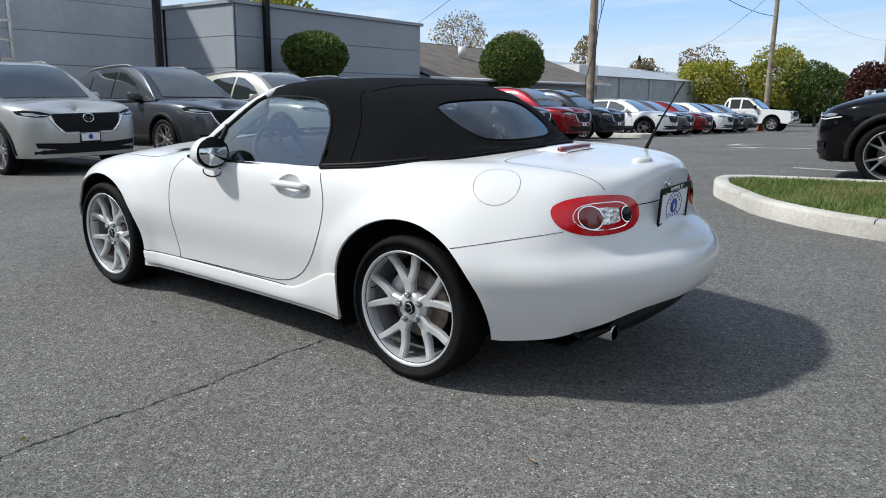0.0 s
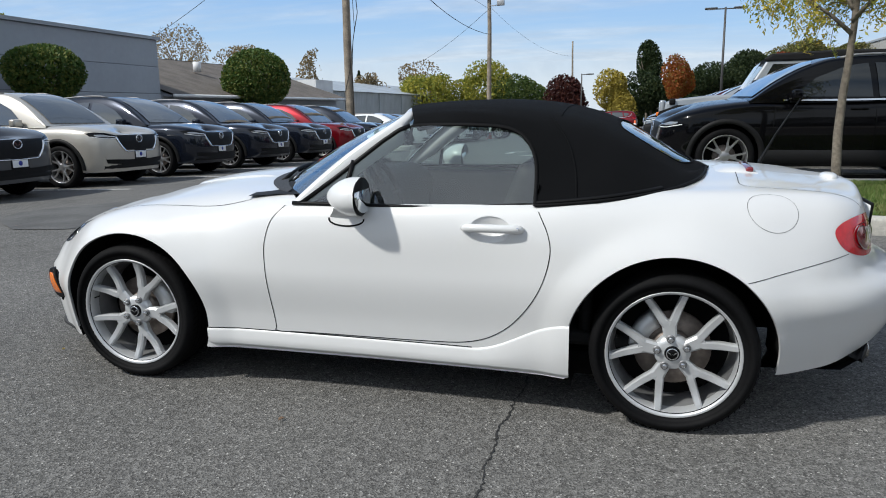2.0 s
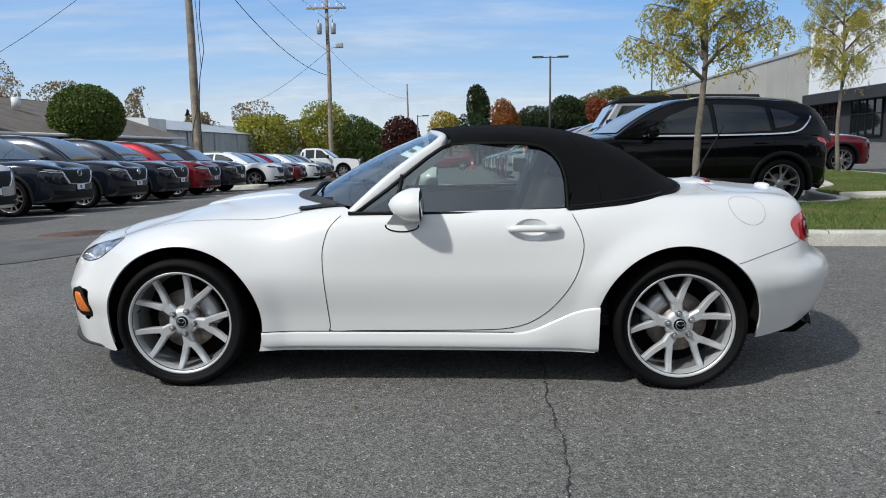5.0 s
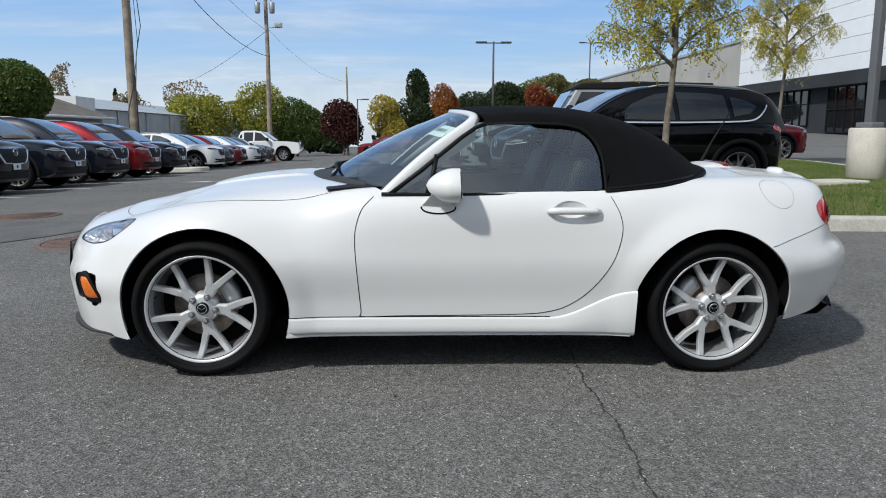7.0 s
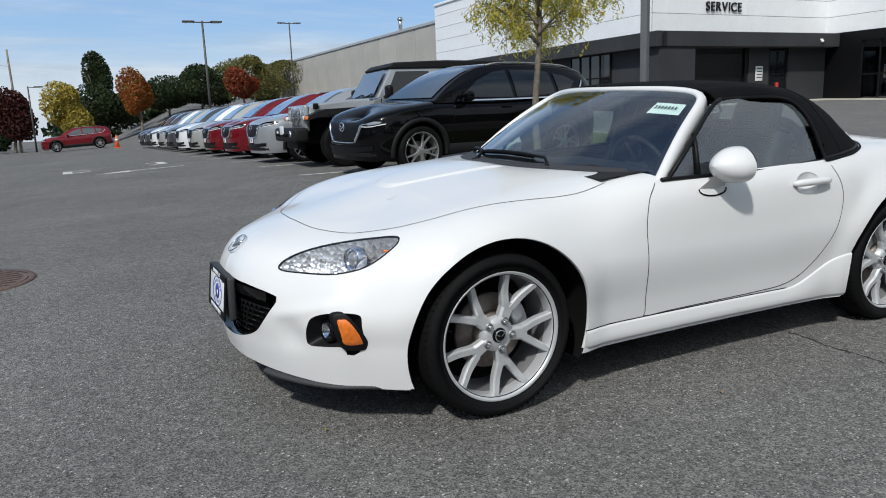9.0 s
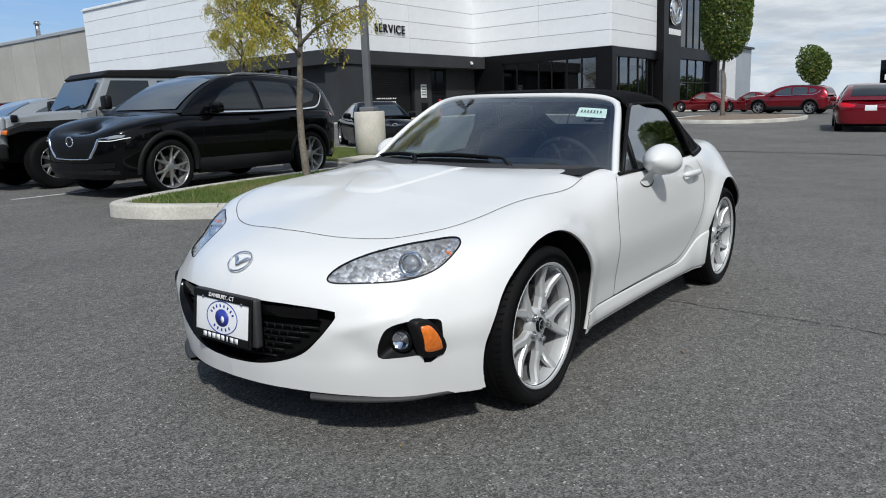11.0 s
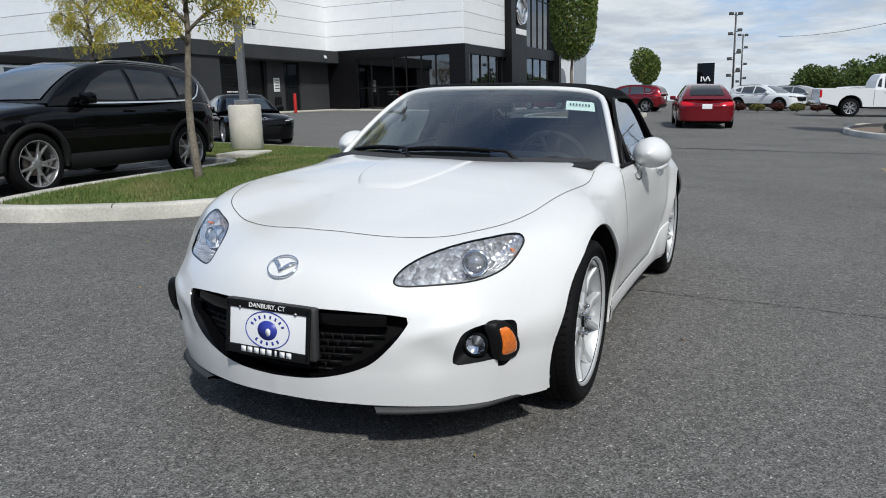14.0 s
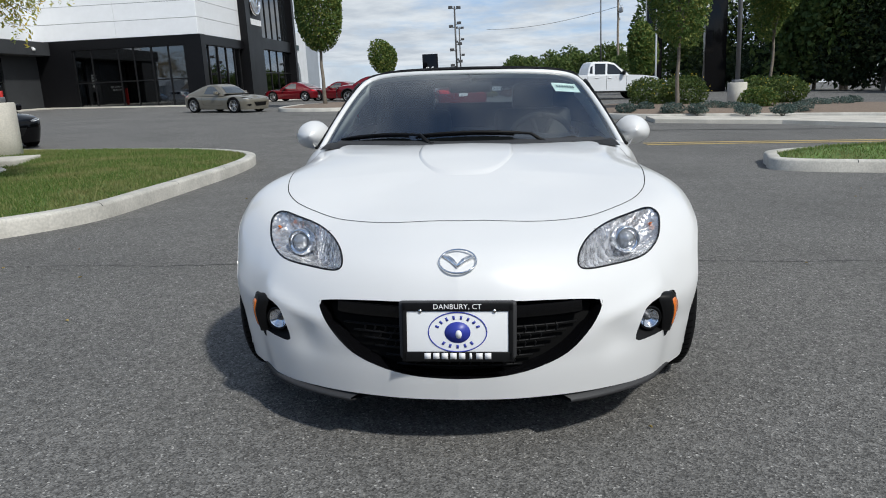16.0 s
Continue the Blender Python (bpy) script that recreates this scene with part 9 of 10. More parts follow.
for k in range(7):
    shrub("brown_shrub", "low rusty brown shrub along the far kerb", -39.3 + 0.1 * k, -1.6 + 0.95 * k, 0.40, 0.36, AUTUMN["maroon" if k % 2 else "brown"], 700, 0.06, 160 + k, group="brown shrubs")

island("kerb_showroom", [(-26.9, -8.3), (-26.7, -6.2), (-28.2, -4.9), (-30.5, -4.3), (-33, -4.6), (-34.5, -6.5), (-33.0, -8.8), (-30, -9.3), (-28.0, -9.1)], "pale concrete kerb round a mulched tree island", M_MULCH, joint=3.0, mound=0.08)
island("kerb_row_end", [(7.6, -22.75), (9.6, -22.6), (12.2, -22.8), (12.2, -24.2), (9.6, -24.3), (7.8, -24.05)], "small concrete kerb island round the wooden pole", M_MULCH, joint=2.0, mound=0.05)


# ---- poles, lamps and wires ----
M_POLEWOOD = material("weathered_pole_wood", (0.25, 0.21, 0.165), rough=0.95, grain=0.25, scale=25, stain=0.25, stain_scale=3, bump=0.5, bump_scale=50)
M_GALV = material("galvanised_steel", (0.33, 0.34, 0.35), rough=0.5, metal=0.6, stain=0.12, stain_scale=3)
M_BRONZE = material("dark_bronze_paint", (0.06, 0.058, 0.057), rough=0.5, stain=0.1)
M_GREYPOST = material("grey_painted_post", (0.13, 0.135, 0.145), rough=0.5, stain=0.08, stain_scale=2)
M_CABLE = material("black_cable", (0.012, 0.012, 0.013), rough=0.7)


def wooden_pole(x, y, h, r, label, arms=False, lean=(0, 0)):
    p = empty("utility_pole"); p.matrix_world = stand(x, y) @ pose(0, 0, 0, *lean)
    tagged(p, label, "utility pole", "utility poles")
    part("pole", tube_bm([(0.02 * math.sin(k), 0.02 * math.cos(2 * k), -0.1 + (h + 0.1) * k / 8) for k in range(9)], [r * (1.08 - 0.045 * k) for k in range(9)], 14), M_POLEWOOD, p)
    if arms:
        a = part("cross_arm", box_bm(2.7, 0.11, 0.13, (0, 0.2, h - 0.55), 0.01), M_POLEWOOD, p)
        for k in range(6):
            part("insulator", lathe_bm([(0.0, h - 0.26), (0.05, h - 0.28), (0.06, h - 0.34), (0.03, h - 0.38), (0.06, h - 0.42), (0.02, h - 0.48)], 10, "Z"), M_WHITEPRINT, p).location = (-1.2 + 0.48 * k, 0.2, 0)
        for s in (-1, 1):
            part("arm_brace", tube_bm([(s * 0.9, 0.2, h - 0.6), (0, 0.15, h - 1.3)], 0.02, 5), M_GALV, p)
        for s in (-0.48, 0.48):
            c = part("transformer", lathe_bm([(0.0, 0.36), (0.15, 0.35), (0.18, 0.30), (0.18, -0.30), (0.15, -0.35), (0.0, -0.35)], 18, "Z"), M_GALV, p)
            c.location = (s, 0.42, h - 1.95)
            part("bushing", cyl_bm(0.03, 0.02, 0.22, 8, pose(0.05, 0, 0.54)), M_BRONZE, c)
        f = part("flood_lamp", box_bm(0.5, 0.22, 0.34, (-0.85, 0.3, h - 3.05), 0.04), M_GALV, p)
        part("lamp_arm", tube_bm([(0, 0.1, h - 3.2), (-0.7, 0.25, h - 3.15)], 0.03, 6), M_GALV, p)
    return p


pa = wooden_pole(10.0, -23.3, 10.5, 0.165, "weathered wooden utility pole at the end of the row", lean=(0.75, 1.2))
part("cable_riser", tube_bm([(-0.16, 0.12, 0.3), (-0.17, 0.10, 3.0), (-0.28, 0.12, 4.2), (-0.5, 0.1, 5.2), (-0.42, 0.1, 6.4), (-0.62, 0.1, 8.4), (-0.3, 0.1, 10.0)], 0.016, 6), M_CABLE, pa)
part("cable_riser", tube_bm([(0.15, 0.14, 0.3), (0.16, 0.14, 2.2), (-0.12, 0.17, 3.1), (-0.36, 0.12, 4.6), (-0.30, 0.12, 7.5), (-0.25, 0.1, 10.2)], 0.012, 6), M_CABLE, pa)
wooden_pole(9.45, -47.0, 12.0, 0.16, "wooden utility pole with cross-arm and transformers", True)
wooden_pole(5.6, -66.0, 8.2, 0.10, "thin bare wooden pole at the far end")
wooden_pole(-100.0, 18.0, 12.5, 0.18, "distant utility pole with cross-arm", True)


def wire(name, a, b, sag, r=0.012, n=14):
    pts = [Vector(a).lerp(Vector(b), k / n) - Vector((0, 0, sag * 4 * (k / n) * (1 - k / n))) for k in range(n + 1)]
    tagged(part(name, tube_bm(pts, r, 5), M_CABLE), "black overhead wire between poles", "wire", "overhead wires")


for k, (dz, ox, sag) in enumerate(((9.15, -1.1, 0.7), (9.15, 0.0, 0.7), (9.15, 1.1, 0.7))):
    wire("overhead_wire", (9.4 + ox, -47, dz + 0.12), (11.0 + ox, 6.0, 12.5), sag)
wire("overhead_wire", (9.5, -47, 4.75), (10.2, -23.3, 8.2), 1.0, 0.018)
wire("overhead_wire", (9.5, -47, 6.4), (10.1, -23.3, 9.1), 0.5, 0.010)
wire("overhead_wire", (9.5, -47, 6.4), (20.0, -64.0, 3.4), 0.3, 0.013)
wire("overhead_wire", (9.5, -47, 6.6), (5.6, -66, 3.9), 0.8, 0.008)
wire("overhead_wire", (10.1, -23.3, 9.0), (18.3, -22.7, 3.3), 0.4, 0.010)
wire("overhead_wire", (-100, 18, 11.6), (-140, 0, 12.0), 0.8, 0.03)


def lot_lamp(x, y, h, turn, label, heads=2, r=0.075, pedestal=0.0, square=False, mat=None):
    """A lamp post with flat heads on short arms, on a concrete drum where it has one."""
    mat = mat or M_BRONZE
    p = empty("street_lamp"); p.matrix_world = stand(x, y, turn)
    tagged(p, label, "street lamp", "lot lamps")
    z0 = pedestal
    if pedestal:
        part("pedestal", lathe_bm([(0.0, -0.2), (0.305, -0.2), (0.305, pedestal - 0.02), (0.285, pedestal), (0.0, pedestal)], 40, "Z"), M_PALECONC, p, "pale concrete drum")
        part("base_cover", box_bm(0.30, 0.30, 0.09, (0, 0, pedestal + 0.045), 0.02), mat, p)
    if square:
        part("post", box_bm(0.13, 0.13, h - z0, (0, 0, (h + z0) / 2), 0.012), mat, p)
    else:
        part("post", cyl_bm(r, r * 0.7, h - z0, 14, pose(0, 0, (h + z0) / 2)), mat, p)
    for s in ((-1, 1) if heads == 2 else (1,)):
        part("arm", box_bm(0.5, 0.06, 0.06, (s * 0.28, 0, h - 0.08), 0.01), mat, p)
        hd = part("head", box_bm(0.62, 0.34, 0.09, (s * 0.72, 0, h - 0.05), 0.03), mat, p)
        part("lens", box_bm(0.42, 0.26, 0.02, (s * 0.72, 0, h - 0.10), 0.004), M_PLATE, hd)
    return p


lot_lamp(-7.44, -7.81, 7.6, 20, "grey square lamp post on a pale concrete drum in lawn", 2, pedestal=1.02, square=True, mat=M_GREYPOST)
lot_lamp(-4.9, -39.0, 6.05, 0, "dark lamp post with two flat heads in the lot", 2)
lot_lamp(-16.3, -62.0, 7.4, 0, "dark lamp post with two flat heads in the far lot", 2)
lot_lamp(4.4, -62.0, 5.0, 180, "dark lamp post with one flat head", 1)
lot_lamp(-21.0, 8.3, 7.5, 0, "grey lamp post on a pale concrete drum among shrubs", 2, pedestal=0.95, mat=M_GREYPOST)
lot_lamp(-66.0, 10.6, 8.4, 60, "tall dark lamp post beyond the pickup", 2)
ft = empty("flood_light_mast"); ft.matrix_world = stand(-76.0, -3.1)
tagged(ft, "tall dark mast with flood lamps pointing four ways", "flood light")
part("mast", cyl_bm(0.11, 0.08, 9.0, 12, pose(0, 0, 4.5)), M_BRONZE, ft)
for k, (s, z) in enumerate(((-1, 8.9), (1, 8.85), (-1, 7.0), (1, 7.3), (1, 5.2), (-1, 4.6), (1, 3.4), (-1, 3.0))):
    part("flood_head", box_bm(0.12, 0.46, 0.30, (0.1, s * 0.42, z), 0.03), M_BRONZE, ft)
    part("bracket", tube_bm([(0, 0, z - 0.2), (0.05, s * 0.35, z)], 0.04, 6), M_BRONZE, ft)
for dx, dy in ((26, -0.5),):
    copy_thing(ft, stand(-76.0 - dx, -3.1 + dy))

slab = part("concrete_slab", box_bm(0.95, 0.6, 0.12, (0, 0, 0), 0.02), M_PALECONC)
slab.matrix_world = stand(-6.35, -7.0, 12, 0.16)
tagged(slab, "small pale concrete slab set in the lawn", "slab")
bo = empty("red_bollard"); bo.matrix_world = stand(-31.5, -24.0)
tagged(bo, "short red post beside the service door", "bollard")
part("post", cyl_bm(0.09, 0.09, 1.1, 16, pose(0, 0, 0.55), bevel=0.02), M_REDPAINT, bo)

# signs
sg = empty("slab_sign"); sg.matrix_world = stand(-93.0, -7.2)
tagged(sg, "black slab sign with a white mark", "sign")
part("slab", box_bm(0.5, 2.0, 5.0, (0, 0, 2.5), 0.04), M_GLOSSBLACK, sg)
for k, (y, w, a) in enumerate(((-0.55, 0.14, 0), (-0.2, 0.14, 25), (0.15, 0.14, -25), (0.5, 0.14, 25))):
    bar = part("white_mark", box_bm(0.04, w, 0.62, (0, 0, 0), 0.01), M_WHITEPRINT, sg)
    bar.matrix_local = pose(0.28, y * 0.85, 3.1, a, 0, 0)
sp = empty("pillar_sign"); sp.matrix_world = stand(-52.0, 16.6)
tagged(sp, "tall black pillar sign with white marks beside the road", "sign")
part("pillar", box_bm(0.7, 1.5, 9.5, (0, 0.1, 4.75), 0.05), M_GLOSSBLACK, sp)
part("side_fin", box_bm(0.6, 1.1, 9.5, (0.1, -4.3, 4.75), 0.05), M_GLOSSBLACK, sp)
for z, w in ((6.1, 0.9), (6.75, 0.5)):
    part("white_mark", box_bm(0.05, w, 0.3, (0.38, -0.9, z), 0.02), M_WHITEPRINT, sp)
fp = empty("flag_pole"); fp.matrix_world = stand(-36.6, 9.1)
tagged(fp, "slim pale pole beside the pickup", "pole")
part("pole", cyl_bm(0.05, 0.04, 7.5, 10, pose(0, 0, 3.75)), M_TRIMWHITE, fp)


def cone(x, y):
    c = empty("traffic_cone"); c.matrix_world = stand(x, y)
    tagged(c, "orange traffic cone with a pale band", "traffic cone", "traffic cones")
    part("base", box_bm(0.40, 0.40, 0.04, (0, 0, 0.02), 0.01), M_ORANGE, c)
    part("cone", cyl_bm(0.15, 0.03, 0.75, 20, pose(0, 0, 0.41)), M_ORANGE, c)
    part("band", cyl_bm(0.100, 0.082, 0.12, 20, pose(0, 0, 0.50)), M_WHITEPRINT, c)


for x, y in ((8.4, -42.0), (-0.4, -46.0)):
    cone(x, y)


# ---- boxier vehicles: the off-roader and the pickups ----
def prism(name, profile, half, mat, parent, label="", tumble=0.0, z_ref=0.0, bevel=0.02, y0=None, smooth=True):
    """A side outline drawn out across the car; half is its half width, tumble draws it in above z_ref."""
    b = bmesh.new()
    rows = []
    for s in (1, -1):
        ring = []
        for x, z in profile:
            y = half - tumble * max(0.0, z - z_ref)
            if y0 is not None and s == -1:
                y = -y0
            ring.append(b.verts.new((x, s * y, z)))
        rows.append(ring)
    k = len(profile)
    b.faces.new(rows[0]); b.faces.new(rows[1][::-1])
    for i in range(k):
        b.faces.new((rows[0][i], rows[1][i], rows[1][(i + 1) % k], rows[0][(i + 1) % k]))
    bmesh.ops.recalc_face_normals(b, faces=b.faces)
    if bevel:
        cap = [e for e in b.edges if len(e.link_faces) == 2 and any(len(f.verts) == k for f in e.link_faces)]
        bmesh.ops.bevel(b, geom=cap, offset=bevel, segments=2, affect="EDGES", profile=0.6, clamp_overlap=True)
        bmesh.ops.triangulate(b, faces=[f for f in b.faces if len(f.verts) > 4])
    return part(name, b, mat, parent, label, smooth=False)


def arch_pts(cx, cz, r, a0=math.pi, a1=0.0, n=9):
    return [(cx + r * math.cos(a), cz + r * math.sin(a)) for a in np.linspace(a0, a1, n)]


def side_panes(parent, panes, y_of, mat=None, off=0.004):
    for s in (1, -1):
        for poly in panes:
            b = bmesh.new()
            f = b.faces.new([b.verts.new((x, s * (y_of(z) + off), z)) for x, z in poly])
            ex = bmesh.ops.extrude_face_region(b, geom=[f])
            bmesh.ops.translate(b, vec=(0, -s * 0.02, 0), verts=[v for v in ex["geom"] if isinstance(v, bmesh.types.BMVert)])
            bmesh.ops.recalc_face_normals(b, faces=b.faces)
            part("side_window", b, mat or M_DARKGLASS, parent, smooth=False)


def pickup(label):
    t = empty("pickup_truck")
    tagged(t, label, "pickup truck", "pickup trucks")
    R, hubs, W = 0.40, (1.95, -1.70), 0.98
    pm = PAINTS["white"]
    body = [(-2.92, 0.62), (-2.98, 0.78), (-2.98, 1.22), (-2.90, 1.26), (-0.80, 1.26), (-0.78, 1.20), (1.35, 1.24), (2.1, 1.21), (2.72, 1.13), (2.90, 1.05), (2.95, 0.90), (2.95, 0.55), (2.80, 0.44), (2.46, 0.46)]
    body += arch_pts(1.95, 0.46, 0.50, 0.0, math.pi) + [(1.40, 0.44), (-1.18, 0.44)] + arch_pts(-1.70, 0.46, 0.50, 0.0, math.pi) + [(-2.3, 0.50)]
    bd = prism("body", body, W, pm, t, bevel=0.03)
    cab = [(-0.80, 1.18), (-0.72, 1.58), (-0.58, 1.84), (-0.40, 1.90), (0.30, 1.90), (0.62, 1.83), (1.42, 1.22)]
    cb = prism("cab", cab, 0.93, pm, t, tumble=0.26, z_ref=1.2, bevel=0.04)
    yy = lambda z: 0.93 - 0.26 * max(0, z - 1.2)
    side_panes(cb, [[(1.12, 1.27), (0.62, 1.74), (0.28, 1.80), (0.24, 1.27)], [(0.14, 1.27), (0.18, 1.80), (-0.38, 1.80), (-0.40, 1.27)], [(-0.52, 1.30), (-0.50, 1.70), (-0.60, 1.66), (-0.68, 1.34)]], yy)
    for s in (1, -1):
        for x in (-0.78, 0.20, 1.24):
            part("door_gap", box_bm(0.012, 0.01, 0.68, (x, s * (W + 0.001), 0.86)), M_GAPSHADE, bd)
        for x in (0.36, -0.30):
            part("door_handle", box_bm(0.20, 0.03, 0.04, (x, s * (W + 0.012), 1.10), 0.012), pm, bd)
        part("door_mirror", box_bm(0.14, 0.22, 0.22, (1.05, s * 1.10, 1.34), 0.04), M_BLACK, t)
        part("tail_lamp", box_bm(0.10, 0.06, 0.36, (-2.94, s * 0.955, 1.02), 0.02), M_RED, t)
        part("headlamp", box_bm(0.12, 0.34, 0.22, (2.86, s * 0.76, 0.98), 0.03), M_REFLECTOR, t)
        part("running_board", box_bm(2.2, 0.10, 0.07, (0.1, s * 0.97, 0.40), 0.02), M_BLACK, t)
        for hx in hubs:
            make_wheel(t, (hx, s * 0.87, R), s, radius=R, rim=0.265, width=0.26, fine=False, pairs=6, spin=0.4 + hx, alloy=M_DARKALLOY, fork=0.22, spoke_w=0.05)
    ws = bmesh.new()
    ws.faces.new([ws.verts.new(v) for v in ((1.36, -0.78, 1.28), (1.36, 0.78, 1.28), (0.71, 0.66, 1.79), (0.71, -0.66, 1.79))])
    bmesh.ops.translate(ws, vec=(0.03, 0, 0.03), verts=ws.verts)
    part("windscreen", ws, M_CARSCREEN, cb, smooth=False)
    part("grille", box_bm(0.08, 1.15, 0.34, (2.94, 0, 0.98), 0.03), M_CHROME, t)
    part("grille_mesh", box_bm(0.04, 0.95, 0.24, (2.975, 0, 0.98), 0.02), M_BLACK, t)
    part("front_bumper", box_bm(0.22, 1.86, 0.24, (2.96, 0, 0.60), 0.05), M_CHROME, t)
    part("rear_bumper", box_bm(0.20, 1.80, 0.20, (-3.02, 0, 0.60), 0.04), M_CHROME, t)
    part("bed_floor_cover", box_bm(2.0, 1.7, 0.05, (-1.85, 0, 1.245), 0.02), M_BLACK, t)
    part("underbody", box_bm(4.6, 1.4, 0.25, (0, 0, 0.50), 0.05), M_GAPSHADE, t)
    for hx in hubs:
        part("wheel_housing", box_bm(0.96, 1.5, 0.45, (hx, 0, 0.68), 0.1), M_GAPSHADE, t)
    return t


p1 = pickup("white pickup truck parked side-on beyond the drive")
p1.matrix_world = rest(-35.4, 5.8, 98)
copy_thing(p1, rest(9.6, -42.2, 180))


def offroader():
    t = empty("off_roader")
    tagged(t, "silver-grey boxy off-roader with black wings and slotted grille", "car", "cars in the row by the lawn")
    pm = PAINTS["steel"]
    R, hubs = 0.40, (1.45, -1.45)
    tub = [(-2.02, 0.62), (-2.04, 1.14), (0.72, 1.16), (0.86, 1.12), (0.86, 0.52), (-0.95, 0.50)] + arch_pts(-1.45, 0.52, 0.50, 0.0, math.pi)
    bd = prism("body", tub, 0.78, pm, t, bevel=0.025)
    prism("bonnet", [(0.84, 0.86), (0.84, 1.17), (1.30, 1.155), (1.85, 1.10), (1.98, 1.05), (2.0, 0.86)], 0.64, pm, t, tumble=0.35, z_ref=0.98, bevel=0.04)
    gf = part("grille_panel", box_bm(0.09, 1.26, 0.46, (2.02, 0, 0.86), 0.035), pm, t)
    for k in range(-3, 4):
        part("grille_slot", box_bm(0.03, 0.062, 0.32, (2.062, k * 0.098, 0.89), 0.014), M_BLACK, gf)
        part("slot_trim", box_bm(0.035, 0.030, 0.34, (2.068, k * 0.098 + 0.049, 0.89), 0.012), M_CHROME, gf)
    for s in (1, -1):
        rg = lathe_bm([(0.001, 0.01), (0.06, 0.02), (0.085, 0.005), (0.10, 0.012), (0.105, -0.02)], 24, "Z")
        bmesh.ops.transform(rg, matrix=pose(2.06, s * 0.50, 0.92, 0, 90, 0), verts=rg.verts)
        part("headlamp", rg, M_REFLECTOR, gf)
        fender = [(0.80, 0.66), (0.92, 0.98), (1.10, 1.02), (1.78, 1.00), (2.06, 0.90), (2.08, 0.82), (1.80, 0.90), (1.14, 0.92), (1.00, 0.88), (0.92, 0.64)]
        b = bmesh.new()
        rows = [[b.verts.new((x, s * y, z)) for x, z in fender] for y in (0.58, 0.95)]
        k = len(fender)
        b.faces.new(rows[0]); b.faces.new(rows[1])
        for i in range(k):
            b.faces.new((rows[0][i], rows[1][i], rows[1][(i + 1) % k], rows[0][(i + 1) % k]))
        bmesh.ops.recalc_face_normals(b, faces=b.faces)
        fd = part("wing", b, M_CLAD, t, "black plastic front wing", smooth=False)
        part("turn_lamp", box_bm(0.10, 0.16, 0.07, (2.06, s * 0.80, 0.86), 0.02), M_AMBER, fd)
        part("day_lamp", box_bm(0.06, 0.12, 0.07, (2.075, s * 0.67, 0.86), 0.02), M_PLATE, fd)
        rr = [[(-1.45 + r * math.cos(a), s * y, 0.46 + r * math.sin(a)) for r, y in ((0.50, 0.76), (0.50, 0.95), (0.56, 0.95), (0.58, 0.76))] for a in np.linspace(0.05, math.pi - 0.05, 15)]
        grid_part("rear_wing", rr, M_CLAD, t, smooth=False)
        part("door_mirror", box_bm(0.12, 0.20, 0.22, (0.62, s * 0.98, 1.26), 0.05), M_BLACK, t)
        part("mirror_arm", box_bm(0.06, 0.18, 0.05, (0.62, s * 0.84, 1.18), 0.015), M_BLACK, t)
        for x in (0.70, -0.36, -1.10):
            part("door_gap", box_bm(0.012, 0.01, 0.58, (x, s * 0.781, 0.86)), M_GAPSHADE, bd)
        for x in (-0.22, -0.98):
            part("door_handle", box_bm(0.18, 0.04, 0.05, (x, s * 0.795, 1.05), 0.015), M_BLACK, bd)
        part("bonnet_latch", box_bm(0.10, 0.04, 0.10, (1.86, s * 0.64, 1.06), 0.02), M_BLACK, t)
        part("side_step", tube_bm([(0.72, s * 0.86, 0.42), (-0.9, s * 0.86, 0.42)], 0.05, 8), M_BLACK, t)
        for hx in hubs:
            make_wheel(t, (hx, s * 0.82, R), s, radius=R, rim=0.235, width=0.26, fine=False, spin=0.2 + hx, alloy=M_DARKALLOY, fork=0.3, spoke_w=0.045)
    cabin = [(-2.04, 1.13), (-2.02, 1.70), (0.44, 1.70), (0.78, 1.15)]
    cb = prism("cabin", cabin, 0.75, pm, t, tumble=0.16, z_ref=1.15, bevel=0.03)
    yy = lambda z: 0.75 - 0.16 * max(0, z - 1.15)
    side_panes(cb, [[(0.58, 1.20), (0.36, 1.62), (-0.28, 1.62), (-0.28, 1.20)], [(-0.44, 1.20), (-0.44, 1.62), (-1.04, 1.62), (-1.04, 1.20)], [(-1.18, 1.20), (-1.18, 1.62), (-1.92, 1.62), (-1.92, 1.20)]], yy)
    prism("hard_top", [(-2.06, 1.66), (-2.02, 1.78), (-0.6, 1.81), (0.38, 1.78), (0.50, 1.70), (0.46, 1.66)], 0.69, M_CLAD, t, "black hard top", bevel=0.03)
    ws = bmesh.new()
    ws.faces.new([ws.verts.new(v) for v in ((0.79, -0.64, 1.20), (0.79, 0.64, 1.20), (0.525, 0.60, 1.64), (0.525, -0.60, 1.64))])
    bmesh.ops.translate(ws, vec=(0.012, 0, 0.012), verts=ws.verts)
    part("windscreen", ws, M_CARSCREEN, cb, smooth=False)
    for y in (-0.3, 0.25):
        part("wiper", tube_bm([(0.86, y, 1.18), (0.80, y + 0.35, 1.24)], 0.012, 5), M_BLACK, cb)
    bp = part("front_bumper", box_bm(0.26, 1.62, 0.24, (2.18, 0, 0.58), 0.05), M_CLAD, t)
    part("skid_plate", box_bm(0.16, 0.9, 0.18, (2.10, 0, 0.42), 0.04), M_CLAD, t)
    for s in (1, -1):
        part("fog_lamp", cyl_bm(0.055, 0.055, 0.03, 16, pose(2.31, s * 0.52, 0.60, 0, 90, 0)), M_REFLECTOR, bp)
        part("tow_hook", box_bm(0.12, 0.03, 0.06, (2.34, s * 0.32, 0.58), 0.012), M_BLACK, bp)
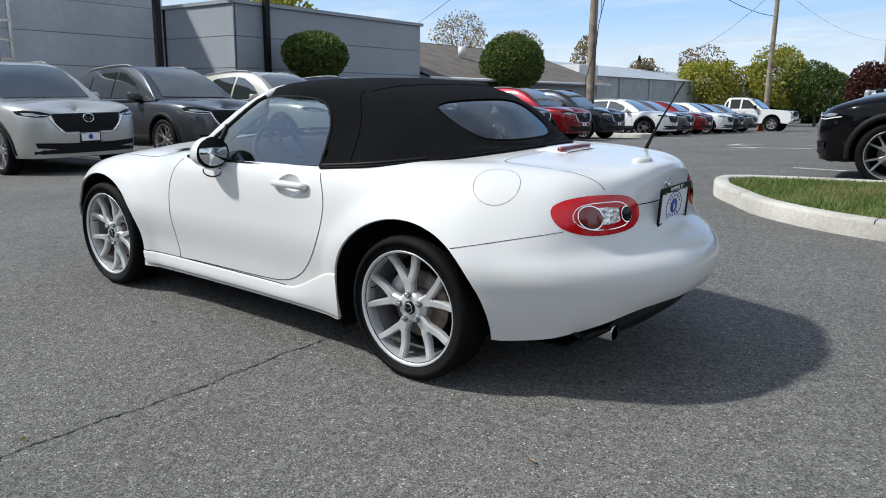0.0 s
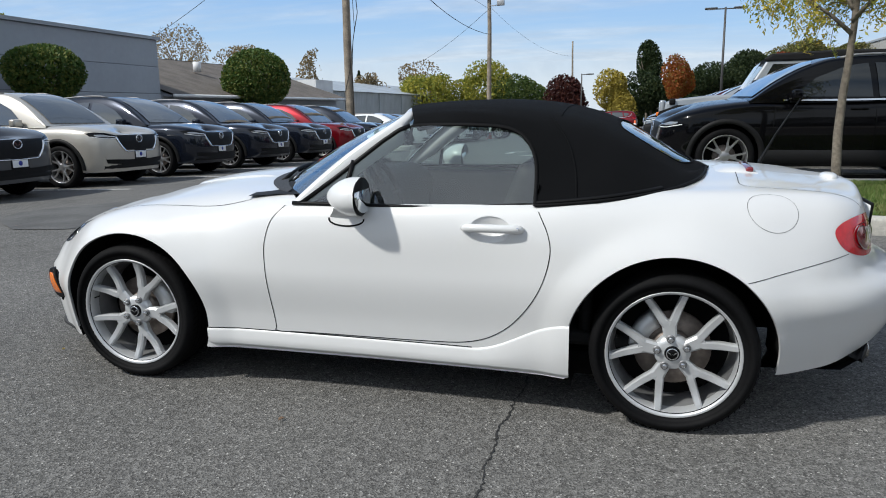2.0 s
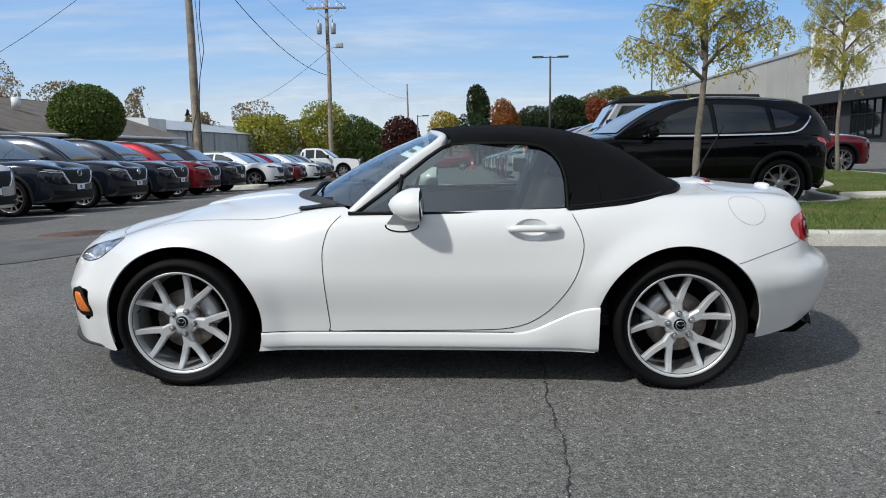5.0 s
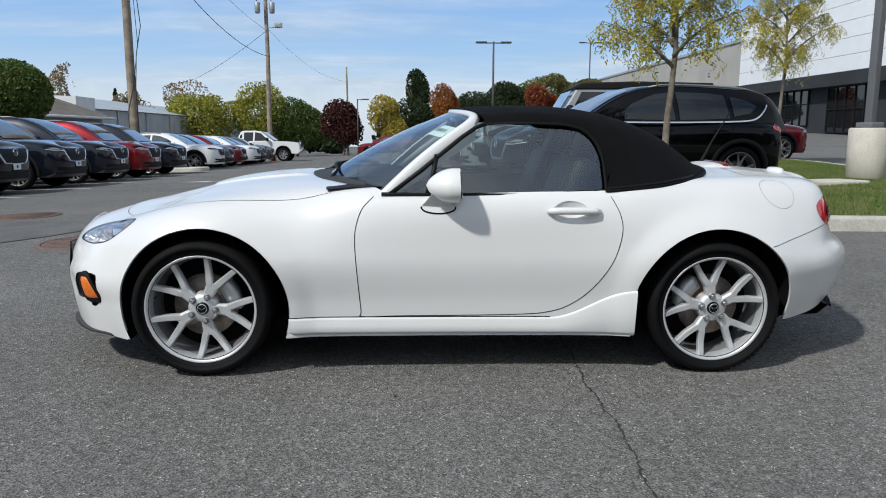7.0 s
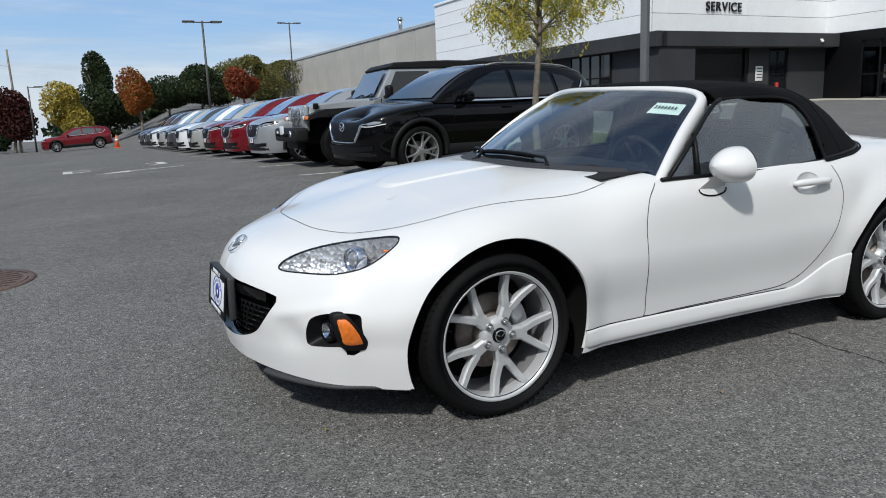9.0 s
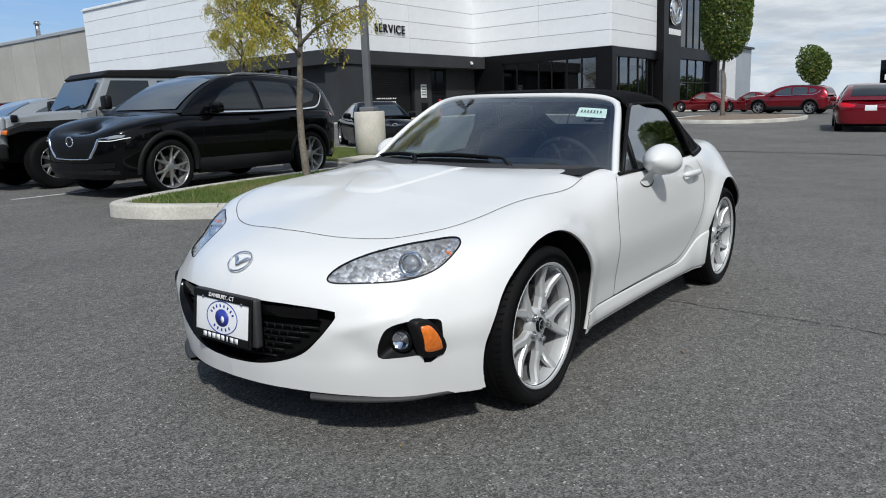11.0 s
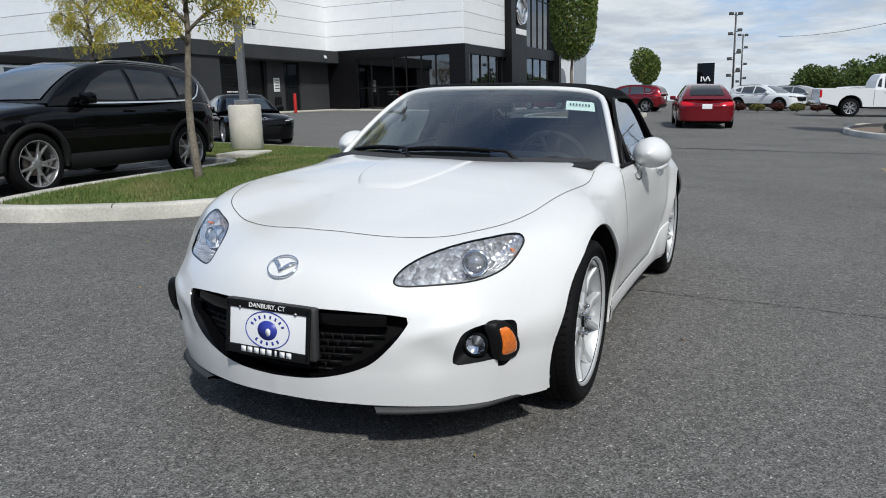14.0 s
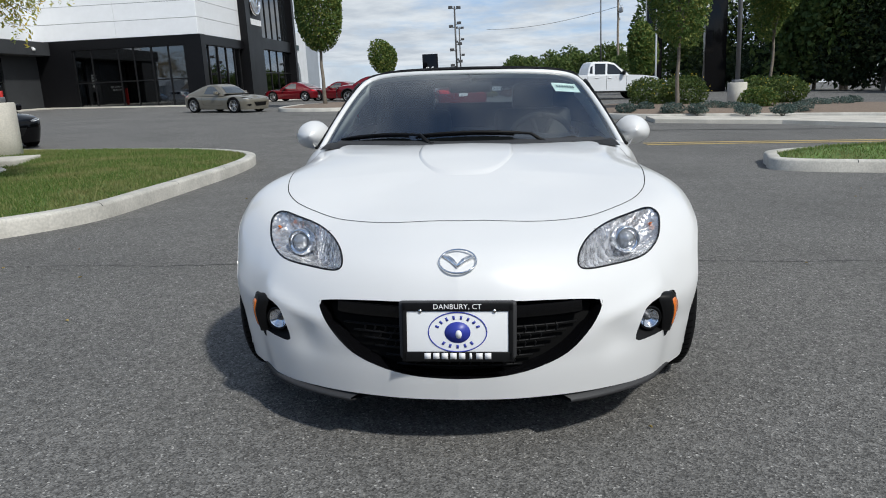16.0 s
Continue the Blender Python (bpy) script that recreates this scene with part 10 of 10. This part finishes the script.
    part("plate", box_bm(0.012, 0.30, 0.15, (2.325, -0.10, 0.66), 0.004), M_PLATE, bp)
    part("underbody", box_bm(3.6, 1.2, 0.28, (0, 0, 0.54), 0.05), M_GAPSHADE, t)
    for hx in hubs:
        part("wheel_housing", box_bm(0.90, 1.2, 0.44, (hx, 0, 0.70), 0.08), M_GAPSHADE, t)
    sp = lathe_bm([(0.001, 0.10), (0.22, 0.11), (0.38, 0.12), (0.40, 0.02), (0.38, -0.1)], 28, "Z")
    bmesh.ops.transform(sp, matrix=pose(-2.15, 0.1, 1.0, 0, -90, 0), verts=sp.verts)
    part("spare_wheel", sp, M_RUBBER, t)
    return t


offroader().matrix_world = rest(-3.35, -9.95, -3)


# ---- small things on the ground ----
def fallen_leaf(x, y, turn, size, mat):
    m = rest(x, y, turn)
    b = bmesh.new()
    mid = [b.verts.new((x0 * size, 0, 0.004)) for x0 in (0.5, 0.2, -0.2, -0.5)]
    up = [b.verts.new((x0 * size, s * size, 0.012)) for x0, s in ((0.25, 0.22), (-0.22, 0.24))]
    dn = [b.verts.new((x0 * size, -s * size, 0.010)) for x0, s in ((0.25, 0.22), (-0.22, 0.24))]
    for side in (up, dn):
        b.faces.new((mid[0], side[0], mid[1])); b.faces.new((mid[1], side[0], side[1], mid[2])); b.faces.new((mid[2], side[1], mid[3]))
    lf = part("fallen_leaf", b, mat, smooth=False)
    m.translation.z += 0.003
    lf.matrix_world = m
    tagged(lf, "small dry fallen leaf on the asphalt", "leaf", "fallen leaves")


M_LEAFA = material("dry_yellow_leaf", (0.40, 0.30, 0.10), rough=0.8, grain=0.2, scale=60)
M_LEAFB = material("dry_brown_leaf", (0.26, 0.17, 0.11), rough=0.8, grain=0.2, scale=60)
rnd = random.Random(41)
for x, y in [(-1.93, 1.09), (0.31, 1.09), (1.78, 0.62)] + [(rnd.uniform(-5, 5.5), rnd.choice((rnd.uniform(1.2, 4.2), rnd.uniform(-3.2, -1.4)))) for _ in range(16)]:
    fallen_leaf(x, y, rnd.uniform(0, 360), rnd.uniform(0.016, 0.034), rnd.choice((M_LEAFA, M_LEAFB)))
